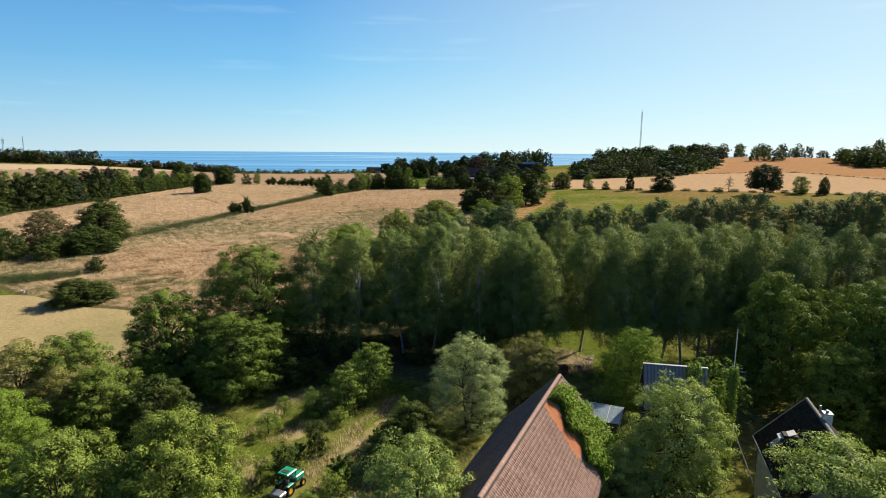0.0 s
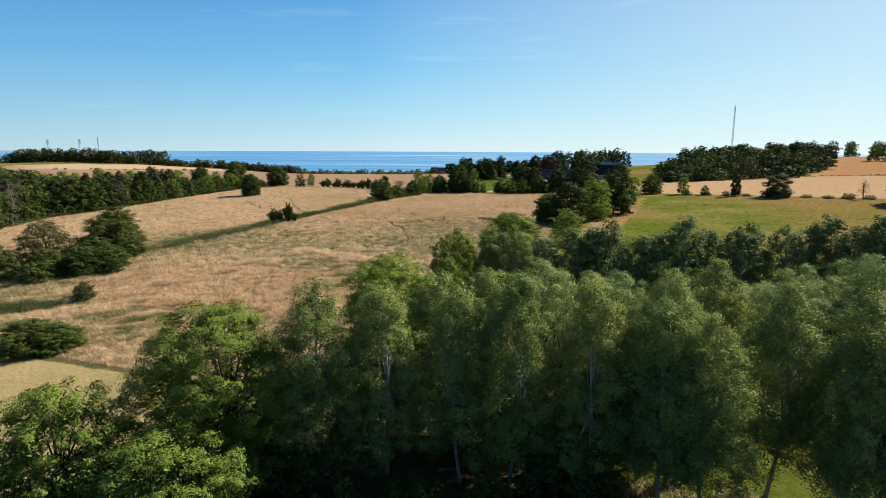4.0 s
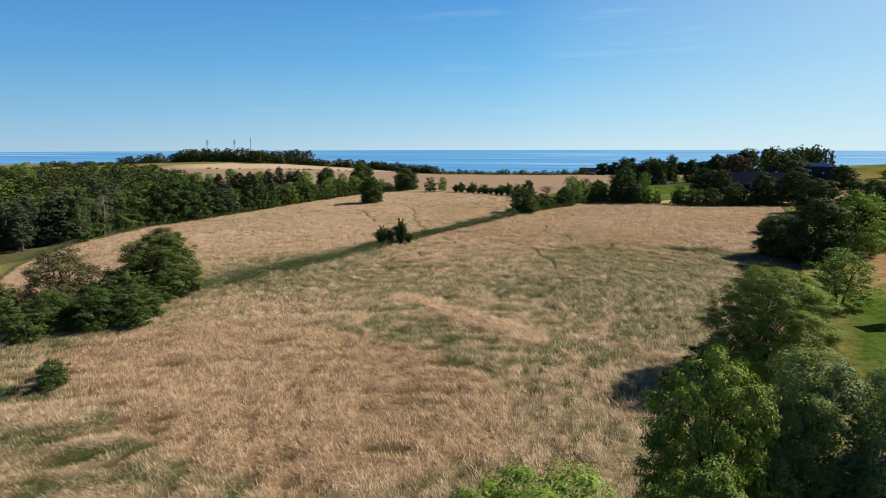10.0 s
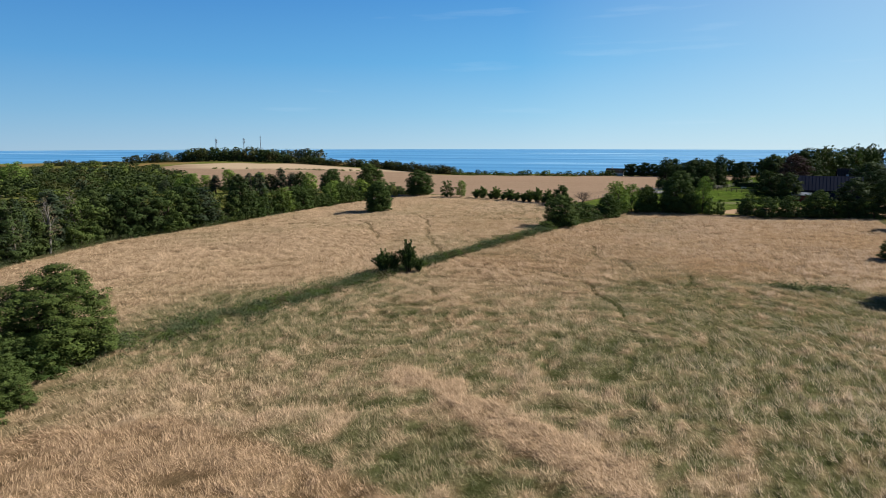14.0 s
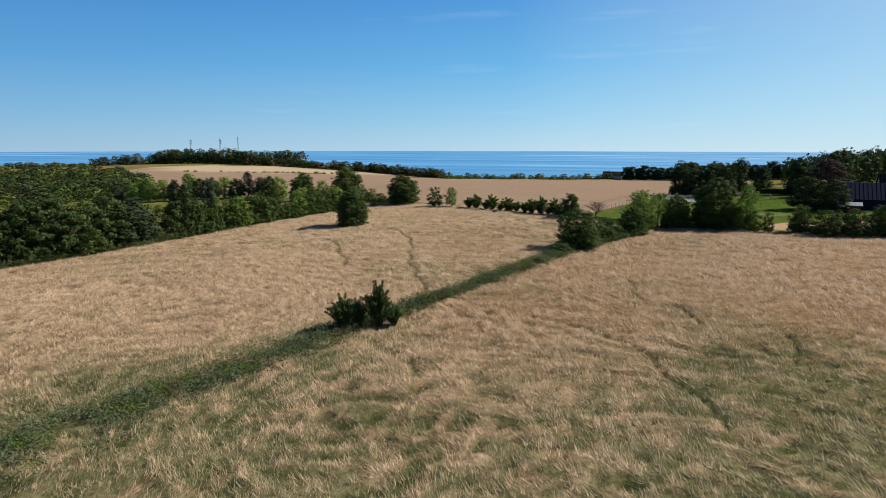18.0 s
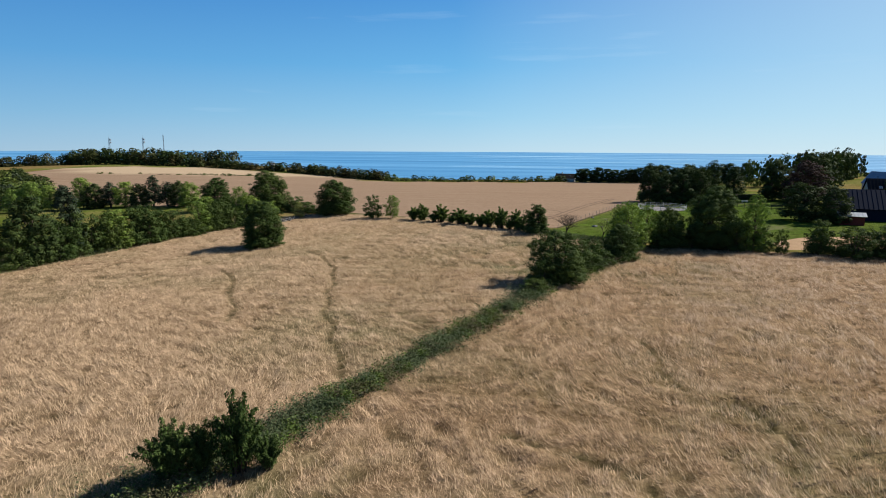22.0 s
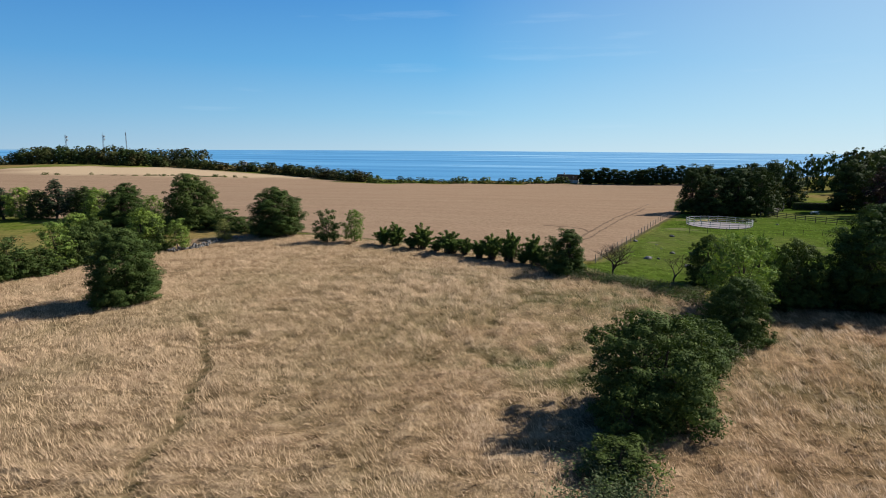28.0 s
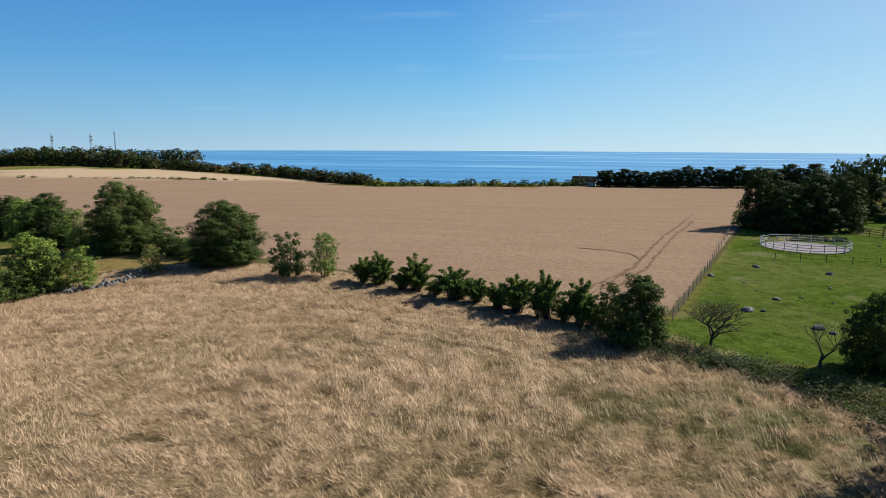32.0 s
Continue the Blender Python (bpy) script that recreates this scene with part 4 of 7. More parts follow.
def round_lobes(h, r, n, low=0.32, squash=0.85, seed=0, cone=0.0, skirt=0):
    """Lobes of a rounded crown of height h and radius r."""
    g = np.random.default_rng(seed)
    out = [(0, 0, h * (low + (1 - low) * 0.55), r * 0.62, (1 - low) * h * 0.42)]
    for i in range(n):
        a = 2.399 * i + g.uniform(-0.3, 0.3)
        f = (i + 0.5) / n
        z = h * (low + 0.12 + (0.86 - low) * f)
        wide = math.sqrt(max(0.05, 1 - (2 * f - 0.75) ** 2 * 0.75)) * (1 - cone * f)
        rr = r * 0.66 * wide * g.uniform(0.8, 1.08)
        s = r * g.uniform(0.30, 0.44) * (1 - 0.4 * cone * f)
        top = min(s * squash, h - z) if f > 0.8 else s * squash
        out.append((rr * math.cos(a), rr * math.sin(a), z, s, max(top, 0.12 * h)))
    for i in range(skirt):
        a = 2 * math.pi * i / skirt + g.uniform(-0.3, 0.3)
        d = r * g.uniform(0.50, 0.66)
        out.append((d * math.cos(a), d * math.sin(a), h * (max(low, 0) + g.uniform(0.13, 0.2)), r * g.uniform(0.32, 0.40), h * g.uniform(0.14, 0.19)))
    return out


# species > list of (trunk mesh, crown mesh, height, radius); "near" kinds carry more and smaller leaves
KIND = {}


def species(key, h, r, n_lobes, clusters, per, leaf, spread, leafkey, bark, variants=2, low=0.3, stems=1, hang=0.0, cone=0.0, trunk_r=None, squash=0.85, up=0.25, skirt=0, fans=90, fan=0.15, twigs=True, aspect=0.55, gap=0.70, calm=0.0):
    KIND[key] = []
    for v in range(variants):
        lobes = round_lobes(h, r, n_lobes, low, squash, seed=sum(map(ord, key)) + 31 * v, cone=cone, skirt=skirt)
        crown = crown_mesh(key + "_crown", lobes, clusters, per, leaf, spread, LEAF[leafkey], hang, up=up, fans=fans, fan=fan, aspect=aspect, gap=gap, calm=calm)
        trunk = limb_mesh(key + "_trunk", h, trunk_r or h * 0.022, lobes, bark, stems, twigs=twigs)
        KIND[key].append((trunk, crown, h, r))


species("oak_near", 10, 5.0, 24, 460, 115, 0.108, 0.62, "oak", BARK, 2, 0.03, skirt=9, fans=130, fan=0.10, gap=0.78)
species("great_chestnut", 12.5, 6.0, 34, 760, 190, 0.076, 0.60, "chestnut", BARK, 1, 0.02, skirt=10, fans=90, fan=0.08, gap=0.80, calm=0.3)
species("chestnut_near", 10, 5.2, 22, 440, 120, 0.098, 0.60, "chestnut", BARK, 2, 0.02, skirt=9, fans=90, fan=0.10)
species("maple_near", 12, 5.6, 24, 520, 165, 0.078, 0.62, "maple", BARK, 2, 0.08, skirt=6, fans=90, fan=0.10)
species("orchard_near", 4, 2.1, 11, 80, 40, 0.070, 0.34, "ash", BARK, 2, 0.14, stems=1, fans=24)
species("walnut_near", 9, 4.5, 20, 380, 130, 0.076, 0.56, "walnut", BARK, 2, 0.06, skirt=6, fans=90, fan=0.09)
species("birch_near", 13.5, 2.9, 22, 340, 165, 0.050, 0.44, "birch", BIRCH_BARK, 2, 0.10, hang=0.20, cone=0.34, trunk_r=0.11, squash=1.3, skirt=2, fans=100, fan=0.10, aspect=0.7, gap=0.55)
species("birch_tall", 14, 3.2, 22, 340, 150, 0.054, 0.46, "birch", BIRCH_BARK, 2, 0.17, hang=0.42, cone=0.22, trunk_r=0.13, squash=1.3, fans=90, fan=0.10, aspect=0.7, gap=0.55)
species("willow_near", 11, 3.8, 22, 340, 165, 0.054, 0.48, "willow", BARK, 2, 0.06, hang=0.06, stems=2, trunk_r=0.16, squash=1.2, skirt=4, fans=80, fan=0.10, gap=0.6)
species("thorn_near", 6, 3.7, 20, 310, 100, 0.085, 0.44, "thorn", BARK, 2, -0.02, stems=3, trunk_r=0.12, skirt=9, fans=90, fan=0.10, twigs=False)
species("thorn_mid", 6, 3.6, 14, 140, 36, 0.14, 0.46, "thorn", BARK, 2, -0.02, stems=3, trunk_r=0.12, skirt=7, fans=60, fan=0.15, twigs=False)
species("birch_mid", 13.5, 2.9, 18, 210, 60, 0.098, 0.46, "dark_birch", BIRCH_BARK, 3, 0.08, hang=0.22, cone=0.26, trunk_r=0.12, squash=1.3, skirt=3, fans=44, aspect=0.7, gap=0.58)
species("elder", 4, 2.2, 11, 80, 40, 0.095, 0.34, "thorn", BARK, 2, -0.04, stems=3, trunk_r=0.07, skirt=6, fans=44, fan=0.14, twigs=False)
species("yellow_shrub", 3.8, 1.9, 11, 100, 50, 0.068, 0.36, "yellow", BARK, 1, 0.0, stems=3, trunk_r=0.06, skirt=4, fans=30)
species("sallow_near", 7, 4.0, 20, 280, 100, 0.080, 0.48, "olive", BARK, 1, -0.02, stems=3, trunk_r=0.12, skirt=8, fans=90, fan=0.10, twigs=False)
species("yellow_near", 8, 4.0, 20, 340, 115, 0.076, 0.52, "yellow", BARK, 1, 0.04, stems=2, trunk_r=0.14, skirt=6, fans=80, fan=0.09)
species("lone_oak", 9, 6.0, 20, 230, 34, 0.19, 0.66, "wood", BARK, 1, 0.20, trunk_r=0.32, skirt=8, fans=46, aspect=0.7, calm=0.45)
species("airy", 8.5, 3.5, 17, 150, 58, 0.105, 0.48, "ash", BARK, 2, 0.06, stems=2, trunk_r=0.12, squash=1.1, skirt=4, fans=36, gap=0.55)
species("conic", 6, 2.6, 16, 180, 60, 0.10, 0.42, "oak", BARK, 1, -0.02, cone=0.6, trunk_r=0.12, squash=1.1, skirt=6)
species("oak_mid", 11, 4.8, 19, 220, 32, 0.185, 0.66, "wood", BARK, 3, 0.0, skirt=8, fans=46, aspect=0.7, calm=0.45)
species("maple_mid", 9, 4.0, 15, 170, 36, 0.155, 0.58, "ash", BARK, 2, 0.0, skirt=6, fans=50)
species("beech_mid", 12, 5.6, 17, 190, 34, 0.20, 0.74, "beech", BARK, 1, 0.0, skirt=7, fans=60)
species("pine_mid", 12, 3.1, 20, 200, 24, 0.18, 0.5, "pine", BARK, 2, 0.04, cone=0.8, squash=0.7, fans=30)
species("dead_mid", 11, 2.8, 14, 90, 8, 0.15, 0.4, "dry", GREY_WOOD, 1, 0.16, cone=0.5, squash=1.2, fans=0)
species("poplar_mid", 11, 3.8, 15, 140, 28, 0.24, 0.66, "wood", BARK, 2, 0.0, squash=1.3, skirt=7, fans=60, aspect=0.7, calm=0.7)
species("oak_far", 9, 6.2, 12, 72, 7, 0.50, 0.55, "wood", BARK, 4, 0.0, skirt=5, squash=1.0, fans=14, fan=0.22, aspect=0.8, gap=0.84, calm=1.0)
species("shrub_far", 4, 3.2, 9, 44, 8, 0.30, 0.5, "thorn", BARK, 3, -0.05, skirt=4, fans=12, aspect=0.8, gap=0.84, calm=1.0)

def stem_bush(key, h, r, stems, leaf, leafkey, arch, per, bushy, variants=2):
    """A shrub of separate curved shoots, leafy along their upper length; arch bends the tips outwards."""
    KIND[key] = []
    for v in range(variants):
        g = np.random.default_rng(len(key) * 17 + v)
        tv, tf, pos, nrm = [], [], [], []
        for k in range(stems):
            a, u = 2.399 * k + g.uniform(-0.4, 0.4), math.sqrt((k + 0.5) / stems)
            way = np.array([math.cos(a), math.sin(a), 0.0])
            base = way * r * 0.22 * u
            tall = h * g.uniform(0.62, 1.0) * (1 - 0.42 * u * u)
            end = way * r * u * g.uniform(0.75, 1.05) + np.array([0, 0, tall])
            knee = base * (1 - arch) + end * arch * 0.55 + np.array([0, 0, tall * (0.55 + 0.35 * arch)])
            f = np.linspace(0, 1, 7)[:, None]
            line = base * (1 - f) ** 2 + 2 * knee * f * (1 - f) + end * f ** 2
            tube(tv, tf, [tuple(p) for p in line], [0.032 - 0.0043 * i for i in range(7)], 4)
            q = g.uniform(0.16, 1.0, per) ** 0.8
            p = base * (1 - q[:, None]) ** 2 + 2 * knee * (q * (1 - q))[:, None] + end * (q ** 2)[:, None]
            side = g.normal(size=(per, 3)) * np.array([1, 1, 0.55])
            wide = bushy * (1.15 - 0.8 * q) * g.uniform(0.3, 1.0, per)
            pos.append(p + side / np.linalg.norm(side, axis=1, keepdims=True) * wide[:, None])
            nrm.append(side * 0.5 + np.array([0, 0, 0.7]) + g.normal(scale=0.35, size=(per, 3)))
        pos = np.concatenate(pos)
        pos[:, 2] = np.maximum(pos[:, 2], 0.08)
        lv, lf = leaf_arrays(pos, np.concatenate(nrm), leaf * g.uniform(0.6, 1.3, len(pos)), False, 0.6)
        KIND[key].append((quick_mesh(key + "_trunk", tv, tf, [BARK], True), quick_mesh(key + "_crown", lv, lf, [LEAF[leafkey]]), h, r))


stem_bush("shoots", 3.4, 1.8, 56, 0.080, "thorn", 0.25, 170, 0.42)
stem_bush("feather", 2.7, 1.7, 34, 0.090, "fern", 0.55, 160, 0.42, 3)

NAMES = {
    "shoots": ("blackthorn", "dark green thorn bush with upright leafy shoots by the ditch", "bush"),
    "sallow_near": ("sallow", "wide grey-green sallow bush at the meadow edge", "bush"),
    "lone_oak": ("oak_tree", "wide dark solitary oak with a clear trunk in the field", "tree"),
    "birch_tall": ("birch_tree", "tall birch with bare lower trunk and ragged hanging crown", "tree"),
    "yellow_near": ("hazel_tree", "broad hazel with yellowing and browning green leaves", "tree"),
    "oak_near": ("oak_tree", "dense round-crowned dark green oak tree", "tree"),
    "great_chestnut": ("chestnut_tree", "great domed dark green chestnut tree at the meadow corner", "tree"),
    "chestnut_near": ("chestnut_tree", "dense dark green chestnut tree with large leaf fans", "tree"),
    "maple_near": ("maple_tree", "broad bright green maple tree in full leaf", "tree"),
    "orchard_near": ("fruit_tree", "small young green fruit tree in the orchard", "tree"),
    "walnut_near": ("walnut_tree", "wide light green walnut tree beside the farm roofs", "tree"),
    "birch_near": ("birch_tree", "tall slender birch with hanging green twigs and pale trunk", "tree"),
    "willow_near": ("willow_tree", "silvery grey-green willow with fine leaves", "tree"),
    "thorn_near": ("hawthorn", "dark green dense hawthorn at the field edge", "bush"),
    "thorn_mid": ("hawthorn", "dark green hawthorn in the boundary hedge", "bush"),
    "birch_mid": ("birch_tree", "tall slender birch in the second row, green hanging twigs", "tree"),
    "elder": ("elder_bush", "low green bush growing in the hedge", "bush"),
    "feather": ("young_elm", "feathery upright green shrub on the field boundary", "bush"),
    "yellow_shrub": ("shrub", "yellowing brownish-green shrub in dry grass", "bush"),
    "airy": ("ash_tree", "open light green ash tree with thin crown", "tree"),
    "conic": ("dogwood_tree", "dark green cone-shaped tree at the hedge end", "tree"),
    "oak_mid": ("oak_tree", "dark green broadleaf tree in the tree line", "tree"),
    "maple_mid": ("field_maple", "fresh green broadleaf tree in the hedgerow", "tree"),
    "beech_mid": ("copper_beech", "dark purple copper beech near the farmhouse", "tree"),
    "pine_mid": ("spruce_tree", "dark green conifer in the wood", "tree"),
    "dead_mid": ("dead_tree", "grey leafless tree among the green wood", "tree"),
    "poplar_mid": ("poplar_tree", "tall dark poplar in a shelter row", "tree"),
    "oak_far": ("oak_tree", "dark green distant broadleaf tree", "tree"),
    "shrub_far": ("coastal_bush", "low dark green distant bush", "bush"),
}
turn_rng = random.Random(11)
placed = []


def plant(key, x, y, h, r, label="", group=""):
    """Stands one tree or bush of the kind on the ground, scaled to height h and crown radius r."""
    if x > 54 and key in ("willow_near", "birch_near"):
        key = "birch_mid"
    kinds = KIND[key]
    trunk, crown, h0, r0 = kinds[turn_rng.randrange(len(kinds))]
    name, text, cat = NAMES[key]
    ob = new(name)
    ob.empty_display_size = 0.5
    ob.matrix_world = Matrix.LocRotScale((x, y, ground_at(x, y) - 0.05), Euler((0, 0, turn_rng.uniform(0, 6.28))), (r / r0, r / r0, h / h0))
    tagged(ob, label or text, cat, group)
    for part_name, me in (("trunk", trunk), ("crown", crown)):
        child = new(part_name, me)
        child.parent = ob
    placed.append((x, y, r))
    return ob


def grow(rows, group=""):
    for key, x, y, h, r in rows:
        plant(key, x, y, h, r, group=group)


def row_of(points, step, mix, hs, rs, group, seed, jitter=0.8):
    g = random.Random(seed)
    for (ax, ay), (bx, by) in zip(points[:-1], points[1:]):
        n = max(1, round(math.hypot(bx - ax, by - ay) / step))
        for i in range(n):
            f = (i + 0.5) / n
            plant(g.choice(mix), ax + (bx - ax) * f + g.uniform(-jitter, jitter), ay + (by - ay) * f + g.uniform(-jitter, jitter), g.uniform(*hs), g.uniform(*rs), group=group)


def arrays_of(me):
    v = np.empty(len(me.vertices) * 3, np.float32)
    me.vertices.foreach_get("co", v)
    f = np.empty(len(me.loops), np.int32)
    me.loops.foreach_get("vertex_index", f)
    return v.reshape(-1, 3), f.reshape(-1, 3)


def wood_stuff(name, label, spots, key="oak_far", mix=("wood", "wood", "wood", "wood", "oak", "hill", "fresh", "pine")):
    """A far wood: every tree keeps its own crown and kind of leaf, all in one mesh."""
    vs, fs, kinds, n = [], [], [], 0
    g = random.Random(len(spots))
    names = sorted(set(mix))
    for x, y, h, r in spots:
        _, crown, h0, r0 = KIND[key][g.randrange(len(KIND[key]))]
        v, f = arrays_of(crown)
        a = g.uniform(0, 6.28)
        ca, sa = math.cos(a), math.sin(a)
        w = np.stack([(v[:, 0] * ca - v[:, 1] * sa) * r / r0 + x, (v[:, 0] * sa + v[:, 1] * ca) * r / r0 + y, v[:, 2] * h / h0 + ground_at(x, y) - 0.4], -1)
        vs.append(w)
        fs.append(f + n)
        kinds.append(np.full(len(f), names.index(g.choice(mix)), np.int32))
        n += len(v)
    me = quick_mesh(name, np.concatenate(vs), np.concatenate(fs), [LEAF[k] for k in names])
    me.polygons.foreach_set("material_index", np.concatenate(kinds))
    tagged(new(name, me), label, "wood", kind="stuff")


def spots_in(poly, step, hs, rs, seed, jitter=0.4):
    g = random.Random(seed)
    xs, ys = [p[0] for p in poly], [p[1] for p in poly]
    out, y, row = [], min(ys), 0
    while y < max(ys):
        x = min(xs) + (row % 2) * step / 2
        while x < max(xs):
            px, py = x + g.uniform(-jitter, jitter) * step, y + g.uniform(-jitter, jitter) * step
            if inside(np.array([px]), np.array([py]), poly)[0] > 0.5:
                out.append((px, py, g.uniform(*hs), g.uniform(*rs)))
            x += step
        y += step * 0.87
        row += 1
    return out


def spots_on(points, step, hs, rs, seed, jitter):
    g = random.Random(seed)
    out = []
    for (ax, ay), (bx, by) in zip(points[:-1], points[1:]):
        n = max(1, round(math.hypot(bx - ax, by - ay) / step))
        for i in range(n):
            f = (i + 0.5) / n
            out.append((ax + (bx - ax) * f + g.uniform(-jitter, jitter), ay + (by - ay) * f + g.uniform(-jitter, jitter), g.uniform(*hs), g.uniform(*rs)))
    return out


# the ridge hedge between meadow and crop
grow([
    ("oak_near", -127.8, 293.8, 10.2, 5.7), ("oak_near", -146.1, 295.7, 8.5, 4.9), ("airy", -137.1, 293.7, 6.9, 2.8), ("oak_near", -104.8, 287.4, 8.1, 5.3), ("elder", -119.4, 293.3, 4.1, 3.7),
    ("yellow_shrub", -111.5, 280.6, 3.9, 1.7), ("maple_mid", -118.5, 269.7, 6.8, 3.6), ("airy", -113.8, 271.8, 5.0, 2.3), ("thorn_near", -121.0, 262.0, 6.2, 3.4),
    ("elder", -92.6, 282.6, 5.5, 2.6), ("airy", -87.8, 282.8, 5.6, 2.2), ("feather", -79.4, 281.0, 4.2, 2.2), ("feather", -81.9, 281.8, 3.6, 2.0), ("feather", -74.6, 279.6, 4.3, 2.5), ("feather", -69.4, 276.4, 3.9, 2.8),
    ("feather", -62.1, 273.3, 4.4, 2.3), ("feather", -59.2, 272.1, 4.9, 2.1), ("feather", -56.0, 271.2, 4.6, 1.9), ("elder", -53.3, 269.1, 4.3, 1.9), ("conic", -51.1, 266.6, 5.7, 3.0),
], "ridge hedge")
# lone plants in the meadow
grow([
    ("oak_near", -97.8, 242.8, 7.6, 4.1), ("elder", -98.5, 241.0, 3.2, 2.6), ("shoots", -61.8, 175.4, 4.2, 1.9), ("shoots", -60.6, 176.6, 3.6, 1.5), ("shoots", -58.4, 177.0, 5.6, 1.8), ("shoots", -57.0, 177.8, 2.6, 1.2), ("oak_near", -77.5, 134.5, 8.8, 5.8), ("sallow_near", -84.0, 124.5, 8.2, 5.0), ("elder", -80.5, 129.0, 5.0, 3.4),
    ("elder", -63.3, 107.0, 2.7, 1.7), ("thorn_near", -55.4, 87.4, 3.5, 4.2), ("thorn_near", -52.6, 88.6, 2.8, 2.8), ("elder", -65.4, 108.6, 1.6, 1.4), ("thorn_near", -88.0, 117.0, 5.8, 4.4), ("thorn_near", -93.0, 111.0, 5.4, 4.2), ("thorn_near", -98.0, 106.0, 5.0, 4.6), ("thorn_near", -77.0, 128.4, 5.0, 3.6), ("thorn_near", -72.4, 125.2, 4.2, 3.2), ("thorn_near", -74.4, 121.6, 4.4, 3.4), ("elder", -69.6, 122.6, 2.6, 2.0), ("elder", -75.0, 131.0, 3.4, 3.0), ("elder", -78.4, 124.6, 4.2, 3.2), ("thorn_near", -79.6, 119.6, 4.4, 3.2), ("elder", -77.4, 120.8, 2.8, 2.4), ("elder", -78.6, 115.4, 3.2, 2.6),
])
# hedge between the two meadows, and on to the paddock
grow([
    ("thorn_near", -44.1, 227.4, 6.4, 4.4), ("elder", -46.2, 220.2, 2.0, 2.0), ("elder", -40.6, 234.5, 4.6, 2.8), ("thorn_near", -35.8, 243.4, 5.2, 3.0), ("airy", -34.4, 251.0, 8.2, 3.4), ("thorn_near", -27.4, 257.4, 6.4, 3.2),
    ("oak_near", -20.2, 258.2, 9.6, 4.8), ("airy", -14.3, 256.2, 8.9, 2.7), ("elder", -16.8, 255.4, 5.0, 2.2), ("elder", -10.3, 255.0, 3.9, 1.3), ("elder", -4.2, 256.6, 5.3, 2.9), ("elder", -0.5, 253.4, 5.0, 3.4),
    ("elder", 4.6, 254.6, 5.0, 3.4), ("thorn_near", 10.5, 257.0, 6.0, 3.6), ("oak_mid", 18.0, 260.5, 8.5, 4.6), ("oak_mid", 26.0, 262.0, 9.0, 5.0), ("thorn_near", -34.8, 264.6, 5.6, 2.6), ("airy", -31.2, 256.6, 7.2, 2.8),
], "hedge")
row_of([(-46, 222), (-41, 234), (-36, 243), (-34, 252)], 2.6, ["elder"], (2.2, 3.8), (1.7, 2.5), "hedge", 41, 0.5)
row_of([(-34, 255), (-22, 257.5), (-12, 256)], 2.8, ["elder"], (2.5, 4.4), (1.8, 2.6), "hedge", 42, 0.6)
row_of([(-6, 255.5), (6, 255), (24, 259)], 3.2, ["elder"], (2.5, 4.2), (1.8, 2.6), "hedge", 43, 0.6)
row_of([(-108, 289), (-120, 294), (-150, 298)], 3.6, ["elder"], (2.2, 4.0), (2.0, 3.0), "ridge hedge", 44, 0.8)
row_of([(-83, 282), (-70, 277.5), (-54, 270)], 2.6, ["feather"], (2.0, 3.0), (1.4, 2.0), "ridge hedge", 45, 0.4)
row_of([(-124, 246), (-119, 262), (-116, 272)], 3.4, ["elder", "thorn_mid"], (3.4, 6.0), (2.4, 3.4), "west hedge", 46, 0.8)
row_of([(-134, 208), (-129, 226), (-125, 246)], 3.6, ["elder", "thorn_mid", "thorn_mid"], (5.0, 8.0), (3.0, 4.2), "west hedge", 47, 0.8)
# right-hand edge of the meadow
grow([
    ("thorn_near", 11.7, 206.5, 3.3, 2.1), ("great_chestnut", -0.4, 127.9, 9.2, 5.7), ("elder", -5.6, 127.4, 2.6, 2.4), ("maple_near", -13.6, 87.6, 10.9, 5.9), ("chestnut_near", -7.6, 99.8, 11.2, 3.8), ("chestnut_near", -8.2, 93.6, 9.2, 3.3), ("birch_near", -3.6, 101.8, 11.4, 2.8), ("birch_mid", -1.9, 102.6, 10.8, 3.0), ("birch_near", 0.4, 101.2, 11.0, 2.9), ("birch_mid", -2.6, 105.6, 9.6, 2.8), ("oak_mid", 14.0, 178.0, 9.6, 5.2),
    ("maple_mid", 21.6, 186.0, 10.2, 5.4), ("oak_mid", 28.2, 196.0, 11.5, 5.6), ("maple_mid", 30.5, 206.0, 9.5, 4.0), ("airy", 11.2, 152.5, 6.8, 4.2), ("oak_near", 9.6, 182.0, 6.6, 4.2), ("oak_mid", 33.0, 226.0, 9.0, 5.0), ("oak_mid", 25.0, 225.0, 9.0, 5.0),
    ("maple_mid", 42.0, 240.0, 7.0, 3.5), ("oak_mid", 27.0, 243.0, 8.0, 4.5), ("elder", 36.0, 216.0, 4.5, 3.0),
], "meadow edge")
# birch wood
row_of([(-17, 66.5), (2, 67), (12, 66.5)], 4.3, ["birch_near"], (12.0, 14.8), (3.1, 4.2), "birch wood", 3)
row_of([(50, 67), (58, 67), (74, 70)], 4.3, ["birch_near"], (12.0, 14.8), (3.1, 4.2), "birch wood", 33)
row_of([(-13, 72), (0, 73), (11, 74)], 4.8, ["birch_near", "willow_near"], (11.4, 13.8), (3.4, 4.3), "birch wood", 4)
row_of([(58, 76), (76, 80)], 4.8, ["birch_near", "willow_near"], (11.4, 13.8), (3.4, 4.3), "birch wood", 34)
row_of([(4, 79), (13, 80), (22, 87), (44, 92), (60, 92)], 5.0, ["willow_near"], (8.5, 11.5), (3.6, 4.4), "birch wood", 5)
row_of([(-7, 83), (4, 87), (20, 89), (42, 89)], 3.4, ["willow_near"], (4.6, 7.6), (2.6, 3.4), "birch wood", 51)
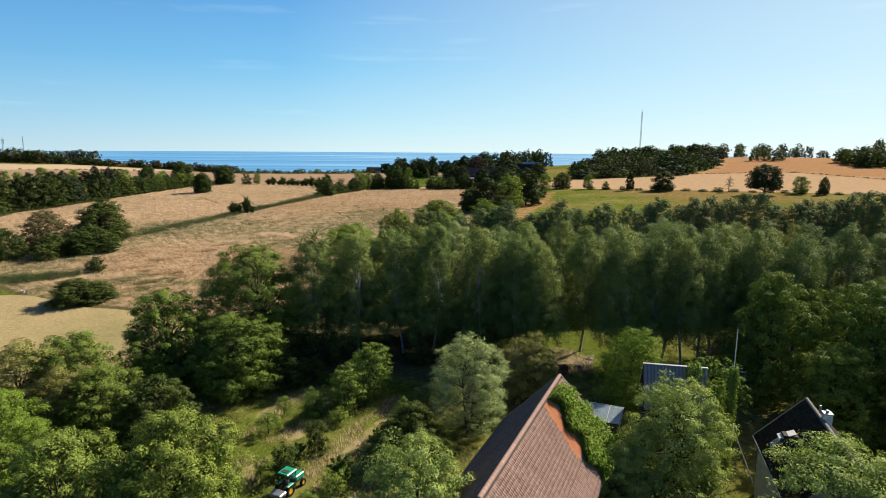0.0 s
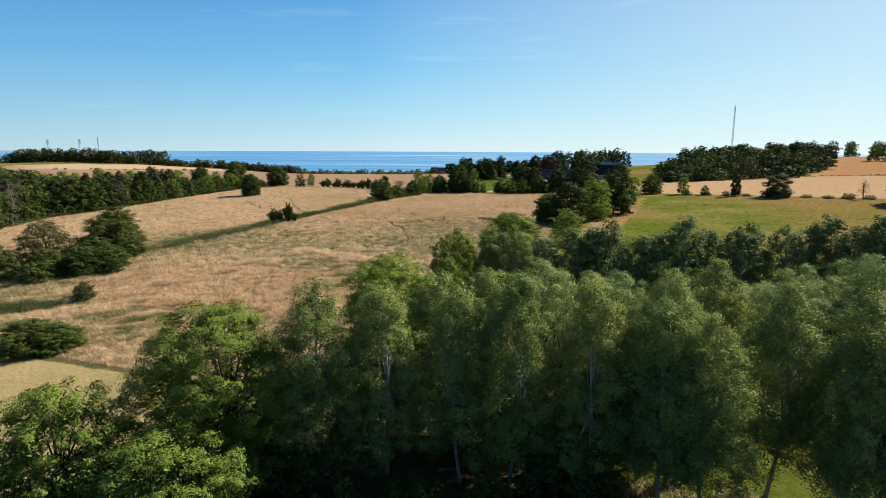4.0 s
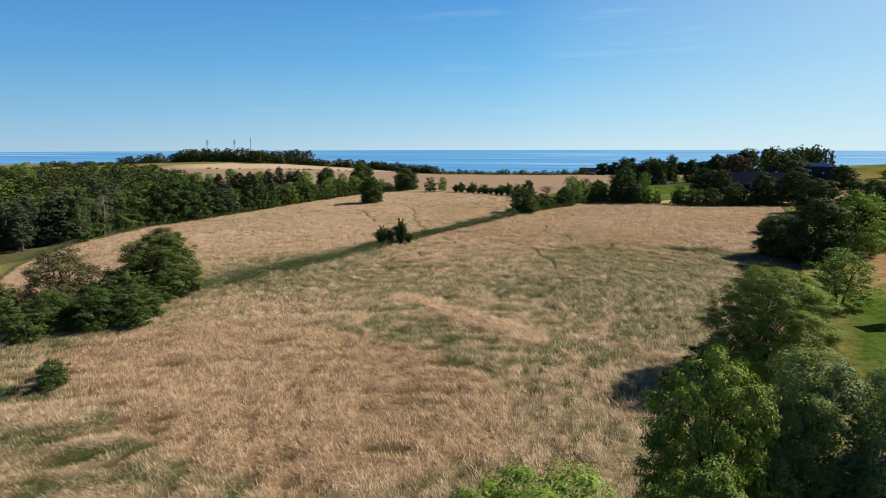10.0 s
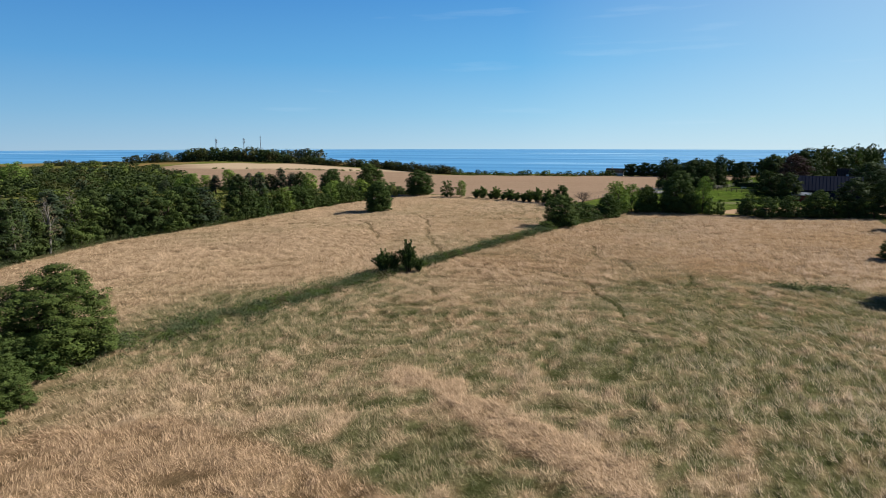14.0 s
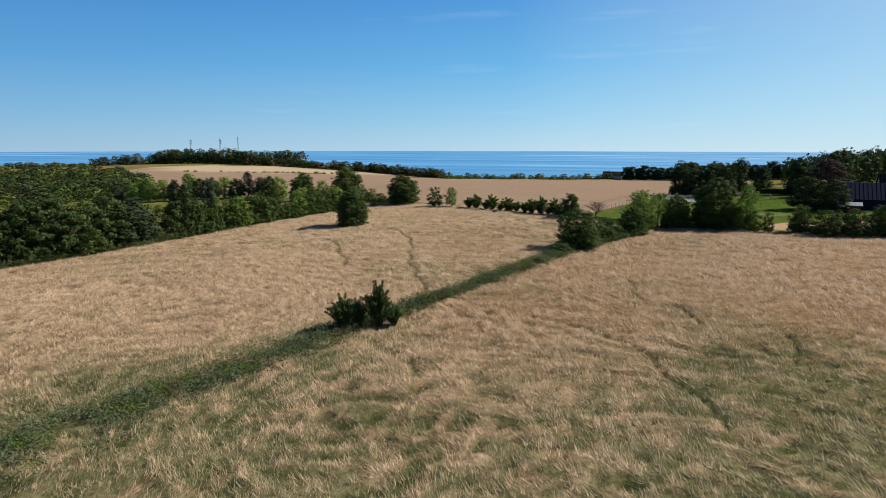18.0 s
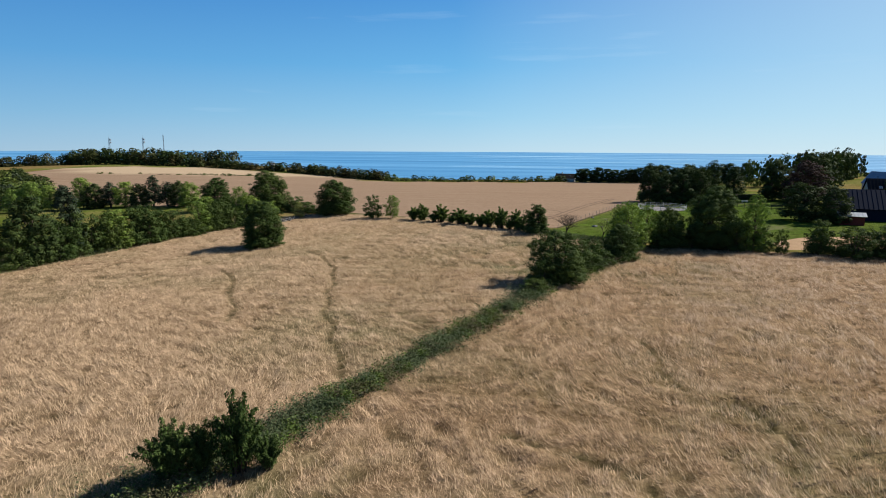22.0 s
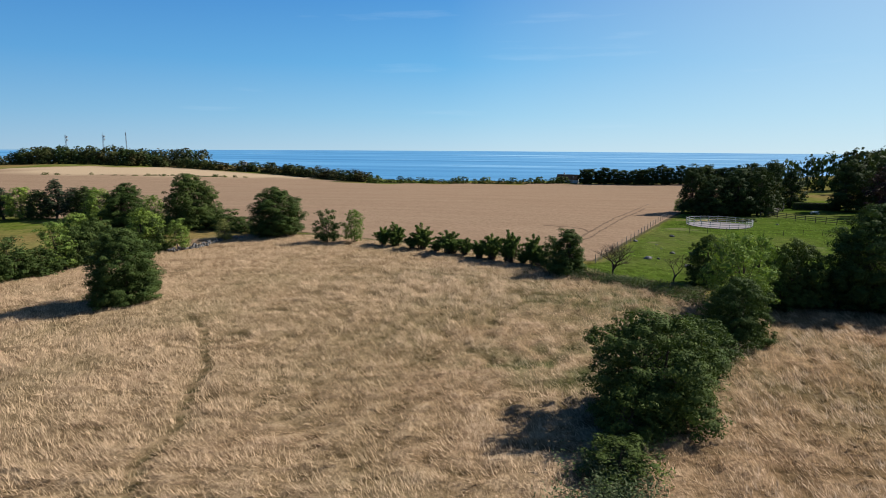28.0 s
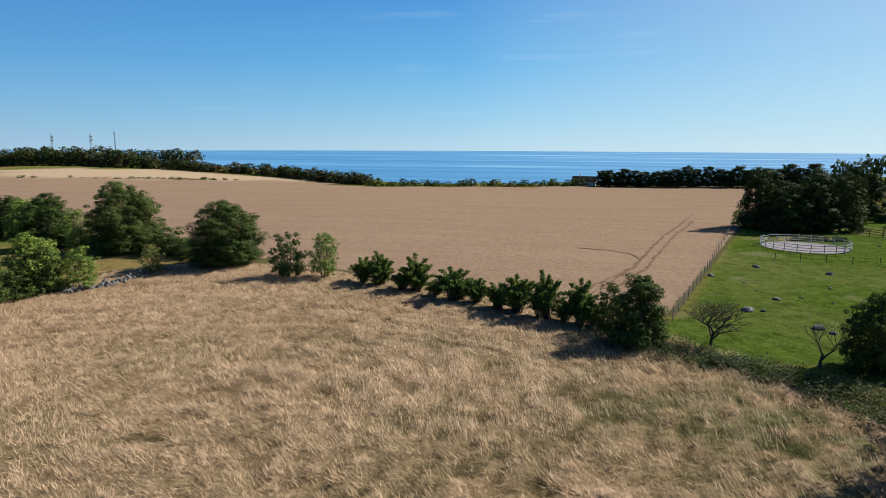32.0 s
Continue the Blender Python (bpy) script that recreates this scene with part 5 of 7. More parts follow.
row_of([(2, 104), (14, 106), (30, 108), (60, 112), (90, 118)], 3.3, ["birch_mid"], (10.0, 12.8), (3.2, 4.4), "birch row", 6)
row_of([(-17, 63.5), (6, 64.0)], 3.4, ["elder", "elder", "thorn_mid"], (2.2, 5.0), (1.8, 2.8), "birch wood", 52, 1.2)
grow([("birch_tall", 8.6, 63.6, 13.6, 3.6), ("birch_tall", 11.0, 62.8, 13.0, 3.4), ("birch_tall", 9.4, 67.2, 14.2, 3.6), ("birch_tall", 10.6, 71.0, 13.8, 3.6), ("birch_tall", 16.6, 66.8, 13.8, 3.7), ("birch_tall", 19.2, 60.8, 13.4, 3.4), ("birch_tall", 20.0, 63.6, 14.4, 3.8), ("birch_tall", 22.2, 61.0, 13.6, 3.4), ("birch_tall", 24.8, 63.0, 14.8, 3.8), ("birch_tall", 26.0, 60.4, 13.4, 3.3),
      ("birch_tall", 28.4, 62.0, 14.2, 3.6), ("birch_tall", 31.0, 64.6, 14.6, 3.9), ("birch_tall", 33.4, 61.6, 14.0, 3.6), ("birch_tall", 37.4, 60.6, 13.8, 3.6), ("birch_tall", 36.6, 65.2, 14.4, 3.8), ("birch_tall", 41.0, 64.8, 14.4, 3.8), ("birch_tall", 46.6, 66.0, 14.0, 3.8), ("birch_near", 50.5, 61.0, 13.4, 3.8), ("birch_near", 56.0, 62.5, 13.8, 4.0), ("yellow_near", 42.0, 70.5, 13.0, 5.0)], "birch wood")
row_of([(15, 78.5), (26, 84), (44, 87)], 4.4, ["birch_tall", "willow_near"], (10.0, 12.5), (3.6, 4.4), "birch wood", 53)
# farm garden
grow([
    ("great_chestnut", -21.2, 65.0, 12.2, 6.2), ("chestnut_near", -28.2, 59.0, 9.4, 4.8), ("chestnut_near", -20.6, 57.2, 7.6, 5.0), ("elder", -15.8, 57.6, 3.4, 2.4), ("elder", -13.4, 58.8, 2.6, 1.8), ("chestnut_near", -33.0, 50.5, 8.0, 4.4), ("yellow_near", -35.6, 48.6, 8.0, 4.4), ("yellow_near", -31.6, 47.2, 6.4, 3.4), ("chestnut_near", -28.4, 47.0, 6.3, 3.8),
    ("chestnut_near", -16.2, 33.6, 8.6, 4.4), ("chestnut_near", -22.5, 32.5, 8.0, 4.2), ("maple_near", -30.6, 38.0, 8.2, 3.8), ("walnut_near", -36.0, 40.0, 7.8, 4.4), ("thorn_near", -24.0, 47.0, 5.6, 3.4), ("walnut_near", 11.9, 36.2, 5.2, 2.3), ("willow_near", 2.6, 48.5, 8.4, 4.0), ("yellow_near", 8.8, 54.0, 6.4, 2.8), ("airy", -6.8, 55.6, 5.4, 2.6), ("airy", -8.8, 52.6, 4.3, 2.3), ("orchard_near", -11.6, 51.0, 2.8, 1.4),
    ("thorn_near", -2.2, 43.8, 4.6, 2.8), ("walnut_near", -1.6, 30.0, 9.0, 3.8), ("walnut_near", 16.3, 38.0, 8.6, 4.2), ("maple_near", 17.2, 50.0, 8.2, 3.2), ("airy", 23.6, 48.5, 6.4, 3.2), ("walnut_near", 22.0, 29.5, 8.6, 5.0),
    ("chestnut_near", 32.0, 54.0, 11.5, 4.4), ("chestnut_near", 38.0, 50.0, 12.0, 5.4), ("chestnut_near", 44.0, 45.0, 12.0, 5.2), ("maple_near", 38.5, 41.0, 11.5, 4.6), ("chestnut_near", 33.0, 46.0, 8.0, 3.8), ("elder", 13.0, 48.6, 3.0, 1.6),
], "garden")
orch = random.Random(5)
for i in range(5):
    for k in range(11):
        q, m = -2.9 + 5.5 * i + orch.uniform(-0.9, 0.9), -3.0 + 2.0 * k + orch.uniform(-0.6, 0.6)
        ox, oy = -20.8 + 0.907 * q + 0.42 * m, 42.9 - 0.42 * q + 0.907 * m
        if ox > 1.0 or oy < 36 or orch.random() < (0.42 if oy > 50 else 0.18):
            continue
        plant(orch.choice(["orchard_near", "orchard_near", "orchard_near", "feather", "elder"]), ox, oy, orch.uniform(1.3, 2.9), orch.uniform(0.7, 1.35), group="orchard rows")
# tree line west of the meadow and the wood behind it
row_of([(-150, 146), (-136, 166), (-142, 178), (-140, 192), (-134, 206), (-131, 216)], 5.0, ["oak_mid", "oak_mid", "oak_mid", "pine_mid", "thorn_mid"], (8.6, 12.4), (4.2, 5.8), "west wood", 8)
grow([("airy", -372, 322, 15.0, 9.0), ("dead_mid", -144, 172, 12.0, 3.2), ("dead_mid", -146, 178, 11.0, 3.0), ("pine_mid", -140, 160, 11.5, 3.2), ("pine_mid", -137, 156, 10.5, 3.0), ("dead_mid", -141, 184, 11.5, 3.4), ("dead_mid", -137, 176, 11.0, 3.0), ("dead_mid", -135, 168, 10.0, 2.6), ("pine_mid", -137, 170, 11, 3.2), ("oak_mid", -129.5, 224, 10.4, 4.6), ("pine_mid", -129.0, 231, 11.6, 3.6), ("airy", -126.0, 238, 7.0, 4.0), ("elder", -123.6, 244, 6.4, 3.6), ("elder", -122.5, 250, 5.6, 3.2), ("airy", -121.5, 256, 6.6, 3.2), ("maple_mid", -124.0, 262, 7.0, 3.0), ("elder", -128.0, 270, 5.0, 3.0)])
wood_stuff("west_wood", "deep dark green wood behind the tree line", spots_in([(-152, 150), (-148, 208), (-176, 224), (-215, 210), (-225, 160), (-180, 130)], 7.5, (6.5, 9.0), (4.6, 5.8), 9))
row_of([(-235, 296), (-214, 305), (-184, 311), (-160, 305)], 5.5, ["oak_mid", "maple_mid", "pine_mid"], (7, 10), (3.6, 4.8), "crop hedge", 10)
wood_stuff("north_west_wood", "dense dark green wood in the hollow before the hill", spots_in([(-430, 270), (-260, 290), (-250, 330), (-340, 405), (-430, 440), (-500, 405), (-540, 320)], 12, (4.0, 9.0), (4.5, 7.5), 12))
# wood on the far hill, coast bushes and shelter rows
wood_stuff("hill_wood", "dark green wood along the crest of the far hill", spots_on([(-560, 470), (-500, 500)], 6.0, (3.0, 6.0), (4.0, 6.0), 33, 3) + spots_on([(-500, 505), (-450, 530)], 5.0, (6.0, 10.0), (5.0, 7.4), 43, 3) + spots_on([(-450, 530), (-410, 545), (-360, 552)], 5.0, (8.0, 12.5), (5.6, 8.4), 13, 3)
           + spots_on([(-360, 552), (-300, 560), (-262, 562), (-215, 540), (-180, 520)], 4.6, (4.6, 8.2), (4.8, 7.2), 23, 3)
           + spots_on([(-460, 550), (-400, 570), (-330, 580)], 7, (9.5, 13.0), (6.5, 9), 14, 4), "oak_far", ("hill", "hill", "wood", "olive"))
wood_stuff("coast_bushes", "low dark bushes along the cliff edge", spots_on([(-178, 512), (-150, 534), (-128, 548), (-98, 566), (-62, 584)], 4.2, (2.0, 5.0), (3.2, 5.4), 15, 2), "shrub_far", ("thorn", "wood", "fresh"))
wood_stuff("field_bank_bushes", "low bushes on the bank between two crop fields", spots_on([(-372, 466), (-300, 490), (-255, 515), (-215, 530)], 3.2, (0.3, 1.9), (0.8, 2.6), 17, 1.6)[3::2][:-6] + spots_on([(-310, 487), (-262, 512)], 5, (0.8, 1.8), (1.6, 3.2), 27, 2), "shrub_far", ("thorn", "wood", "fresh"))
row_of([(-58, 580), (-40, 576), (8, 566), (44, 538)], 5.2, ["poplar_mid"], (8.5, 11.5), (4.8, 6.2), "shelter row", 16, 1)
grow([("oak_mid", -24.6, 347, 11.2, 4.2), ("oak_mid", -20.8, 342.5, 8.9, 4.8), ("oak_mid", -15.6, 344, 10.3, 4.8), ("oak_mid", -10.4, 345.5, 10.8, 4.3), ("poplar_mid", -22, 351, 11.6, 3.2), ("oak_mid", -13, 352, 11.0, 4.6), ("oak_mid", -5.0, 357, 12.1, 4.0), ("maple_mid", -27.3, 350.4, 3.3, 1.6)], "paddock clump")
grow([("oak_mid", 5.6, 302, 8.4, 5.2), ("oak_mid", 10.5, 297.0, 7.8, 4.0), ("poplar_mid", 13.9, 361, 12.2, 4.9), ("beech_mid", 19.8, 350, 12.0, 6.4), ("oak_mid", 26, 366, 14.0, 7.5), ("oak_mid", 4.0, 372.0, 9.5, 4.0), ("elder", 9.6, 296.0, 3.2, 1.8)], "farm trees")
wood_stuff("coast_wood", "tall dark wood above the coast", spots_on([(30, 470), (50, 455), (70, 480), (92, 520)], 7, (12, 16), (5, 6.5), 18, 3))
grow([("oak_far", 46, 436, 13.5, 8.0), ("oak_far", 56, 441, 12.0, 6.0), ("oak_mid", 38, 330, 9.5, 6.0), ("oak_mid", 44, 345, 9, 6.0), ("oak_mid", 52, 318, 8, 5.5), ("oak_mid", 36, 310, 8, 5.0)], "farm trees")
row_of([(-22.5, 330.5), (-13.5, 331.5)], 1.6, ["elder"], (0.7, 1.2), (0.8, 1.2), "pen shrubs", 48, 0.2)
# trees of the inland hill
grow([("lone_oak", 120.9, 221.0, 10.8, 7.2), ("oak_mid", 89.6, 239.2, 7.5, 5.1), ("poplar_mid", 77.8, 243.3, 7.8, 2.0), ("maple_mid", 137.6, 225.9, 6.4, 3.5), ("thorn_near", 144.2, 222.3, 6.3, 2.1), ("dead_mid", 113.5, 232.8, 6.2, 2.4), ("maple_mid", 62.0, 250.0, 6.0, 2.4), ("elder", 69.0, 247.6, 3.4, 2.0), ("thorn_near", 52.0, 254.0, 6.5, 4.2)], "field boundary")
row_of([(60, 249.5), (90, 240.5), (165, 219.5)], 6, ["elder"], (0.8, 1.8), (1.6, 2.8), "field boundary", 19, 0.5)
wood_stuff("inland_wood", "mixed dark green wood on the inland hill", spots_in([(62, 309), (94, 305), (128, 314), (152, 334), (176, 372), (196, 430), (120, 452), (92, 400)], 9.4, (3.2, 8.6), (3.4, 6.4), 20, 0.6)
           + spots_in([(110, 440), (196, 428), (226, 470), (215, 520), (150, 530)], 11, (6, 12), (5.5, 8.5), 21), "oak_far", ("wood", "wood", "oak", "fresh", "olive", "pine"))
wood_stuff("crest_grove", "dark round trees standing in the upper field", spots_in([(222, 336), (262, 330), (300, 350), (300, 372), (250, 372)], 9, (7, 10.5), (5, 7.5), 24)
           + spots_on([(206, 395), (216, 390), (226, 388)], 7, (8, 10), (4, 5), 25, 2) + spots_on([(205, 470), (260, 470), (330, 450)], 9, (6, 11), (3.5, 6), 22, 6) + spots_on([(300, 420), (420, 400)], 8, (12, 15), (4, 6), 26, 4), "oak_far", ("wood", "wood", "oak", "fresh"))


wood_stuff("field_bank", "low rough weeds on the bank between two hill fields", spots_on([(133, 316), (160, 314), (187, 311), (206, 277), (240, 256)], 2.2, (0.5, 1.1), (0.8, 1.8), 29, 0.5), "shrub_far", ("olive", "thorn", "fresh"))


def bare_tree(x, y, h, r, seed, label, limbs=4):
    """A leafless tree: forking limbs down to fine twigs."""
    g = random.Random(seed)
    verts, faces, twv, twf = [], [], [], []

    def fork(p, d, length, rad, depth):
        q = p + d * length
        mid = p.lerp(q, 0.5) + Vector((g.uniform(-1, 1), g.uniform(-1, 1), g.uniform(-0.3, 0.6))) * length * 0.08
        if depth > 2:
            tube(verts, faces, [p, mid, q], [rad, rad * 0.8, rad * 0.62], 6)
        else:
            tube(twv, twf, [p, mid, q], [rad, rad * 0.75, rad * 0.5], 4)
        if depth == 0:
            return
        n = limbs if depth > 3 else 3
        for k in range(n):
            a = 2 * math.pi * (k + g.uniform(-0.3, 0.3)) / n + depth
            e = (d * 0.55 + Vector((math.cos(a), math.sin(a), g.uniform(-0.15, 0.75))) * (r / h) * 1.5).normalized()
            fork(p.lerp(q, g.uniform(0.55, 1.0)), e, length * g.uniform(0.68, 0.98), rad * 0.60, depth - 1)

    fork(Vector((0, 0, -0.2)), Vector((0.08, 0.02, 1)).normalized(), h * 0.26, h * 0.026, 5)
    ob = new("bare_tree")
    ob.matrix_world = pose(x, y, ground_at(x, y))
    tagged(ob, label, "tree")
    for nm, v, f in (("trunk", verts, faces), ("twig_spray", twv, twf)):
        child = new(nm, quick_mesh("bare_" + nm, v, f, [BARK], True))
        child.parent = ob


bare_tree(-45.4, 267.3, 6.0, 3.0, 3, "leafless dark tree with spreading forked limbs by the paddock")
bare_tree(-38.4, 264.4, 5.0, 1.3, 8, "thin leafless leaning tree on the paddock edge", 2)
bare_tree(-88.5, 121.5, 5.2, 1.6, 12, "grey dead shrub with bare twigs beside a bush")

# ---- standing grass and herbs ----

def blades(x, y, height, width, lean, tilt, per, loose=0.75):
    """Tufts of tapering blades, each a triangle of its own: arrays of corners."""
    n = len(x)
    x, y = np.repeat(x, per), np.repeat(y, per)
    h = np.repeat(height, per) * rng.uniform(0.6, 1.15, n * per)
    w = np.repeat(width, per) * rng.uniform(0.6, 1.3, n * per)
    a = np.repeat(lean, per) + rng.normal(scale=loose, size=n * per)
    s = np.repeat(tilt, per) * rng.uniform(0.5, 1.4, n * per)
    x = x + rng.normal(scale=0.2, size=n * per)
    y = y + rng.normal(scale=0.2, size=n * per)
    z = surface(x, y) - 0.03
    b = a + math.pi / 2 + rng.normal(scale=0.6, size=n * per)
    bx, by = np.cos(b) * w, np.sin(b) * w
    tx, ty = x + np.cos(a) * h * s, y + np.sin(a) * h * s
    v = np.stack([np.stack([x - bx, y - by, z], -1), np.stack([x + bx, y + by, z], -1), np.stack([tx, ty, z + h * np.sqrt(np.clip(1 - 0.6 * s * s, 0.2, 1))], -1)], 1)
    return v.reshape(-1, 3)


def meadow_grass():
    n = 410000
    x, y = rng.uniform(-138, 24, n), rng.uniform(80, 288, n)
    keep = inside(x, y, MEADOW) > 0.45
    # thin out with the distance from the line of flight
    keep &= rng.uniform(0, 1, n) < tuft_density(x, y)
    keep &= line_distance(x, y, STRIP) > 0.5 + 1.3 * hash_noise(x, y, 3.0, 33)
    keep &= sward(x, y) > 0.16
    for px, py, r in placed:
        keep &= np.hypot(x - px, y - py) > min(r * 0.55, 3)
    x, y = x[keep], y[keep]
    green, red, lying = meadow_tone(x, y)
    clump = sward(x, y)
    swirl = 2.9 + 2.2 * (hash_noise(x, y, 16, 11) - 0.5) + (2.4 - 1.7 * lying) * (hash_noise(x, y, 1.7, 12) - 0.5)
    tilt = 0.62 + 0.5 * hash_noise(x, y, 4, 13) + 0.6 * lying + 0.3 * np.clip(red - 0.5, 0, 1)
    high = (0.28 + 0.28 * clump + 0.14 * hash_noise(x, y, 6, 14)) * (1 + 0.3 * lying + 0.3 * np.clip(red - 0.45, 0, 1))
    per = 4
    v = blades(x, y, high, np.full(len(x), 0.018), swirl, np.clip(tilt, 0, 1.0), per, 0.75)
    me = quick_mesh("meadow_grass", v, np.arange(len(v)).reshape(-1, 3), [GRASS])
    tone = np.repeat(np.stack([np.clip(green * 0.82 + 0.4 * bump_at(x, y, -4, 183, 5.5, 1.7) + 0.8 * (0.30 - clump), 0, 1), red, clump, np.ones(len(x))], -1), per * 3, axis=0)
    at = me.color_attributes.new("tone", "FLOAT_COLOR", "POINT")
    at.data.foreach_set("color", tone.astype(np.float32).ravel())
    tagged(new("meadow_grass", me), "tall dry straw-coloured meadow grass, wind-bent, with green drifts", "grass", kind="stuff")
    return len(v) // 3


meadow_grass()


def herb_strip(name, line, n, wide_at, high_at, seed, label):
    """Nettles and brambles along a boundary: (y, half width) and (y, height) give its profile."""
    i = rng.integers(0, len(line) - 1, n)
    f = rng.uniform(0, 1, n)
    P = np.array(line)
    c = P[i] + (P[i + 1] - P[i]) * f[:, None]
    wide = np.interp(c[:, 1], *wide_at)
    c = c + np.clip(rng.normal(size=(n, 2)), -2.1, 2.1) * (wide * (0.2 + 0.7 * hash_noise(c[:, 0], c[:, 1], 4, seed) + 0.6 * hash_noise(c[:, 0], c[:, 1], 1.3, seed + 5)))[:, None] * 0.55
    thin = hash_noise(c[:, 0], c[:, 1], 3.2, seed + 1) > np.where(c[:, 1] < 176, 0.22, 0.12)
    c = c[thin]
    n = len(c)
    per = 9
    hgt = rng.uniform(0.15, 1.0, n) * np.interp(c[:, 1], *high_at) * (0.5 + hash_noise(c[:, 0], c[:, 1], 2.4, seed + 2))
    p = np.repeat(np.concatenate([c, (surface(c[:, 0], c[:, 1]) + hgt)[:, None]], 1), per, axis=0) + np.clip(rng.normal(size=(n * per, 3)), -1.4, 1.4) * np.array([0.25, 0.25, 0.2])
    p[:, 2] = np.maximum(p[:, 2], land(p[:, 0], p[:, 1]) + 0.05)
    nrm = rng.normal(scale=0.5, size=(n * per, 3)) + np.array([0, 0, 0.9])
    v, f = leaf_arrays(p, nrm, 0.085 * rng.uniform(0.6, 1.5, n * per), False)
    me = quick_mesh(name, v, f, [LEAF["nettle"], LEAF["fern"], LEAF["olive"], LEAF["dry"]])
    patch = 0.5 * hash_noise(c[:, 0], c[:, 1], 2.6, seed + 3) + 0.5 * hash_noise(c[:, 0], c[:, 1], 0.7, seed + 4)
    me.polygons.foreach_set("material_index", np.repeat(np.digitize(patch, [0.56, 0.66, 0.76]), per).astype(np.int32))
    tagged(new(name, me), label, "herbs", kind="stuff")


herb_strip("nettle_strip", STRIP, 15000, ([130, 150, 170, 185, 225, 255], [4.0, 4.8, 3.2, 1.7, 1.9, 1.6]), ([130, 160, 185, 200, 230], [0.5, 0.55, 0.7, 0.95, 1.1]), 31, "dark green nettles and brambles along the ditch")
herb_strip("marsh_herbs", [(-78, 100.5), (-71, 101.5), (-66.5, 104)], 2400, ([99, 106], [3.2, 3.2]), ([99, 106], [0.5, 0.5]), 81, "dark olive rushes and marsh herbs beside the lawn")
herb_strip("nettle_patch", [(-8.4, 182.9), (-4, 183.3), (0.6, 183.2)], 260, ([180, 190], [1.2, 1.2]), ([180, 190], [0.5, 0.5]), 51, "small patch of green nettles in the meadow")
herb_strip("nettle_bank", [(-54, 267.5), (-47, 264.5), (-43, 263.0), (-40.0, 261.0), (-37, 258.5), (-35.5, 255)], 2600, ([250, 270], [3.2, 2.2]), ([250, 270], [0.7, 0.5]), 61, "dark nettles and docks between meadow and paddock")
herb_strip("wood_edge_herbs", [(-122, 250), (-127, 226), (-131, 206), (-137, 190), (-134, 166), (-124, 146)], 2200, ([140, 260], [1.6, 1.6]), ([140, 260], [1.0, 1.0]), 71, "low brambles and weeds along the wood edge")


def pasture_tufts():
    """Uneven grazed tufts over the paddock."""
    n = 26000
    x, y = rng.uniform(-50, 20, n), rng.uniform(262, 345, n)
    keep = (inside(x, y, PADDOCK) > 0.55) & (inside(x, y, HOUSE_FIELD) < 0.3) & (np.hypot(x + 23, y - 322.4) > 6.4)
    keep &= 0.6 * hash_noise(x, y, 3.0, 91) + 0.4 * hash_noise(x, y, 1.0, 92) > 0.40
    x, y = x[keep], y[keep]
    v = blades(x, y, 0.07 + 0.15 * hash_noise(x, y, 3.0, 91), np.full(len(x), 0.03), np.full(len(x), 2.6), np.full(len(x), 0.9), 4)
    me = quick_mesh("pasture_tufts", v, np.arange(len(v)).reshape(-1, 3), [LEAF["maple"]])
    tagged(new("pasture_tufts", me), "uneven tufts of grazed green pasture grass", "grass", kind="stuff")


pasture_tufts()


def dry_bank_grass():
    """Uncut straw-coloured grass on the bank under the birches and along the orchard lanes."""
    n = 9000
    x, y = rng.uniform(5, 19, n // 3), rng.uniform(59, 69, n // 3)
    keep = (inside(x, y, DRY_BANK) > 0.4) & (hash_noise(x, y, 1.3, 85) > 0.3)
    ox, oy = rng.uniform(-34, 4, 2 * n), rng.uniform(32, 62, 2 * n)
    lane = np.abs(((0.907 * (ox + 20.8) - 0.42 * (oy - 42.9)) / 5.5 + 0.5) % 1.0 - 0.5) * 5.5
    also = (inside(ox, oy, ORCHARD) > 0.6) & (lane > 0.3) & (lane < 1.7) & (hash_noise(ox, oy, 2.0, 86) > 0.5)
    x, y = np.concatenate([x[keep], ox[also]]), np.concatenate([y[keep], oy[also]])
    v = blades(x, y, 0.22 + 0.28 * hash_noise(x, y, 1.6, 87), np.full(len(x), 0.02), np.full(len(x), 2.4), np.full(len(x), 0.5), 5)
    me = quick_mesh("dry_grass", v, np.arange(len(v)).reshape(-1, 3), [GRASS])
    tone = np.repeat(np.stack([0.25 * hash_noise(x, y, 1.1, 88), 0.15 + 0 * x, 0.6 + 0 * x, 1 + 0 * x], -1), 15, axis=0)
    me.color_attributes.new("tone", "FLOAT_COLOR", "POINT").data.foreach_set("color", tone.astype(np.float32).ravel())
    tagged(new("dry_grass", me), "uncut straw-coloured grass under birches and between orchard rows", "grass", kind="stuff")


dry_bank_grass()


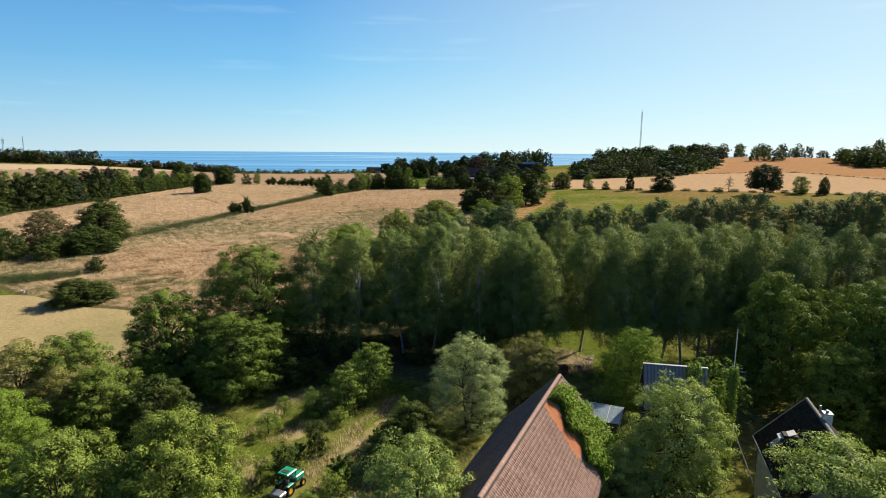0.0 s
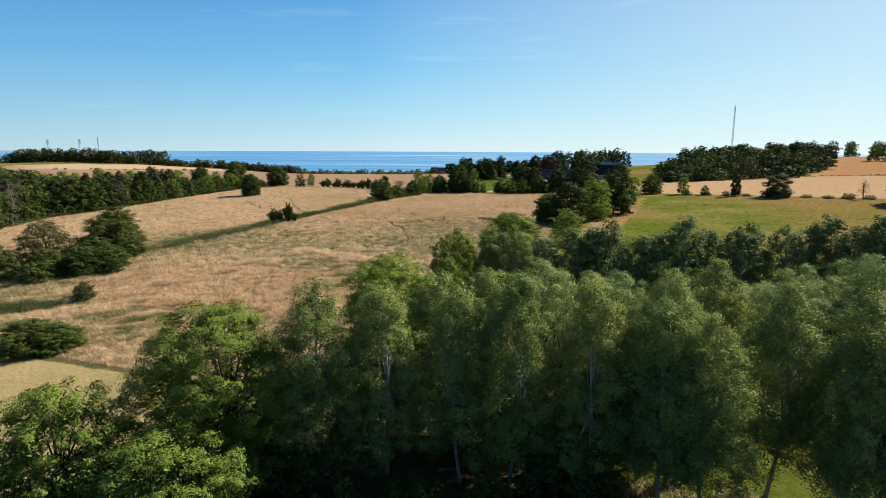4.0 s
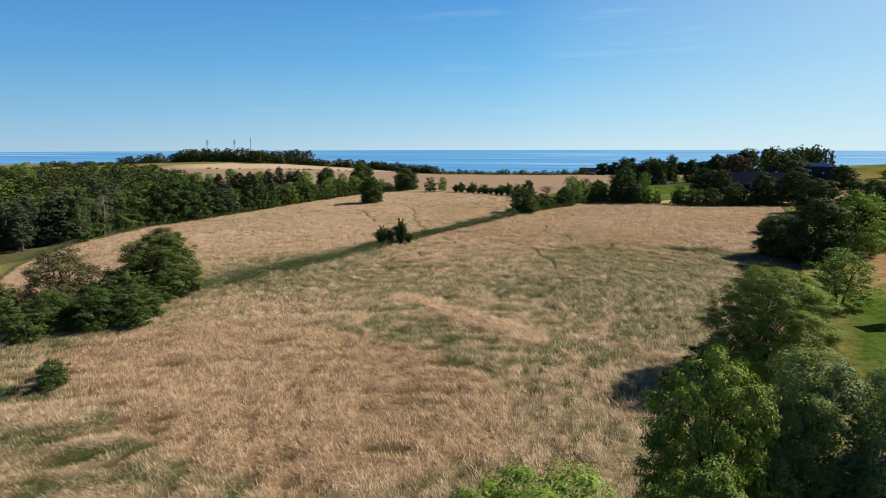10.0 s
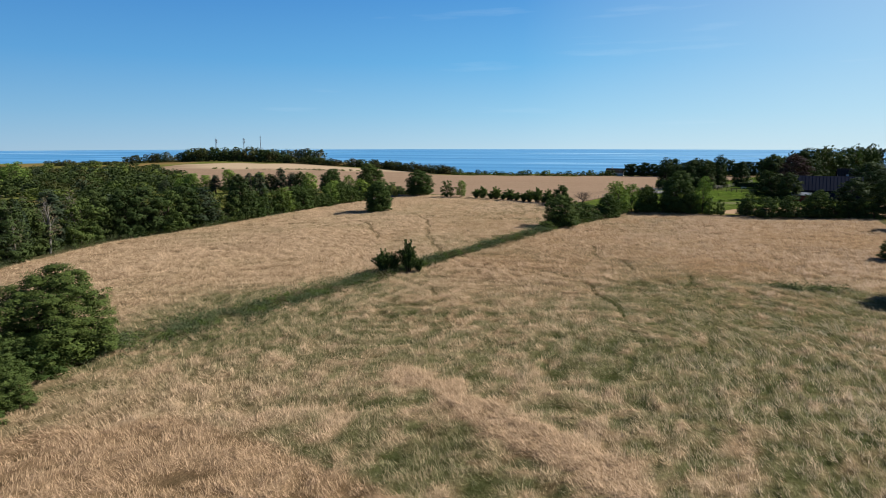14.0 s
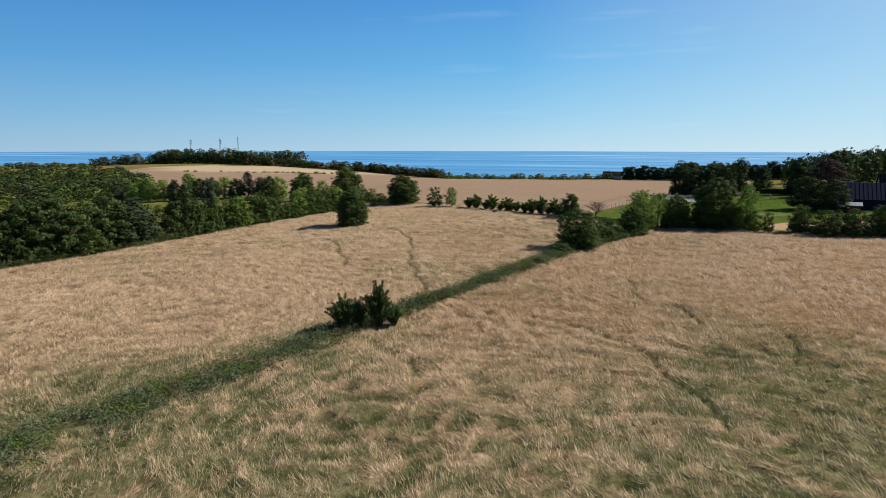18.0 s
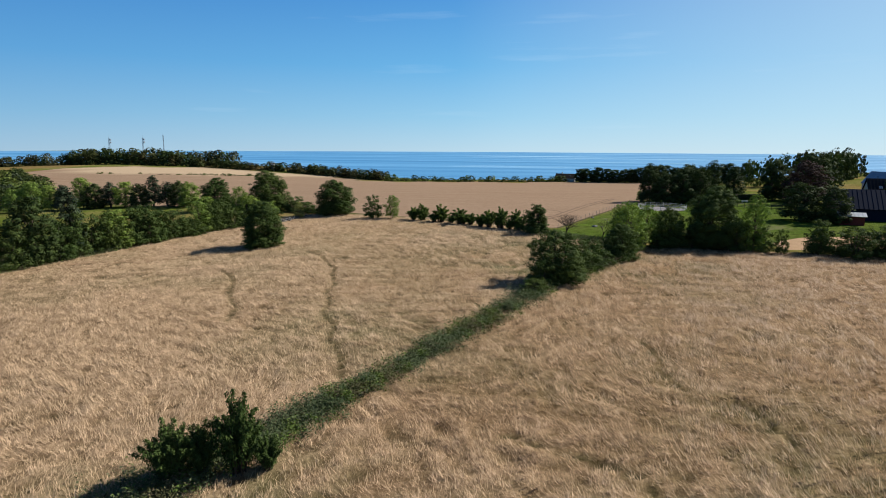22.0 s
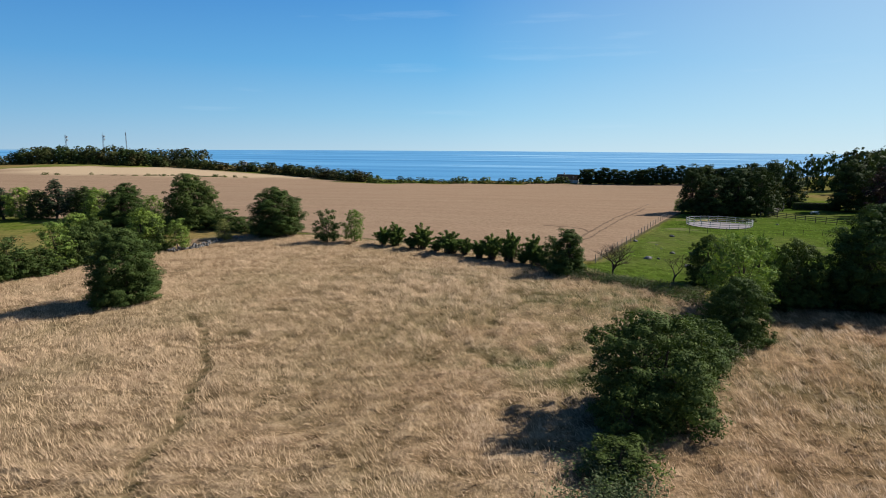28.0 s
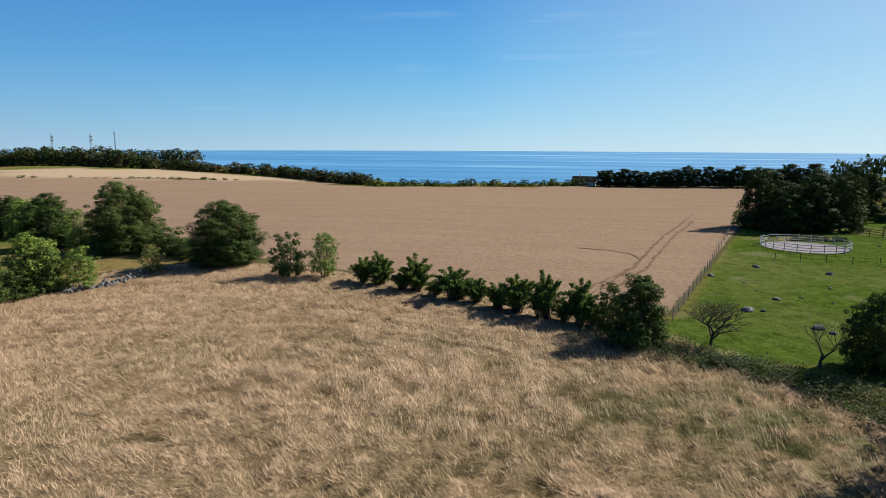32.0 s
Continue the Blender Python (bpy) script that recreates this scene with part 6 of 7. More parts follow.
def orchard_weeds():
    """Knee-high weeds and uncut grass between the orchard lanes."""
    n = 20000
    x, y = rng.uniform(-34, 4, n), rng.uniform(30, 62, n)
    lane = np.abs(((0.907 * (x + 20.8) - 0.42 * (y - 42.9)) / 5.5 + 0.5) % 1.0 - 0.5) * 5.5
    keep = (inside(x, y, ORCHARD) > 0.5) & (lane > 0.45) & (hash_noise(x, y, 1.6, 81) > 0.40)
    x, y = x[keep], y[keep]
    n, per = len(x), 7
    top = rng.uniform(0.1, 0.75, n) * (0.4 + hash_noise(x, y, 2.2, 82))
    p = np.repeat(np.stack([x, y, land(x, y) + top], -1), per, axis=0) + rng.normal(size=(n * per, 3)) * np.array([0.20, 0.20, 0.16])
    p[:, 2] = np.maximum(p[:, 2], land(p[:, 0], p[:, 1]) + 0.04)
    v, f = leaf_arrays(p, rng.normal(scale=0.7, size=(n * per, 3)) + np.array([0, 0, 0.6]), 0.06 * rng.uniform(0.5, 1.5, n * per), False, 0.3)
    tagged(new("orchard_weeds", quick_mesh("orchard_weeds", v, f, [LEAF["weed"], LEAF["fern"]])), "yellow-green weeds and long grass between orchard rows", "herbs", kind="stuff")
    me = bpy.data.meshes["orchard_weeds"]
    me.polygons.foreach_set("material_index", (np.repeat(hash_noise(x, y, 1.6, 83), per) > 0.70).astype(np.int32))


orchard_weeds()


def ribbon(name, pts, width, mat, label, lift=0.03, cat="path", wobble=0.0):
    """A worn line, draped on the ground."""
    fine = []
    for (ax, ay), (bx, by) in zip(pts[:-1], pts[1:]):
        k = max(2, int(math.hypot(bx - ax, by - ay) / 1.2))
        fine += [(ax + (bx - ax) * i / k, ay + (by - ay) * i / k) for i in range(k)]
    fine.append(pts[-1])
    g = random.Random(len(fine))
    fine = [(x + g.uniform(-1, 1) * wobble, y + g.uniform(-1, 1) * wobble) for x, y in fine]
    verts, faces = [], []
    for i, (x, y) in enumerate(fine):
        (ax, ay), (bx, by) = fine[max(i - 1, 0)], fine[min(i + 1, len(fine) - 1)]
        d = math.hypot(bx - ax, by - ay) or 1
        w = width * g.choice((0.25, 0.6, 0.8, 1.0, 1.2)) / 2
        ox, oy = -(by - ay) / d * w, (bx - ax) / d * w
        for s in (-1, 1):
            verts.append((x + s * ox, y + s * oy, ground_at(x + s * ox, y + s * oy) + lift + 0.12))
        if i:
            faces.append((2 * i - 2, 2 * i - 1, 2 * i + 1, 2 * i))
    ob = new(name, quick_mesh(name, verts, faces, [mat]))
    return tagged(ob, label, cat, kind="structure")



# ---- built things ----
def part(name, data, material, parent, label=""):
    """Links a bmesh or a mesh as one mesh object under a thing or a part."""
    if isinstance(data, bmesh.types.BMesh):
        me = bpy.data.meshes.new(name)
        data.to_mesh(me)
        data.free()
    else:
        me = data
    if material is not None and not me.materials:
        me.materials.append(material)
    ob = new(name, me)
    ob.parent = parent
    if label:
        ob["label"] = label
    return ob


def thing(name, x, y, label, cat, turn=0.0, z=None, group=""):
    ob = new(name)
    ob.matrix_world = pose(x, y, ground_at(x, y) if z is None else z, 0, 0, turn)
    return tagged(ob, label, cat, group)


def box(cx, cy, cz, sx, sy, sz, rz=0.0, bevel=0.0, rx=0.0, ry=0.0):
    """A box as a bmesh, by centre and size, with softened edges."""
    bm = bmesh.new()
    bmesh.ops.create_cube(bm, size=1)
    bmesh.ops.scale(bm, vec=(sx, sy, sz), verts=bm.verts)
    if bevel:
        bmesh.ops.bevel(bm, geom=bm.edges[:], offset=bevel, segments=1, affect="EDGES")
    bmesh.ops.transform(bm, matrix=pose(cx, cy, cz, rx, ry, rz), verts=bm.verts)
    return bm


def rod(a, b, r, n=8, r2=None):
    verts, faces = [], []
    tube(verts, faces, [a, b], [r, r if r2 is None else r2], n)
    faces4 = list(faces)
    bm = bmesh.new()
    vs = [bm.verts.new(v) for v in verts]
    for f in faces4:
        bm.faces.new([vs[i] for i in f])
    bm.faces.new(vs[:n][::-1])
    bm.faces.new(vs[n:])
    return bm


def quad_slab(p, thick):
    """A slab under four corners, given top side up."""
    p = [Vector(v) for v in p]
    n = (p[1] - p[0]).cross(p[3] - p[0]).normalized()
    if n.z < 0:
        n = -n
    bm = bmesh.new()
    top = [bm.verts.new(v) for v in p]
    bot = [bm.verts.new(v - n * thick) for v in p]
    bm.faces.new(top)
    bm.faces.new(bot[::-1])
    for i in range(4):
        bm.faces.new((top[i], bot[i], bot[(i + 1) % 4], top[(i + 1) % 4]))
    bmesh.ops.recalc_face_normals(bm, faces=bm.faces)
    return bm


def gable_wall(width, depth, low, high, wall=0.25):
    """Four walls with two gables; the ridge runs along y."""
    w, d = width / 2, depth / 2
    bm = bmesh.new()
    for s in (-1, 1):
        pts = [(-w, s * d, 0), (w, s * d, 0), (w, s * d, low), (0, s * d, high), (-w, s * d, low)]
        a = [bm.verts.new(p) for p in pts]
        b = [bm.verts.new((px, py - s * wall, pz)) for px, py, pz in pts]
        bm.faces.new(a)
        bm.faces.new(b[::-1])
        for i in range(5):
            bm.faces.new((a[i], b[i], b[(i + 1) % 5], a[(i + 1) % 5]))
    for s in (-1, 1):
        x0, x1 = s * w, s * (w - wall)
        pts = [(x0, -d + wall, 0), (x0, d - wall, 0), (x0, d - wall, low), (x0, -d + wall, low)]
        a = [bm.verts.new(p) for p in pts]
        b = [bm.verts.new((x1, py, pz)) for _, py, pz in pts]
        bm.faces.new(a)
        bm.faces.new(b[::-1])
        for i in range(4):
            bm.faces.new((a[i], b[i], b[(i + 1) % 4], a[(i + 1) % 4]))
    bmesh.ops.recalc_face_normals(bm, faces=bm.faces)
    return bm


def tile_piece(name, w, l, mat):
    """One curved roof tile, lying along +y (up the slope), 12 faces."""
    bm = bmesh.new()
    prof = [(-0.5, 0.0), (-0.32, 0.022), (-0.1, 0.026), (0.12, 0.0), (0.35, -0.012), (0.5, 0.0)]
    rows = []
    for y, lift in ((0.0, 0.035), (l, 0.0)):
        rows.append([bm.verts.new((px * w, y, pz + lift)) for px, pz in prof])
    front = [bm.verts.new((px * w, 0.0, pz)) for px, pz in prof]
    for i in range(5):
        bm.faces.new((rows[0][i], rows[0][i + 1], rows[1][i + 1], rows[1][i]))
        bm.faces.new((front[i], front[i + 1], rows[0][i + 1], rows[0][i]))
    me = bpy.data.meshes.new(name)
    bm.to_mesh(me)
    bm.free()
    me.materials.append(mat)
    return me


def tiled_slope(parent, m, width, length, tile_w, course, mat, singles=0, single_from=(0, 0), fresh=None, fresh_mat=None):
    """A roof slope: a board under courses of tiles. m puts x along the eave, y up the slope, z out. Some tiles are parts, the rest one joined part."""
    me = tile_piece("tile", tile_w * 1.04, course * 1.15, mat)
    me_new = tile_piece("new_tile", tile_w * 1.04, course * 1.15, fresh_mat) if fresh_mat else None
    base = np.array([v.co for v in me.vertices])
    faces = [tuple(p.vertices) for p in me.polygons]
    vs, fs, n, made = [], [], 0, 0
    nx, ny = int(width / tile_w), int(length / course)
    g = random.Random(nx * ny)
    for j in range(ny):
        for i in range(nx):
            off = Vector(((i + 0.5) * tile_w + g.uniform(-0.008, 0.008), j * course + g.uniform(-0.01, 0.01), 0.04 + g.uniform(0, 0.012)))
            new_here = fresh and fresh(i / nx, j / ny)
            if new_here or (made < singles and i >= single_from[0] and j >= single_from[1]):
                ob = new("tile", me_new if new_here else me)
                ob.parent = parent
                ob.matrix_local = m @ Matrix.Translation(off)
                made += 1
                continue
            vs.append(base + np.array(off))
            fs += [tuple(k + n for k in f) for f in faces]
            n += len(base)
    if vs:
        joined = quick_mesh("tile_course", np.concatenate(vs), np.array(fs), [mat])
        joined.transform(m)
        tagged(part("tile_course", joined, mat, parent), kind="stuff")


def ridge_caps(parent, p0, p1, mat, step=0.33, r=0.13):
    """Half-round cap tiles along a ridge."""
    p0, p1 = Vector(p0), Vector(p1)
    n = int((p1 - p0).length / step)
    d = (p1 - p0).normalized()
    verts, faces = [], []
    for k in range(2):
        for i in range(7):
            a = math.pi * i / 6
            rr = r * (1.12 if k == 0 else 1.0)
            verts.append((rr * math.cos(a), k * step * 1.1, rr * math.sin(a)))
    for i in range(6):
        faces.append((i, i + 1, i + 8, i + 7))
    me = quick_mesh("ridge_cap", verts, faces, [mat], True)
    ang = math.degrees(math.atan2(d.y, d.x)) - 90
    for i in range(n):
        ob = new("ridge_tile", me)
        ob.parent = parent
        q = p0 + d * (i * step)
        ob.matrix_local = pose(q.x, q.y, q.z, 0, 0, ang)


def leaf_mat_patch(parent, name, m, outline, depth, count, size, key, label):
    """Climbing leaves over a surface: outline(u) gives the span of the patch; m maps patch metres to the thing."""
    u = rng.uniform(0, 1, count)
    lo, hi, length = outline
    x = lo(u) + (hi(u) - lo(u)) * rng.uniform(0, 1, count)
    p = np.stack([x, u * length, np.abs(rng.normal(scale=depth, size=count)) + 0.05], -1)
    nrm = rng.normal(scale=0.5, size=(count, 3)) + np.array([0, 0, 1.0])
    v, f = leaf_arrays(p, nrm, size * rng.uniform(0.6, 1.4, count), True)
    me = quick_mesh(name, v, f, [LEAF[key]])
    me.transform(m)
    return part(name, me, None, parent, label)


def slope_frame(eave_a, eave_b, ridge_a):
    """x along the eave, y up the slope, z outward."""
    a, b, r = Vector(eave_a), Vector(eave_b), Vector(ridge_a)
    x = (b - a).normalized()
    up = (r - a)
    y = (up - x * up.dot(x)).normalized()
    z = x.cross(y)
    m = Matrix((x, y, z)).transposed().to_4x4()
    return Matrix.Translation(a) @ m


def farm_barn():
    """The long red-tiled barn; its ridge runs towards the start of the flight."""
    turn = -24.0
    cx, cy = 8.8 - 0.407 * 8.5, 41.0 - 0.914 * 8.5
    g = ground_at(cx, cy)
    ob = thing("barn", cx, cy, "old barn with weathered red clay tiles and vine over the roof", "barn", turn, g)
    ridge, eave, half, L = 3.6 - g, -0.7 - g, 4.15, 17.0
    part("wall", gable_wall(7.7, L - 0.4, eave + 0.15, ridge - 0.25), PLASTER, ob)
    for s, nm in ((1, "roof_east"), (-1, "roof_west")):
        e0, e1 = (s * half, -L / 2 * s, eave), (s * half, L / 2 * s, eave)
        r0, r1 = (0, -L / 2 * s, ridge), (0, L / 2 * s, ridge)
        board = part("roof", quad_slab([e0, e1, r1, r0], 0.12), DARK_WOOD, ob)
        m = slope_frame(e0, e1, r0)
        slant = math.hypot(half, ridge - eave)
        fresh = (lambda a, b: s == 1 and 0.635 < a - 0.09 * (b - 0.5) < 0.72 and b > 0.34) if s == 1 else None
        tiled_slope(board, m, L, slant, 0.20, 0.26, RED_TILE, 220 if s == 1 else 0, (38, 2), fresh, NEW_TILE if s == 1 else None)
        if s == 1:
            leaf_mat_patch(ob, "vine", m @ Matrix.Translation((0, 0, 0)), (lambda u: L - 6.0 + 2.2 * u + 0.5 * np.sin(u * 17), lambda u: L - 0.4 - 1.3 * u + 0.4 * np.sin(u * 23 + 1), slant * 0.97), 0.34, 21000, 0.10, "maple", "bright green vine climbing over the roof")
        for k in (-1, 1):
            y = k * L / 2
            part("verge_board", quad_slab([(s * half, y - 0.06, eave + 0.14), (s * half, y + 0.06, eave + 0.14), (0, y + 0.06, ridge + 0.14), (0, y - 0.06, ridge + 0.14)], 0.2), GREY_WOOD, ob)
    ridge_caps(ob, (0, -L / 2, ridge + 0.03), (0, L / 2, ridge + 0.03), RED_TILE)


farm_barn()


def farm_house():
    """The small black-tiled house with a white chimney and a dormer."""
    turn = -17.0
    L, half = 9.0, 3.0
    cx, cy = 25.4 - 0.292 * L / 2, 38.4 - 0.956 * L / 2
    g = ground_at(cx, cy)
    ob = thing("cottage", cx, cy, "cottage with black tiled roof, white chimney and dormer", "house", turn, g)
    ridge, eave = 3.0 - g, -0.2 - g
    part("wall", gable_wall(half * 2 - 0.6, L - 0.4, eave + 0.1, ridge - 0.25), PLASTER, ob)
    for s in (1, -1):
        e0, e1 = (s * half, -L / 2 * s, eave), (s * half, L / 2 * s, eave)
        r0, r1 = (0, -L / 2 * s, ridge), (0, L / 2 * s, ridge)
        board = part("roof", quad_slab([e0, e1, r1, r0], 0.12), DARK_WOOD, ob)
        tiled_slope(board, slope_frame(e0, e1, r0), L, math.hypot(half, ridge - eave), 0.24, 0.30, DARK_TILE, 60, (18, 3))
        part("gutter", rod((s * (half + 0.06), -L / 2, eave), (s * (half + 0.06), L / 2, eave), 0.06), GREY_METAL, ob)
        part("verge_board", quad_slab([(s * half, L / 2 - 0.05, eave + 0.14), (s * half, L / 2 + 0.07, eave + 0.14), (0, L / 2 + 0.07, ridge + 0.14), (0, L / 2 - 0.05, ridge + 0.14)], 0.16), GREY_WOOD, ob)
    ridge_caps(ob, (0, -L / 2, ridge + 0.03), (0, L / 2, ridge + 0.03), GREY_WOOD)
    ch = part("chimney", box(0.25, 1.1, ridge - 0.05, 0.5, 0.5, 1.1, 0, 0.03), WHITE_PAINT, ob, "white rendered chimney")
    part("chimney_cap", box(0.25, 1.1, ridge + 0.54, 0.58, 0.58, 0.08, 0, 0.02), GREY_METAL, ch)
    part("flue_pot", rod((0.25, 1.1, ridge + 0.55), (0.25, 1.1, ridge + 0.75), 0.09, 10), GREY_METAL, ch)
    part("vent_pipe", rod((0.4, 2.9, ridge - 0.3), (0.4, 2.9, ridge + 0.3), 0.07, 10), GREY_METAL, ob)
    d = part("dormer", box(-1.75, 0.9, ridge - 1.55, 0.9, 0.75, 0.9, 0, 0.03), DARK_WOOD, ob, "metal-clad dormer with pale top")
    part("dormer_top", box(-1.95, 0.9, ridge - 1.15, 1.05, 0.72, 0.06, 0, 0.01, ry=-24), PLASTER, d)
    part("dormer_pane", box(-2.22, 0.9, ridge - 1.6, 0.04, 0.56, 0.5), GLASS, d)
    part("skylight", box(-2.3, 1.9, ridge - 2.28, 0.7, 0.6, 0.08, 0, 0.01, ry=-46), GLASS, ob)


farm_house()


def tall_shed():
    """The blue-grey sheeted roof between the trees, with ivy at its end."""
    ob = thing("shed", 18.3, 43.6, "shed with steep blue-grey ribbed sheet roof, ivy at one end", "shed", -12.0, ground_at(18.3, 43.6))
    g = ground_at(18.3, 43.6)
    top, low, W, run = 3.35 - g, 0.4 - g, 4.7, 1.9
    part("wall", box(0, 0.9, (low + 0.6) / 2, W - 0.3, 1.9, low + 0.6, 0, 0.03), DARK_WOOD, ob)
    for s in (-1, 1):
        board = part("roof", quad_slab([(-W / 2, s * run, low), (W / 2, s * run, low), (W / 2, 0, top), (-W / 2, 0, top)], 0.06), DARK_WOOD, ob)
        m = slope_frame((-W / 2, s * run, low) if s < 0 else (W / 2, s * run, low), (W / 2, s * run, low) if s < 0 else (-W / 2, s * run, low), (0, 0, top))
        slant = math.hypot(run, top - low)
        rib = box(0, slant / 2, 0.05, 0.14, slant, 0.05, 0, 0.015)
        me = bpy.data.meshes.new("rib")
        rib.to_mesh(me)
        rib.free()
        me.materials.append(BLUE_SHEET)
        for i in range(int(W / 0.26)):
            ob_r = new("sheet_rib", me)
            ob_r.parent = board
            ob_r.matrix_local = m @ Matrix.Translation((0.13 + i * 0.26, 0, 0.02 + 0.01 * (i % 2)))
        sheet = box(W / 2, slant / 2, 0.02, W, slant, 0.03)
        sheet.transform(m)
        part("sheet", sheet, BLUE_SHEET, board)
    part("ridge_flashing", box(0, 0, top + 0.06, W + 0.1, 0.3, 0.06, 0, 0.015), GREY_METAL, ob)


tall_shed()


def ivy_post(x, y, h, r, name, label):
    ob = thing(name, x, y, label, "plant")
    n = 2600
    z = rng.uniform(0, h, n)
    a = rng.uniform(0, 2 * math.pi, n)
    w = r * (0.75 + 0.35 * np.sin(z * 2.3) ** 2)
    p = np.stack([np.cos(a) * w, np.sin(a) * w, z], -1) + rng.normal(scale=0.08, size=(n, 3))
    nrm = np.stack([np.cos(a), np.sin(a), np.full(n, 0.4)], -1) + rng.normal(scale=0.4, size=(n, 3))
    v, f = leaf_arrays(p, nrm, 0.12 * rng.uniform(0.6, 1.3, n), True)
    part("stem", rod((0, 0, -0.2), (0, 0, h * 0.95), r * 0.55, 8, r * 0.3), BARK, ob)
    part("ivy_leaves", quick_mesh("ivy_leaves", v, f, [LEAF["ash"]]), None, ob)
    return ob


ivy_post(20.9, 42.3, 7.2, 0.75, "ivy_column", "dark ivy-grown post beside the shed")
ivy_post(21.7, 41.3, 8.6, 0.28, "ivy_pole", "slim antenna pole wrapped in ivy")
ivy_post(19.5, 42.9, 8.4, 0.55, "ivy_chimney", "round ivy clump over the shed ridge")
aerial = thing("antenna", 21.7, 41.3, "thin white radio antenna on an ivy-grown pole", "antenna")
part("mast_tube", rod((0, 0, 7.5), (0, 0, 11.6), 0.035, 6), WHITE_PAINT, aerial)
for k, (zz, ll) in enumerate(((8.3, 1.3), (7.9, 1.0), (8.7, 0.6))):
    part("boom", rod((-ll / 2, 0.1 * k, zz), (ll * 0.7, -0.2 * k, zz), 0.02, 5), GREY_METAL, aerial)
part("stay", rod((0.1, 0, 4.4), (1.6, -1.2, 0.1), 0.05, 6), GREY_METAL, aerial)


def glass_house():
    ob = thing("greenhouse", 13.0, 44.4, "small greenhouse with glass roof behind the barn", "greenhouse", -24)
    h = 3.9
    for i in range(4):
        x = -1.6 + i * 1.06
        part("rafter", rod((x, -1.1, h - 0.5), (x, 1.1, h), 0.03, 5), GREY_METAL, ob)
        part("post", rod((x, -1.1, 0), (x, -1.1, h - 0.5), 0.03, 5), GREY_METAL, ob)
        if i < 3:
            part("pane", quad_slab([(x + 0.04, -1.1, h - 0.46), (x + 1.02, -1.1, h - 0.46), (x + 1.02, 1.1, h + 0.04), (x + 0.04, 1.1, h + 0.04)], 0.01), GLASS, ob)
    part("back_wall", box(0, 1.2, h / 2, 3.3, 0.12, h, 0, 0.01), DARK_WOOD, ob)


glass_house()


def wheel(parent, x, y, r, w):
    bm = bmesh.new()
    prof = [(r * 0.60, -w / 2), (r * 0.94, -w / 2), (r, -w * 0.3), (r, w * 0.3), (r * 0.94, w / 2), (r * 0.60, w / 2)]
    n = 20
    vs = [[bm.verts.new((x + q, y + p * math.cos(2 * math.pi * i / n), r + p * math.sin(2 * math.pi * i / n))) for p, q in prof] for i in range(n)]
    for i in range(n):
        for k in range(6):
            bm.faces.new((vs[i][k], vs[i][(k + 1) % 6], vs[(i + 1) % n][(k + 1) % 6], vs[(i + 1) % n][k]))
    bmesh.ops.recalc_face_normals(bm, faces=bm.faces)
    ob = part("wheel", bm, RUBBER, parent)
    part("rim", rod((x - w * 0.3, y, r), (x + w * 0.3, y, r), r * 0.6, 16), YELLOW_PAINT, ob)


def tractor(x, y, turn):
    ob = thing("tractor", x, y, "small green garden tractor with cab in the orchard", "tractor", turn)
    ob.scale = (0.78, 0.78, 0.78)
    part("hood", box(0, 1.05, 0.95, 0.75, 1.35, 0.55, 0, 0.09), GREEN_PAINT, ob)
    part("chassis", box(0, 0.3, 0.62, 0.6, 2.6, 0.28, 0, 0.03), DARK_WOOD, ob)
    part("cab_roof", box(0, -0.35, 2.15, 1.25, 1.4, 0.16, 0, 0.07), GREEN_PAINT, ob, "glossy green cab roof")
    part("roof_hatch", box(0, -0.55, 2.25, 0.75, 0.45, 0.04, 0, 0.01), DARK_WOOD, ob)
    for sx in (-0.56, 0.56):
        for sy in (-0.95, 0.28):
            part("cab_post", rod((sx, sy, 0.85), (sx * 0.95, sy * 0.95, 2.1), 0.035, 6), DARK_WOOD, ob)
        part("mudguard", box(sx * 0.98, -0.7, 1.08, 0.34, 0.9, 0.08, 0, 0.03), GREEN_PAINT, ob)
    part("windscreen", box(0, 0.27, 1.55, 1.0, 0.02, 0.95), GLASS, ob)
    part("seat", box(0, -0.5, 1.15, 0.5, 0.5, 0.5, 0, 0.08), DARK_WOOD, ob)
    for sx in (-0.6, 0.6):
        wheel(ob, sx, -0.7, 0.55, 0.32)
        wheel(ob, sx * 0.92, 1.25, 0.36, 0.22)
    part("mower_body", box(0.15, -1.85, 0.72, 1.25, 1.0, 0.35, 0, 0.08), GREY_METAL, ob, "pale grey spreader behind the tractor")
    part("mower_guard", box(-0.55, -1.55, 0.5, 0.4, 0.5, 0.4, 0, 0.05), YELLOW_PAINT, ob, "yellow guard")


tractor(-11.0, 40.0, -25)


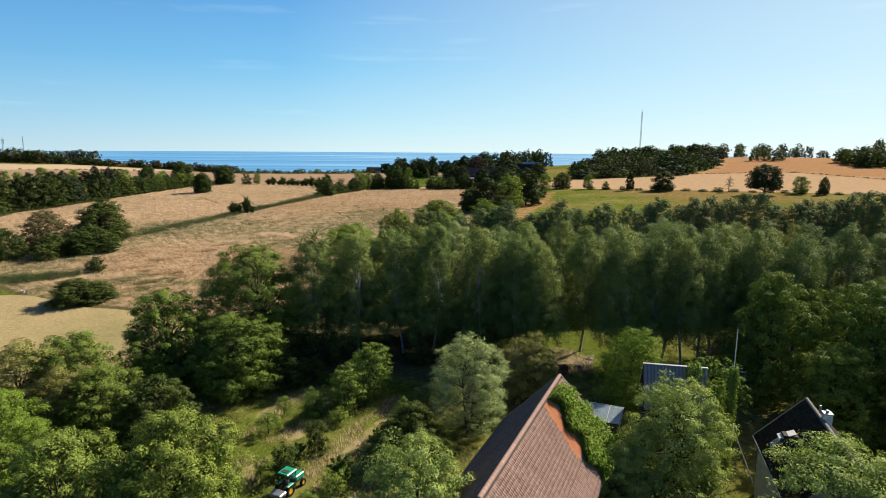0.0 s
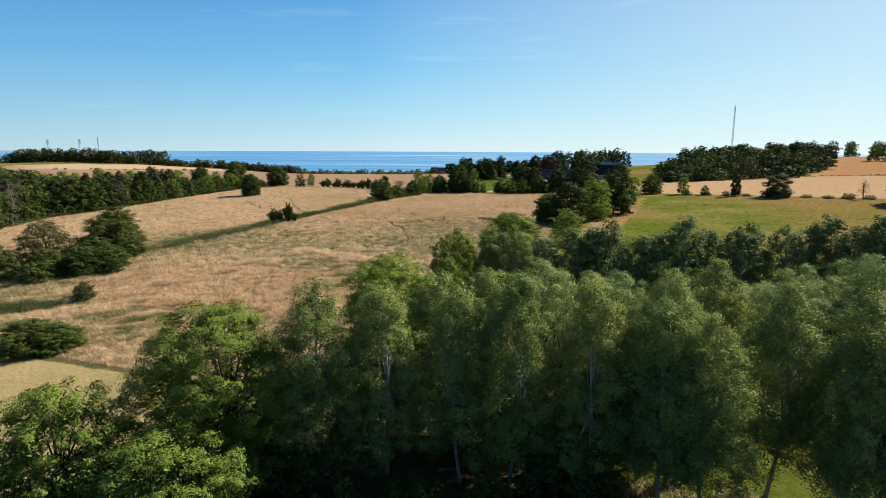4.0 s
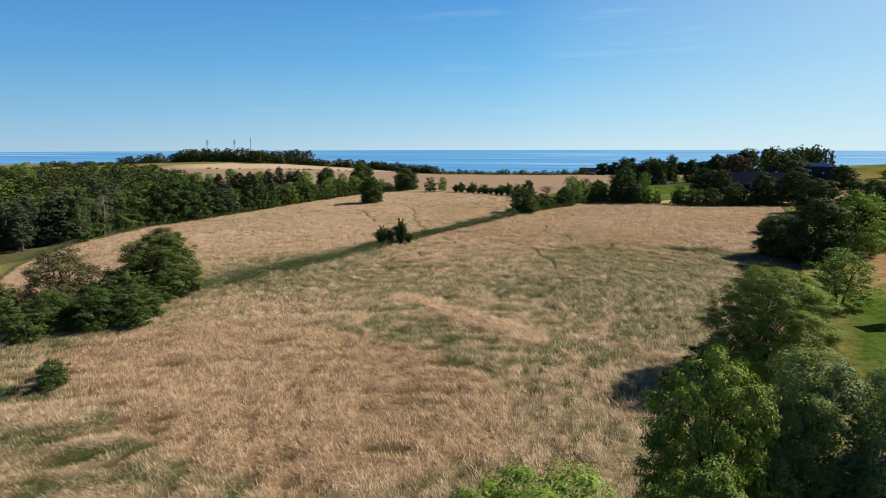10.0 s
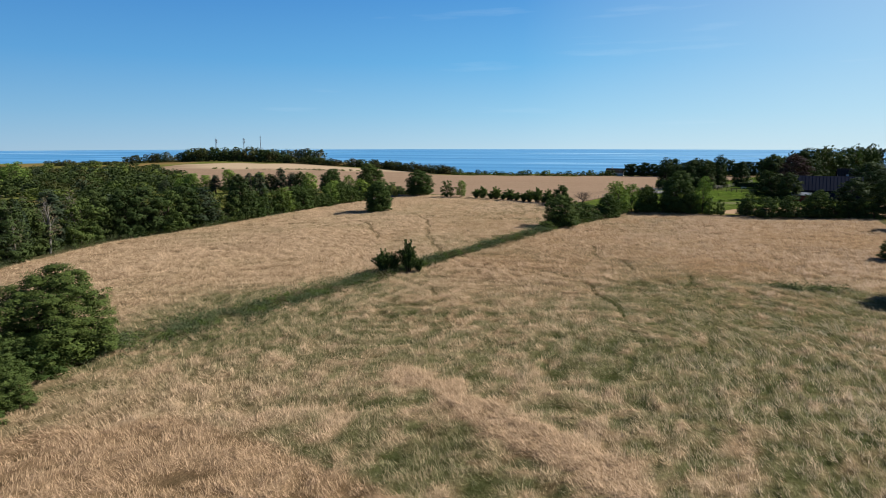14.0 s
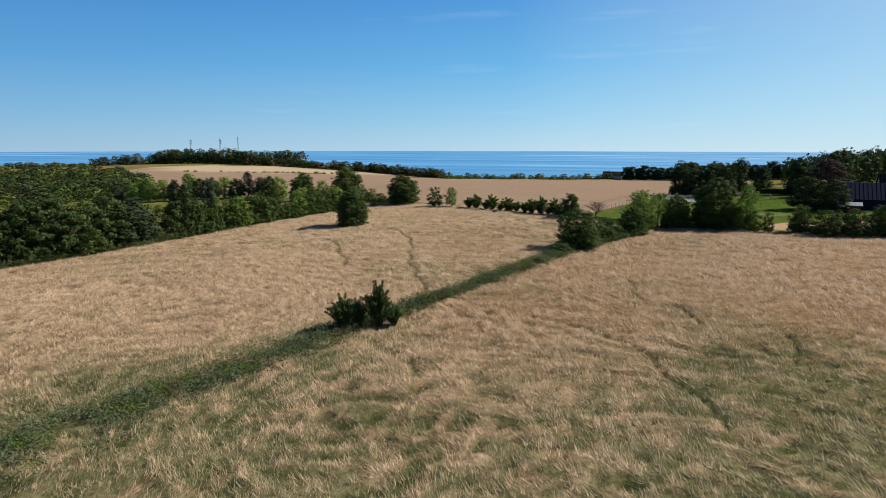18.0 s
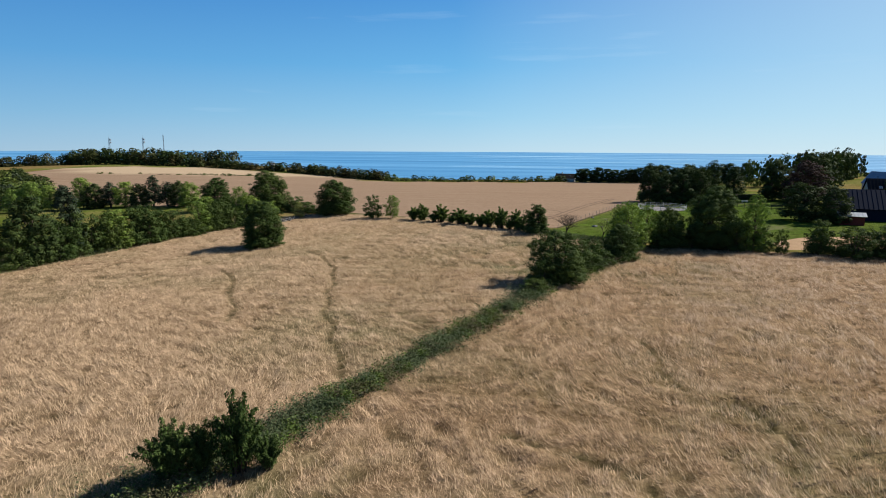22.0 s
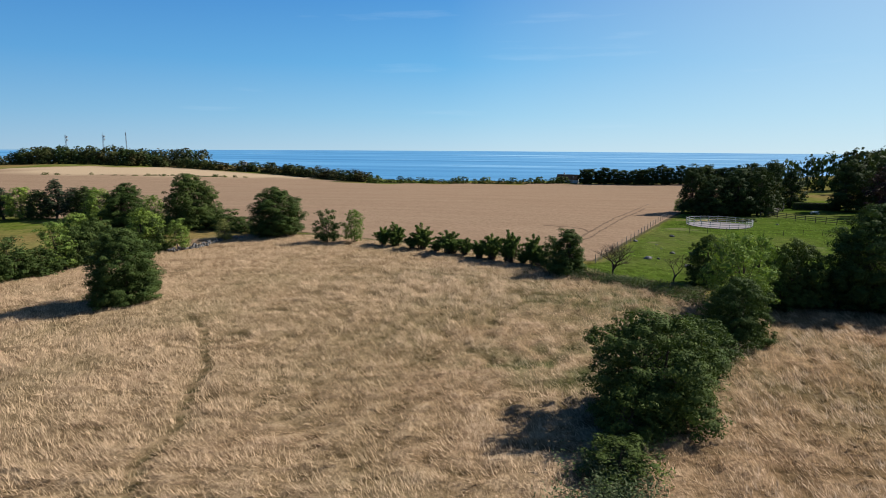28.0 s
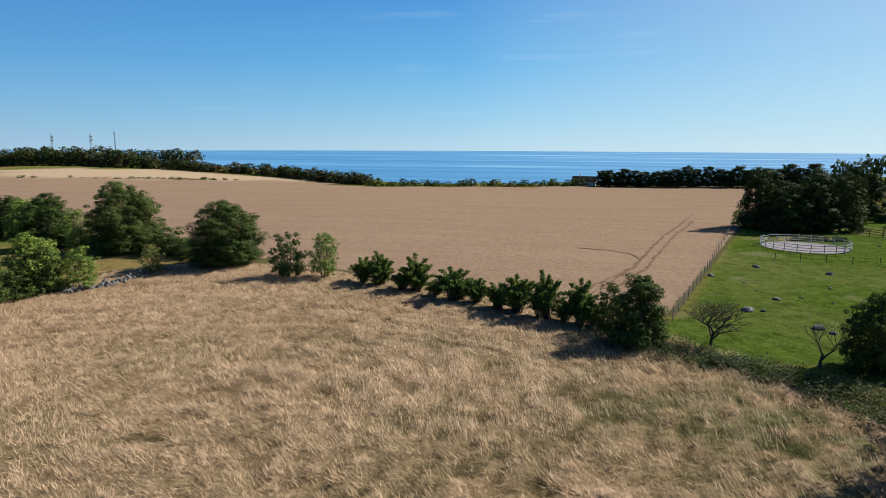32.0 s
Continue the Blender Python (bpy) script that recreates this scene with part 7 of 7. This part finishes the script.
def hunting_stand(x, y, turn):
    ob = thing("hunting_stand", x, y, "raised wooden hunting stand with flat roof on four legs", "hunting stand", turn)
    ob.scale = (0.82, 0.82, 0.96)
    for sx in (-1, 1):
        for sy in (-1, 1):
            part("leg", rod((sx * 1.0, sy * 1.0, -0.2), (sx * 0.82, sy * 0.82, 4.3), 0.09, 8, 0.07), DARK_WOOD, ob)
        part("brace", rod((sx * 0.98, -0.95, 0.6), (sx * 0.9, 0.9, 1.9), 0.045, 6), DARK_WOOD, ob)
    part("brace", rod((-0.98, -0.98, 0.6), (0.9, -0.9, 1.9), 0.045, 6), DARK_WOOD, ob)
    part("floor", box(0, 0, 2.3, 2.0, 2.0, 0.1, 0, 0.01), GREY_WOOD, ob)
    for k in range(4):
        side = part("parapet", box(0, 0, 0, 0.01, 0.01, 0.01), GREY_WOOD, ob)
        for j in range(3):
            a = math.radians(90 * k)
            pl = box(0, -0.98, 2.50 + j * 0.27, 1.96, 0.035, 0.25, 0, 0.006)
            bmesh.ops.rotate(pl, cent=(0, 0, 0), matrix=Matrix.Rotation(a, 3, "Z"), verts=pl.verts)
            part("plank", pl, GREY_WOOD if k != 0 else DARK_WOOD, side)
    roof = part("roof", box(0.05, -0.05, 4.42, 2.55, 2.55, 0.07, 0, 0.01, rx=6), GREY_WOOD, ob, "grey felt-covered lean roof")
    part("roof_patch", box(0.0, 0.1, 4.50, 0.6, 0.35, 0.03, 20, 0, rx=6), DARK_WOOD, roof)
    for sx in (-0.25, 0.25):
        part("ladder_rail", rod((-1.35 + sx * 0, -0.2 + sx, 0), (-0.98, -0.2 + sx, 2.6), 0.035, 6), DARK_WOOD, ob)
    for i in range(8):
        f = (i + 0.5) / 8
        part("rung", rod((-1.35 + 0.37 * f, -0.45, 2.6 * f), (-1.35 + 0.37 * f, 0.05, 2.6 * f), 0.02, 5), DARK_WOOD, ob)


hunting_stand(16.8, 147.6, 20)


def bean_trellis(x, y, turn):
    ob = thing("trellis", x, y, "weathered pole trellis with rails in the grass clearing", "trellis", turn)
    for i in range(3):
        for k in range(2):
            part("post", rod((i * 1.5, k * 1.6, -0.2), (i * 1.5 + 0.08 * (k - 0.5), k * 1.6 + 0.06 * i, 1.7 - 0.15 * i), 0.05, 6, 0.04), GREY_WOOD, ob)
    for k in range(2):
        for z in (0.55, 1.35):
            part("rail", rod((-0.5, k * 1.6, z), (3.6, k * 1.6 + 0.08, z - 0.1), 0.045, 6), GREY_WOOD, ob)
    for i in range(2):
        part("leaning_pole", rod((1.2 + 1.3 * i, -0.5, 0), (0.9 + 1.3 * i, 1.5, 1.5), 0.045, 6), GREY_WOOD, ob)


bean_trellis(9.5, 124.5, 8)


# ---- paddock ----
PALE_WOOD = simple_mat("pale_rail", (0.36, 0.35, 0.33), (0.60, 0.59, 0.57), 6, 0.8, 0.3, 0.01)


def rail_fence(name, pts, label, post_step=2.2, rails=(0.45, 0.85, 1.25), mat=GREY_WOOD, post_h=1.4, post_r=0.06, rail_r=0.035):
    x0, y0 = pts[0]
    ob = thing(name, x0, y0, label, "fence", z=0.0)
    ends = []
    for (ax, ay), (bx, by) in zip(pts[:-1], pts[1:]):
        n = max(1, round(math.hypot(bx - ax, by - ay) / post_step))
        ends += [(ax + (bx - ax) * i / n, ay + (by - ay) * i / n) for i in range(n)]
    ends.append(pts[-1])
    g = random.Random(len(ends))
    for i, (x, y) in enumerate(ends):
        z = ground_at(x, y)
        part("post", rod((x - x0, y - y0, z - 0.2), (x - x0 + g.uniform(-0.03, 0.03), y - y0, z + post_h + g.uniform(-0.05, 0.05)), post_r, 7), mat, ob)
        if i:
            px, py = ends[i - 1]
            pz = ground_at(px, py)
            for h in rails:
                part("rail", rod((px - x0, py - y0, pz + h + g.uniform(-0.02, 0.02)), (x - x0, y - y0, z + h + g.uniform(-0.02, 0.02)), rail_r, 5), mat, ob)
    return ob


PEN = (-23.0, 322.4)
ring = [(PEN[0] + 6.3 * math.cos(2 * math.pi * i / 22), PEN[1] + 6.3 * math.sin(2 * math.pi * i / 22)) for i in range(23)]
rail_fence("round_pen", ring, "round riding pen with pale wooden post and rail fence", 3.0, (0.4, 0.8, 1.2), PALE_WOOD, 1.4, 0.06, 0.045)


def pen_sand():
    n = 40
    verts = [(PEN[0], PEN[1], ground_at(*PEN) + 0.08)]
    for r in (3.4, 6.1):
        verts += [(PEN[0] + r * math.cos(2 * math.pi * i / n), PEN[1] + r * math.sin(2 * math.pi * i / n), ground_at(PEN[0] + r * math.cos(2 * math.pi * i / n), PEN[1] + r * math.sin(2 * math.pi * i / n)) + 0.08) for i in range(n)]
    bm = bmesh.new()
    vs = [bm.verts.new(v) for v in verts]
    for i in range(n):
        j = (i + 1) % n
        bm.faces.new((vs[0], vs[1 + i], vs[1 + j]))
        bm.faces.new((vs[1 + i], vs[1 + n + i], vs[1 + n + j], vs[1 + j]))
    me = bpy.data.meshes.new("riding_sand")
    bm.to_mesh(me)
    bm.free()
    me.materials.append(SAND)
    tagged(new("riding_sand", me), "pale raked sand surface inside the round pen", "sand", kind="structure")


pen_sand()
rail_fence("wire_fence", [(-47.6, 274.5), (-41.0, 298.5), (-29.4, 345.0)], "grey-green post and wire fence along the ripe crop", 3.2, (0.4, 0.75, 1.05), GREY_WOOD, 1.2, 0.045, 0.010)
rail_fence("paddock_fence", [(-30.5, 309.0), (-18.0, 308.0), (-4.0, 312.0)], "thin wire fence across the paddock", 3.4, (0.5, 0.95), DARK_WOOD, 1.1, 0.04, 0.012)
rail_fence("board_fence", [(-10.0, 344.0), (-5.0, 335.5), (0.9, 329.0), (8.0, 327.0)], "dark wooden board fence of the paddock", 2.2, (0.45, 0.85, 1.25), DARK_WOOD, 1.4, 0.07, 0.06)
rail_fence("lane_fence", [(-10.0, 344.0), (-4.0, 353.0), (0.7, 365.0), (8.0, 395.0), (13.0, 412.0)], "pale wooden fence along the lane", 2.6, (0.45, 0.85, 1.25), GREY_WOOD, 1.4, 0.07, 0.06)


def boulder(x, y, r, seed, squash=0.6):
    g = random.Random(seed)
    bm = bmesh.new()
    bmesh.ops.create_icosphere(bm, subdivisions=2, radius=1)
    for v in bm.verts:
        k = noise.noise(v.co * 1.3 + Vector((seed, 0, 0))) * 0.45 + noise.noise(v.co * 3.1) * 0.12
        v.co *= 1 + k
        v.co = Vector((v.co.x * g.uniform(0.97, 1.03) * r * 1.2, v.co.y * r, v.co.z * r * squash))
    me = bpy.data.meshes.new("boulder")
    bm.to_mesh(me)
    bm.free()
    me.materials.append(STONE)
    ob = new("boulder", me)
    ob.matrix_world = pose(x, y, ground_at(x, y) + r * squash * 0.35, 0, 0, g.uniform(0, 360))
    return tagged(ob, "grey weathered granite boulder lying in the pasture", "boulder", "paddock boulders")


for i, (bx, by, br) in enumerate([(-36.2, 284.9, 0.75), (-40.2, 279.5, 1.05), (-35.3, 274.9, 0.95), (-34.3, 302.8, 0.8), (-41.0, 295.4, 0.7), (-26.4, 300.1, 0.9), (-10.9, 326.7, 0.5), (-38.7, 279.7, 0.5), (-33.5, 286.3, 0.35), (-34.6, 273.6, 0.6), (-37.5, 288.5, 0.3), (-31.0, 284.6, 0.3), (-29.0, 292.0, 0.4), (-37.9, 292.3, 0.35)]):
    boulder(bx, by, br * 0.48, i + 2)


for i, (bx, by, br) in enumerate([(15.4, 62.2, 0.34), (17.1, 64.2, 0.36), (15.7, 60.9, 0.24)]):
    stone = tagged(boulder(bx, by, br, i + 41), "pale round stone in dry grass under birches", "stone", "garden stones")
    stone.name = "garden_stone"


def tile_stack(x, y, turn):
    """Old roof tiles stacked on edge in a block, on two bearers."""
    ob = thing("tile_stack", x, y, "stack of old red-brown roof tiles on wooden bearers", "tile stack", turn)
    for k in (-0.3, 0.3):
        part("bearer", box(k, 0, 0.05, 0.1, 0.8, 0.1), GREY_WOOD, ob)
    g = random.Random(8)
    for row in range(7):
        for col in range(3):
            part("tile", box(-0.32 + 0.32 * col + g.uniform(-0.015, 0.015), g.uniform(-0.03, 0.03), 0.175 + row * 0.15, 0.29, 0.62, 0.13, g.uniform(-2, 2), 0.01), OLD_BRICK, ob)


tile_stack(13.2, 60.0, 12)


def stone_wall(name, pts, per_m, label, rows=2, size=0.32):
    x0, y0 = pts[0]
    ob = thing(name, x0, y0, label, "stone wall", z=0.0)
    g = random.Random(17)
    shapes = []
    for k in range(5):
        bm = bmesh.new()
        bmesh.ops.create_icosphere(bm, subdivisions=1, radius=1)
        for v in bm.verts:
            v.co *= 1 + noise.noise(v.co * 1.7 + Vector((k * 7, 3, 0))) * 0.5
        me = bpy.data.meshes.new("stone")
        bm.to_mesh(me)
        bm.free()
        me.materials.append(STONE)
        shapes.append(me)
    for (ax, ay), (bx, by) in zip(pts[:-1], pts[1:]):
        d = math.hypot(bx - ax, by - ay)
        for i in range(int(d * per_m)):
            f = g.random()
            x, y = ax + (bx - ax) * f + g.gauss(0, 0.28), ay + (by - ay) * f + g.gauss(0, 0.28)
            s = size * g.uniform(0.55, 1.3)
            st = new("stone", g.choice(shapes))
            st.parent = ob
            st.matrix_local = Matrix.LocRotScale((x - x0, y - y0, ground_at(x, y) + s * 0.3 + g.choice((0, 0, 0.28)) * (rows > 1)), Euler((g.uniform(0, 6), g.uniform(0, 6), g.uniform(0, 6))), (s, s * g.uniform(0.7, 1.1), s * g.uniform(0.6, 0.9)))


stone_wall("dry_stone_wall", [(-114.0, 269.5), (-112.0, 275.0), (-112.1, 281.4), (-109.6, 284.3)], 7, "low tumbled dry stone wall of grey field stones")
stone_wall("stone_heap", [(-56.4, 188.6), (-55.4, 189.6)], 9, "small heap of pale stones in the ditch", 1, 0.26)


def plastic_tub(x, y):
    """An open white tub with a rolled rim."""
    bm = bmesh.new()
    rings = [(0.20, 0.0), (0.27, 0.36), (0.29, 0.37), (0.29, 0.34), (0.25, 0.34), (0.18, 0.03)]
    loops = [[bm.verts.new((r * math.cos(k * math.pi / 8), r * math.sin(k * math.pi / 8), z)) for k in range(16)] for r, z in rings]
    for a, b in zip(loops[:-1], loops[1:]):
        for k in range(16):
            bm.faces.new((a[k], a[(k + 1) % 16], b[(k + 1) % 16], b[k]))
    bm.faces.new(loops[-1])
    ob = thing("tub", x, y, "white plastic tub standing on the dry lawn", "tub")
    part("shell", bm, WHITE_PAINT, ob)
    part("grip", rod((0.29, -0.08, 0.34), (0.29, 0.08, 0.34), 0.015, 6), GREY_METAL, ob)


plastic_tub(-67.4, 93.0)


def clipped_hedge(x, y, length, w, h, turn):
    ob = thing("clipped_hedge", x, y, "dark green clipped rectangular garden hedge", "hedge", turn)
    n = 3000
    p = rng.uniform(-1, 1, (n, 3)) * np.array([length / 2, w / 2, h / 2])
    ax = rng.integers(0, 3, n)
    sgn = rng.choice([-1, 1], n)
    half = np.array([length / 2, w / 2, h / 2])
    nrm = np.zeros((n, 3))
    for i in range(n):
        a = ax[i] if ax[i] != 0 or i % 4 == 0 else 1
        p[i, a] = sgn[i] * half[a]
        nrm[i, a] = sgn[i]
    p[:, 2] += h / 2
    v, f = leaf_arrays(p, nrm + rng.normal(scale=0.4, size=(n, 3)), np.full(n, 0.16), False)
    part("leaves", quick_mesh("hedge_leaves", v, f, [LEAF["oak"]]), None, ob)
    part("twigs", box(0, 0, h / 2, length - 0.3, w - 0.3, h - 0.2, 0, 0.1), BARK, ob)


clipped_hedge(8.0, 364.0, 11.0, 1.4, 1.9, 0)


def garden_table(x, y):
    ob = thing("garden_table", x, y, "white garden table with benches on the lawn", "table")
    part("tabletop", box(0, 0, 0.74, 1.8, 0.8, 0.05, 0, 0.01), WHITE_PAINT, ob)
    for s in (-1, 1):
        part("bench", box(0, s * 0.75, 0.45, 1.8, 0.28, 0.05, 0, 0.01), WHITE_PAINT, ob)
        part("trestle", rod((s * 0.7, -0.75, 0), (s * 0.7, 0.4, 0.72), 0.04, 5), WHITE_PAINT, ob)
        part("trestle", rod((s * 0.7, 0.75, 0), (s * 0.7, -0.4, 0.72), 0.04, 5), WHITE_PAINT, ob)


garden_table(3.7, 351.4)


# ---- farmstead behind the meadow ----
def farm_building(name, x, y, turn, length, width, low, high, wall_mat, roof_mat, label, gable=None, windows=0, chimney=False, ribs=0.6):
    """A long gabled building; its ridge runs along local y."""
    ob = thing(name, x, y, label, "building", turn)
    part("wall", gable_wall(width, length, low, high - 0.15), wall_mat, ob)
    over = 0.35
    for s in (-1, 1):
        e0 = (s * (width / 2 + over), -length / 2 - over, low - over * (high - low) / (width / 2))
        roof = part("roof", quad_slab([e0, (e0[0], length / 2 + over, e0[2]), (0, length / 2 + over, high), (0, -length / 2 - over, high)], 0.14), roof_mat, ob)
        n = int(length / ribs)
        for i in range(n):
            yy = -length / 2 + (i + 0.5) * length / n
            part("seam", rod((s * (width / 2 + over), yy, e0[2] + 0.03), (0, yy, high + 0.03), 0.02, 4), roof_mat, roof)
        for i in range(windows):
            yy = -length / 2 + (i + 0.5) * length / windows
            f = 0.45
            part("skylight", box(s * width / 2 * (1 - f), yy, low + (high - low) * f + 0.14, 0.9, 0.8, 0.1, 0, 0.02, ry=s * math.degrees(math.atan2(high - low, width / 2))), GLASS, roof)
            wn = part("window", box(s * (width / 2 + 0.02), yy, low * 0.55, 0.08, 1.1, 1.1, 0, 0.01), WHITE_PAINT, ob)
            part("pane", box(s * (width / 2 + 0.07), yy, low * 0.55, 0.03, 0.9, 0.9), GLASS, wn)
    if gable:
        for s in (-1, 1):
            n = int(width / 0.3)
            for i in range(n):
                xx = -width / 2 + (i + 0.5) * width / n
                hh = low + (high - low) * (1 - abs(xx) / (width / 2)) - 0.15
                part("board", box(xx, s * (length / 2 + 0.03), hh / 2, width / n * 0.92, 0.05, hh, 0, 0.008), gable, ob)
    if chimney:
        part("chimney", box(0, length * 0.2, high + 0.4, 0.7, 0.7, 1.4, 0, 0.03), PLASTER, ob)
    return ob


farm_building("field_barn", 22.0, 307.5, 82, 17.5, 9.0, 3.0, 6.9, NAVY_BOARD, NAVY_BOARD, "long dark blue barn with red boarded gable ends", RED_BOARD, 0, False, 0.9)
farm_building("farmhouse", 44.0, 336.0, 84, 26.0, 8.5, 3.2, 7.6, PLASTER, DARK_SHEET, "white farmhouse with dark roof and skylights", None, 5, True, 0.8)
farm_building("field_shed", 13.8, 296.8, 80, 4.6, 3.2, 2.1, 2.7, RED_BOARD, GREY_METAL, "small dark red shed with pale metal roof", None, 0, False, 0.7)
farm_building("coast_house", -66.0, 586.0, 80, 14.0, 7.0, 2.6, 5.5, PLASTER, DARK_TILE, "low coastal house among bushes at the cliff", None, 2, True, 1.2)
farm_building("inland_house", 60.0, 395.0, 30, 16.0, 8.0, 3.0, 7.0, PLASTER, GREY_METAL, "pale-roofed farm building among trees", None, 2, False, 1.0)


# ---- masts on the hills ----
def lattice_mast(x, y, top, width, label, drums=0):
    g = ground_at(x, y)
    ob = thing("radio_mast", x, y, label, "mast", 15)
    h = top - g
    for k in range(3):
        a = 2 * math.pi * k / 3
        part("leg", rod((width * math.cos(a), width * math.sin(a), 0), (width * 0.6 * math.cos(a), width * 0.6 * math.sin(a), h), 0.09, 5), GREY_METAL, ob)
    n = int(h / 3)
    for i in range(n):
        for k in range(3):
            a, b = 2 * math.pi * k / 3, 2 * math.pi * (k + 1) / 3
            wa, wb = width * (1 - 0.4 * i / n), width * (1 - 0.4 * (i + 1) / n)
            part("lattice", rod((wa * math.cos(a), wa * math.sin(a), h * i / n), (wb * math.cos(b), wb * math.sin(b), h * (i + 1) / n), 0.05, 4), GREY_METAL, ob)
    for i in range(drums):
        part("drum", rod((width * 1.1, 0, h - 1.5 - i * 2.2), (width * 1.9, 0, h - 1.5 - i * 2.2), 0.7, 10), GREY_METAL, ob)
    part("tip", rod((0, 0, h), (0, 0, h + 2.0), 0.05, 5), GREY_METAL, ob)


lattice_mast(161.5, 486.0, 49.5, 0.7, "tall slim guyed radio mast on the inland hill")
lattice_mast(-446.0, 565.0, 24.5, 0.8, "radio mast with drum antennas on the far hill", 2)
lattice_mast(-418.0, 572.0, 25.0, 0.8, "radio mast with drum antennas on the far hill", 2)
lattice_mast(-404.0, 580.0, 27.0, 0.5, "thin radio mast on the far hill")

def crest_structures():
    """A leaning loading conveyor and a squat pale tower among the hill trees."""
    g = ground_at(-334, 562)
    ob = thing("conveyor", -334, 562, "dark leaning loading conveyor above the hill trees", "conveyor", 20)
    part("boom", rod((-1.2, 0, 0), (1.6, 0, 9.6 - g), 0.55, 6, 0.4), DARK_WOOD, ob)
    part("strut", rod((2.2, 0, 0), (0.9, 0, 6.0 - g), 0.2, 5), DARK_WOOD, ob)
    part("head", box(1.7, 0, 9.4 - g, 1.3, 1.0, 0.9, 0, 0.05), DARK_WOOD, ob)
    g = ground_at(-289, 562)
    ob = thing("water_tower", -289, 562, "squat pale concrete tower among the hill trees", "tower", 10)
    part("shaft", box(0, 0, (5.6 - g) / 2, 2.6, 2.6, 5.6 - g, 0, 0.08), PLASTER, ob)
    part("parapet", box(0, 0, 5.6 - g + 0.15, 2.9, 2.9, 0.3, 0, 0.03), GREY_WOOD, ob)


crest_structures()

# wheel marks in the crop
ribbon("wheel_track", [(-55, 282.7), (-52.5, 291), (-50.2, 297.9), (-47.9, 309), (-46.0, 318), (-43.5, 330), (-40.3, 341.8), (-36.5, 358), (-33.0, 374.3)], 0.5, PRESSED, "tractor wheel track pressed into the ripe crop", -0.08, "wheel track", 0.2)
ribbon("wheel_track", [(-53.4, 282.7), (-50.9, 291), (-48.6, 297.6), (-46.3, 308.7), (-44.4, 317.7), (-41.9, 329.7), (-38.7, 341.5), (-35.0, 357.7)], 0.5, PRESSED, "tractor wheel track pressed into the ripe crop", -0.08, "wheel track", 0.2)
ribbon("wheel_track", [(-55.5, 285), (-52.0, 294), (-49.4, 300), (-48.8, 304), (-50.2, 308.5), (-53.5, 311), (-58, 311.8)], 0.5, PRESSED, "tractor wheel track curving through the ripe crop", -0.08, "wheel track", 0.2)
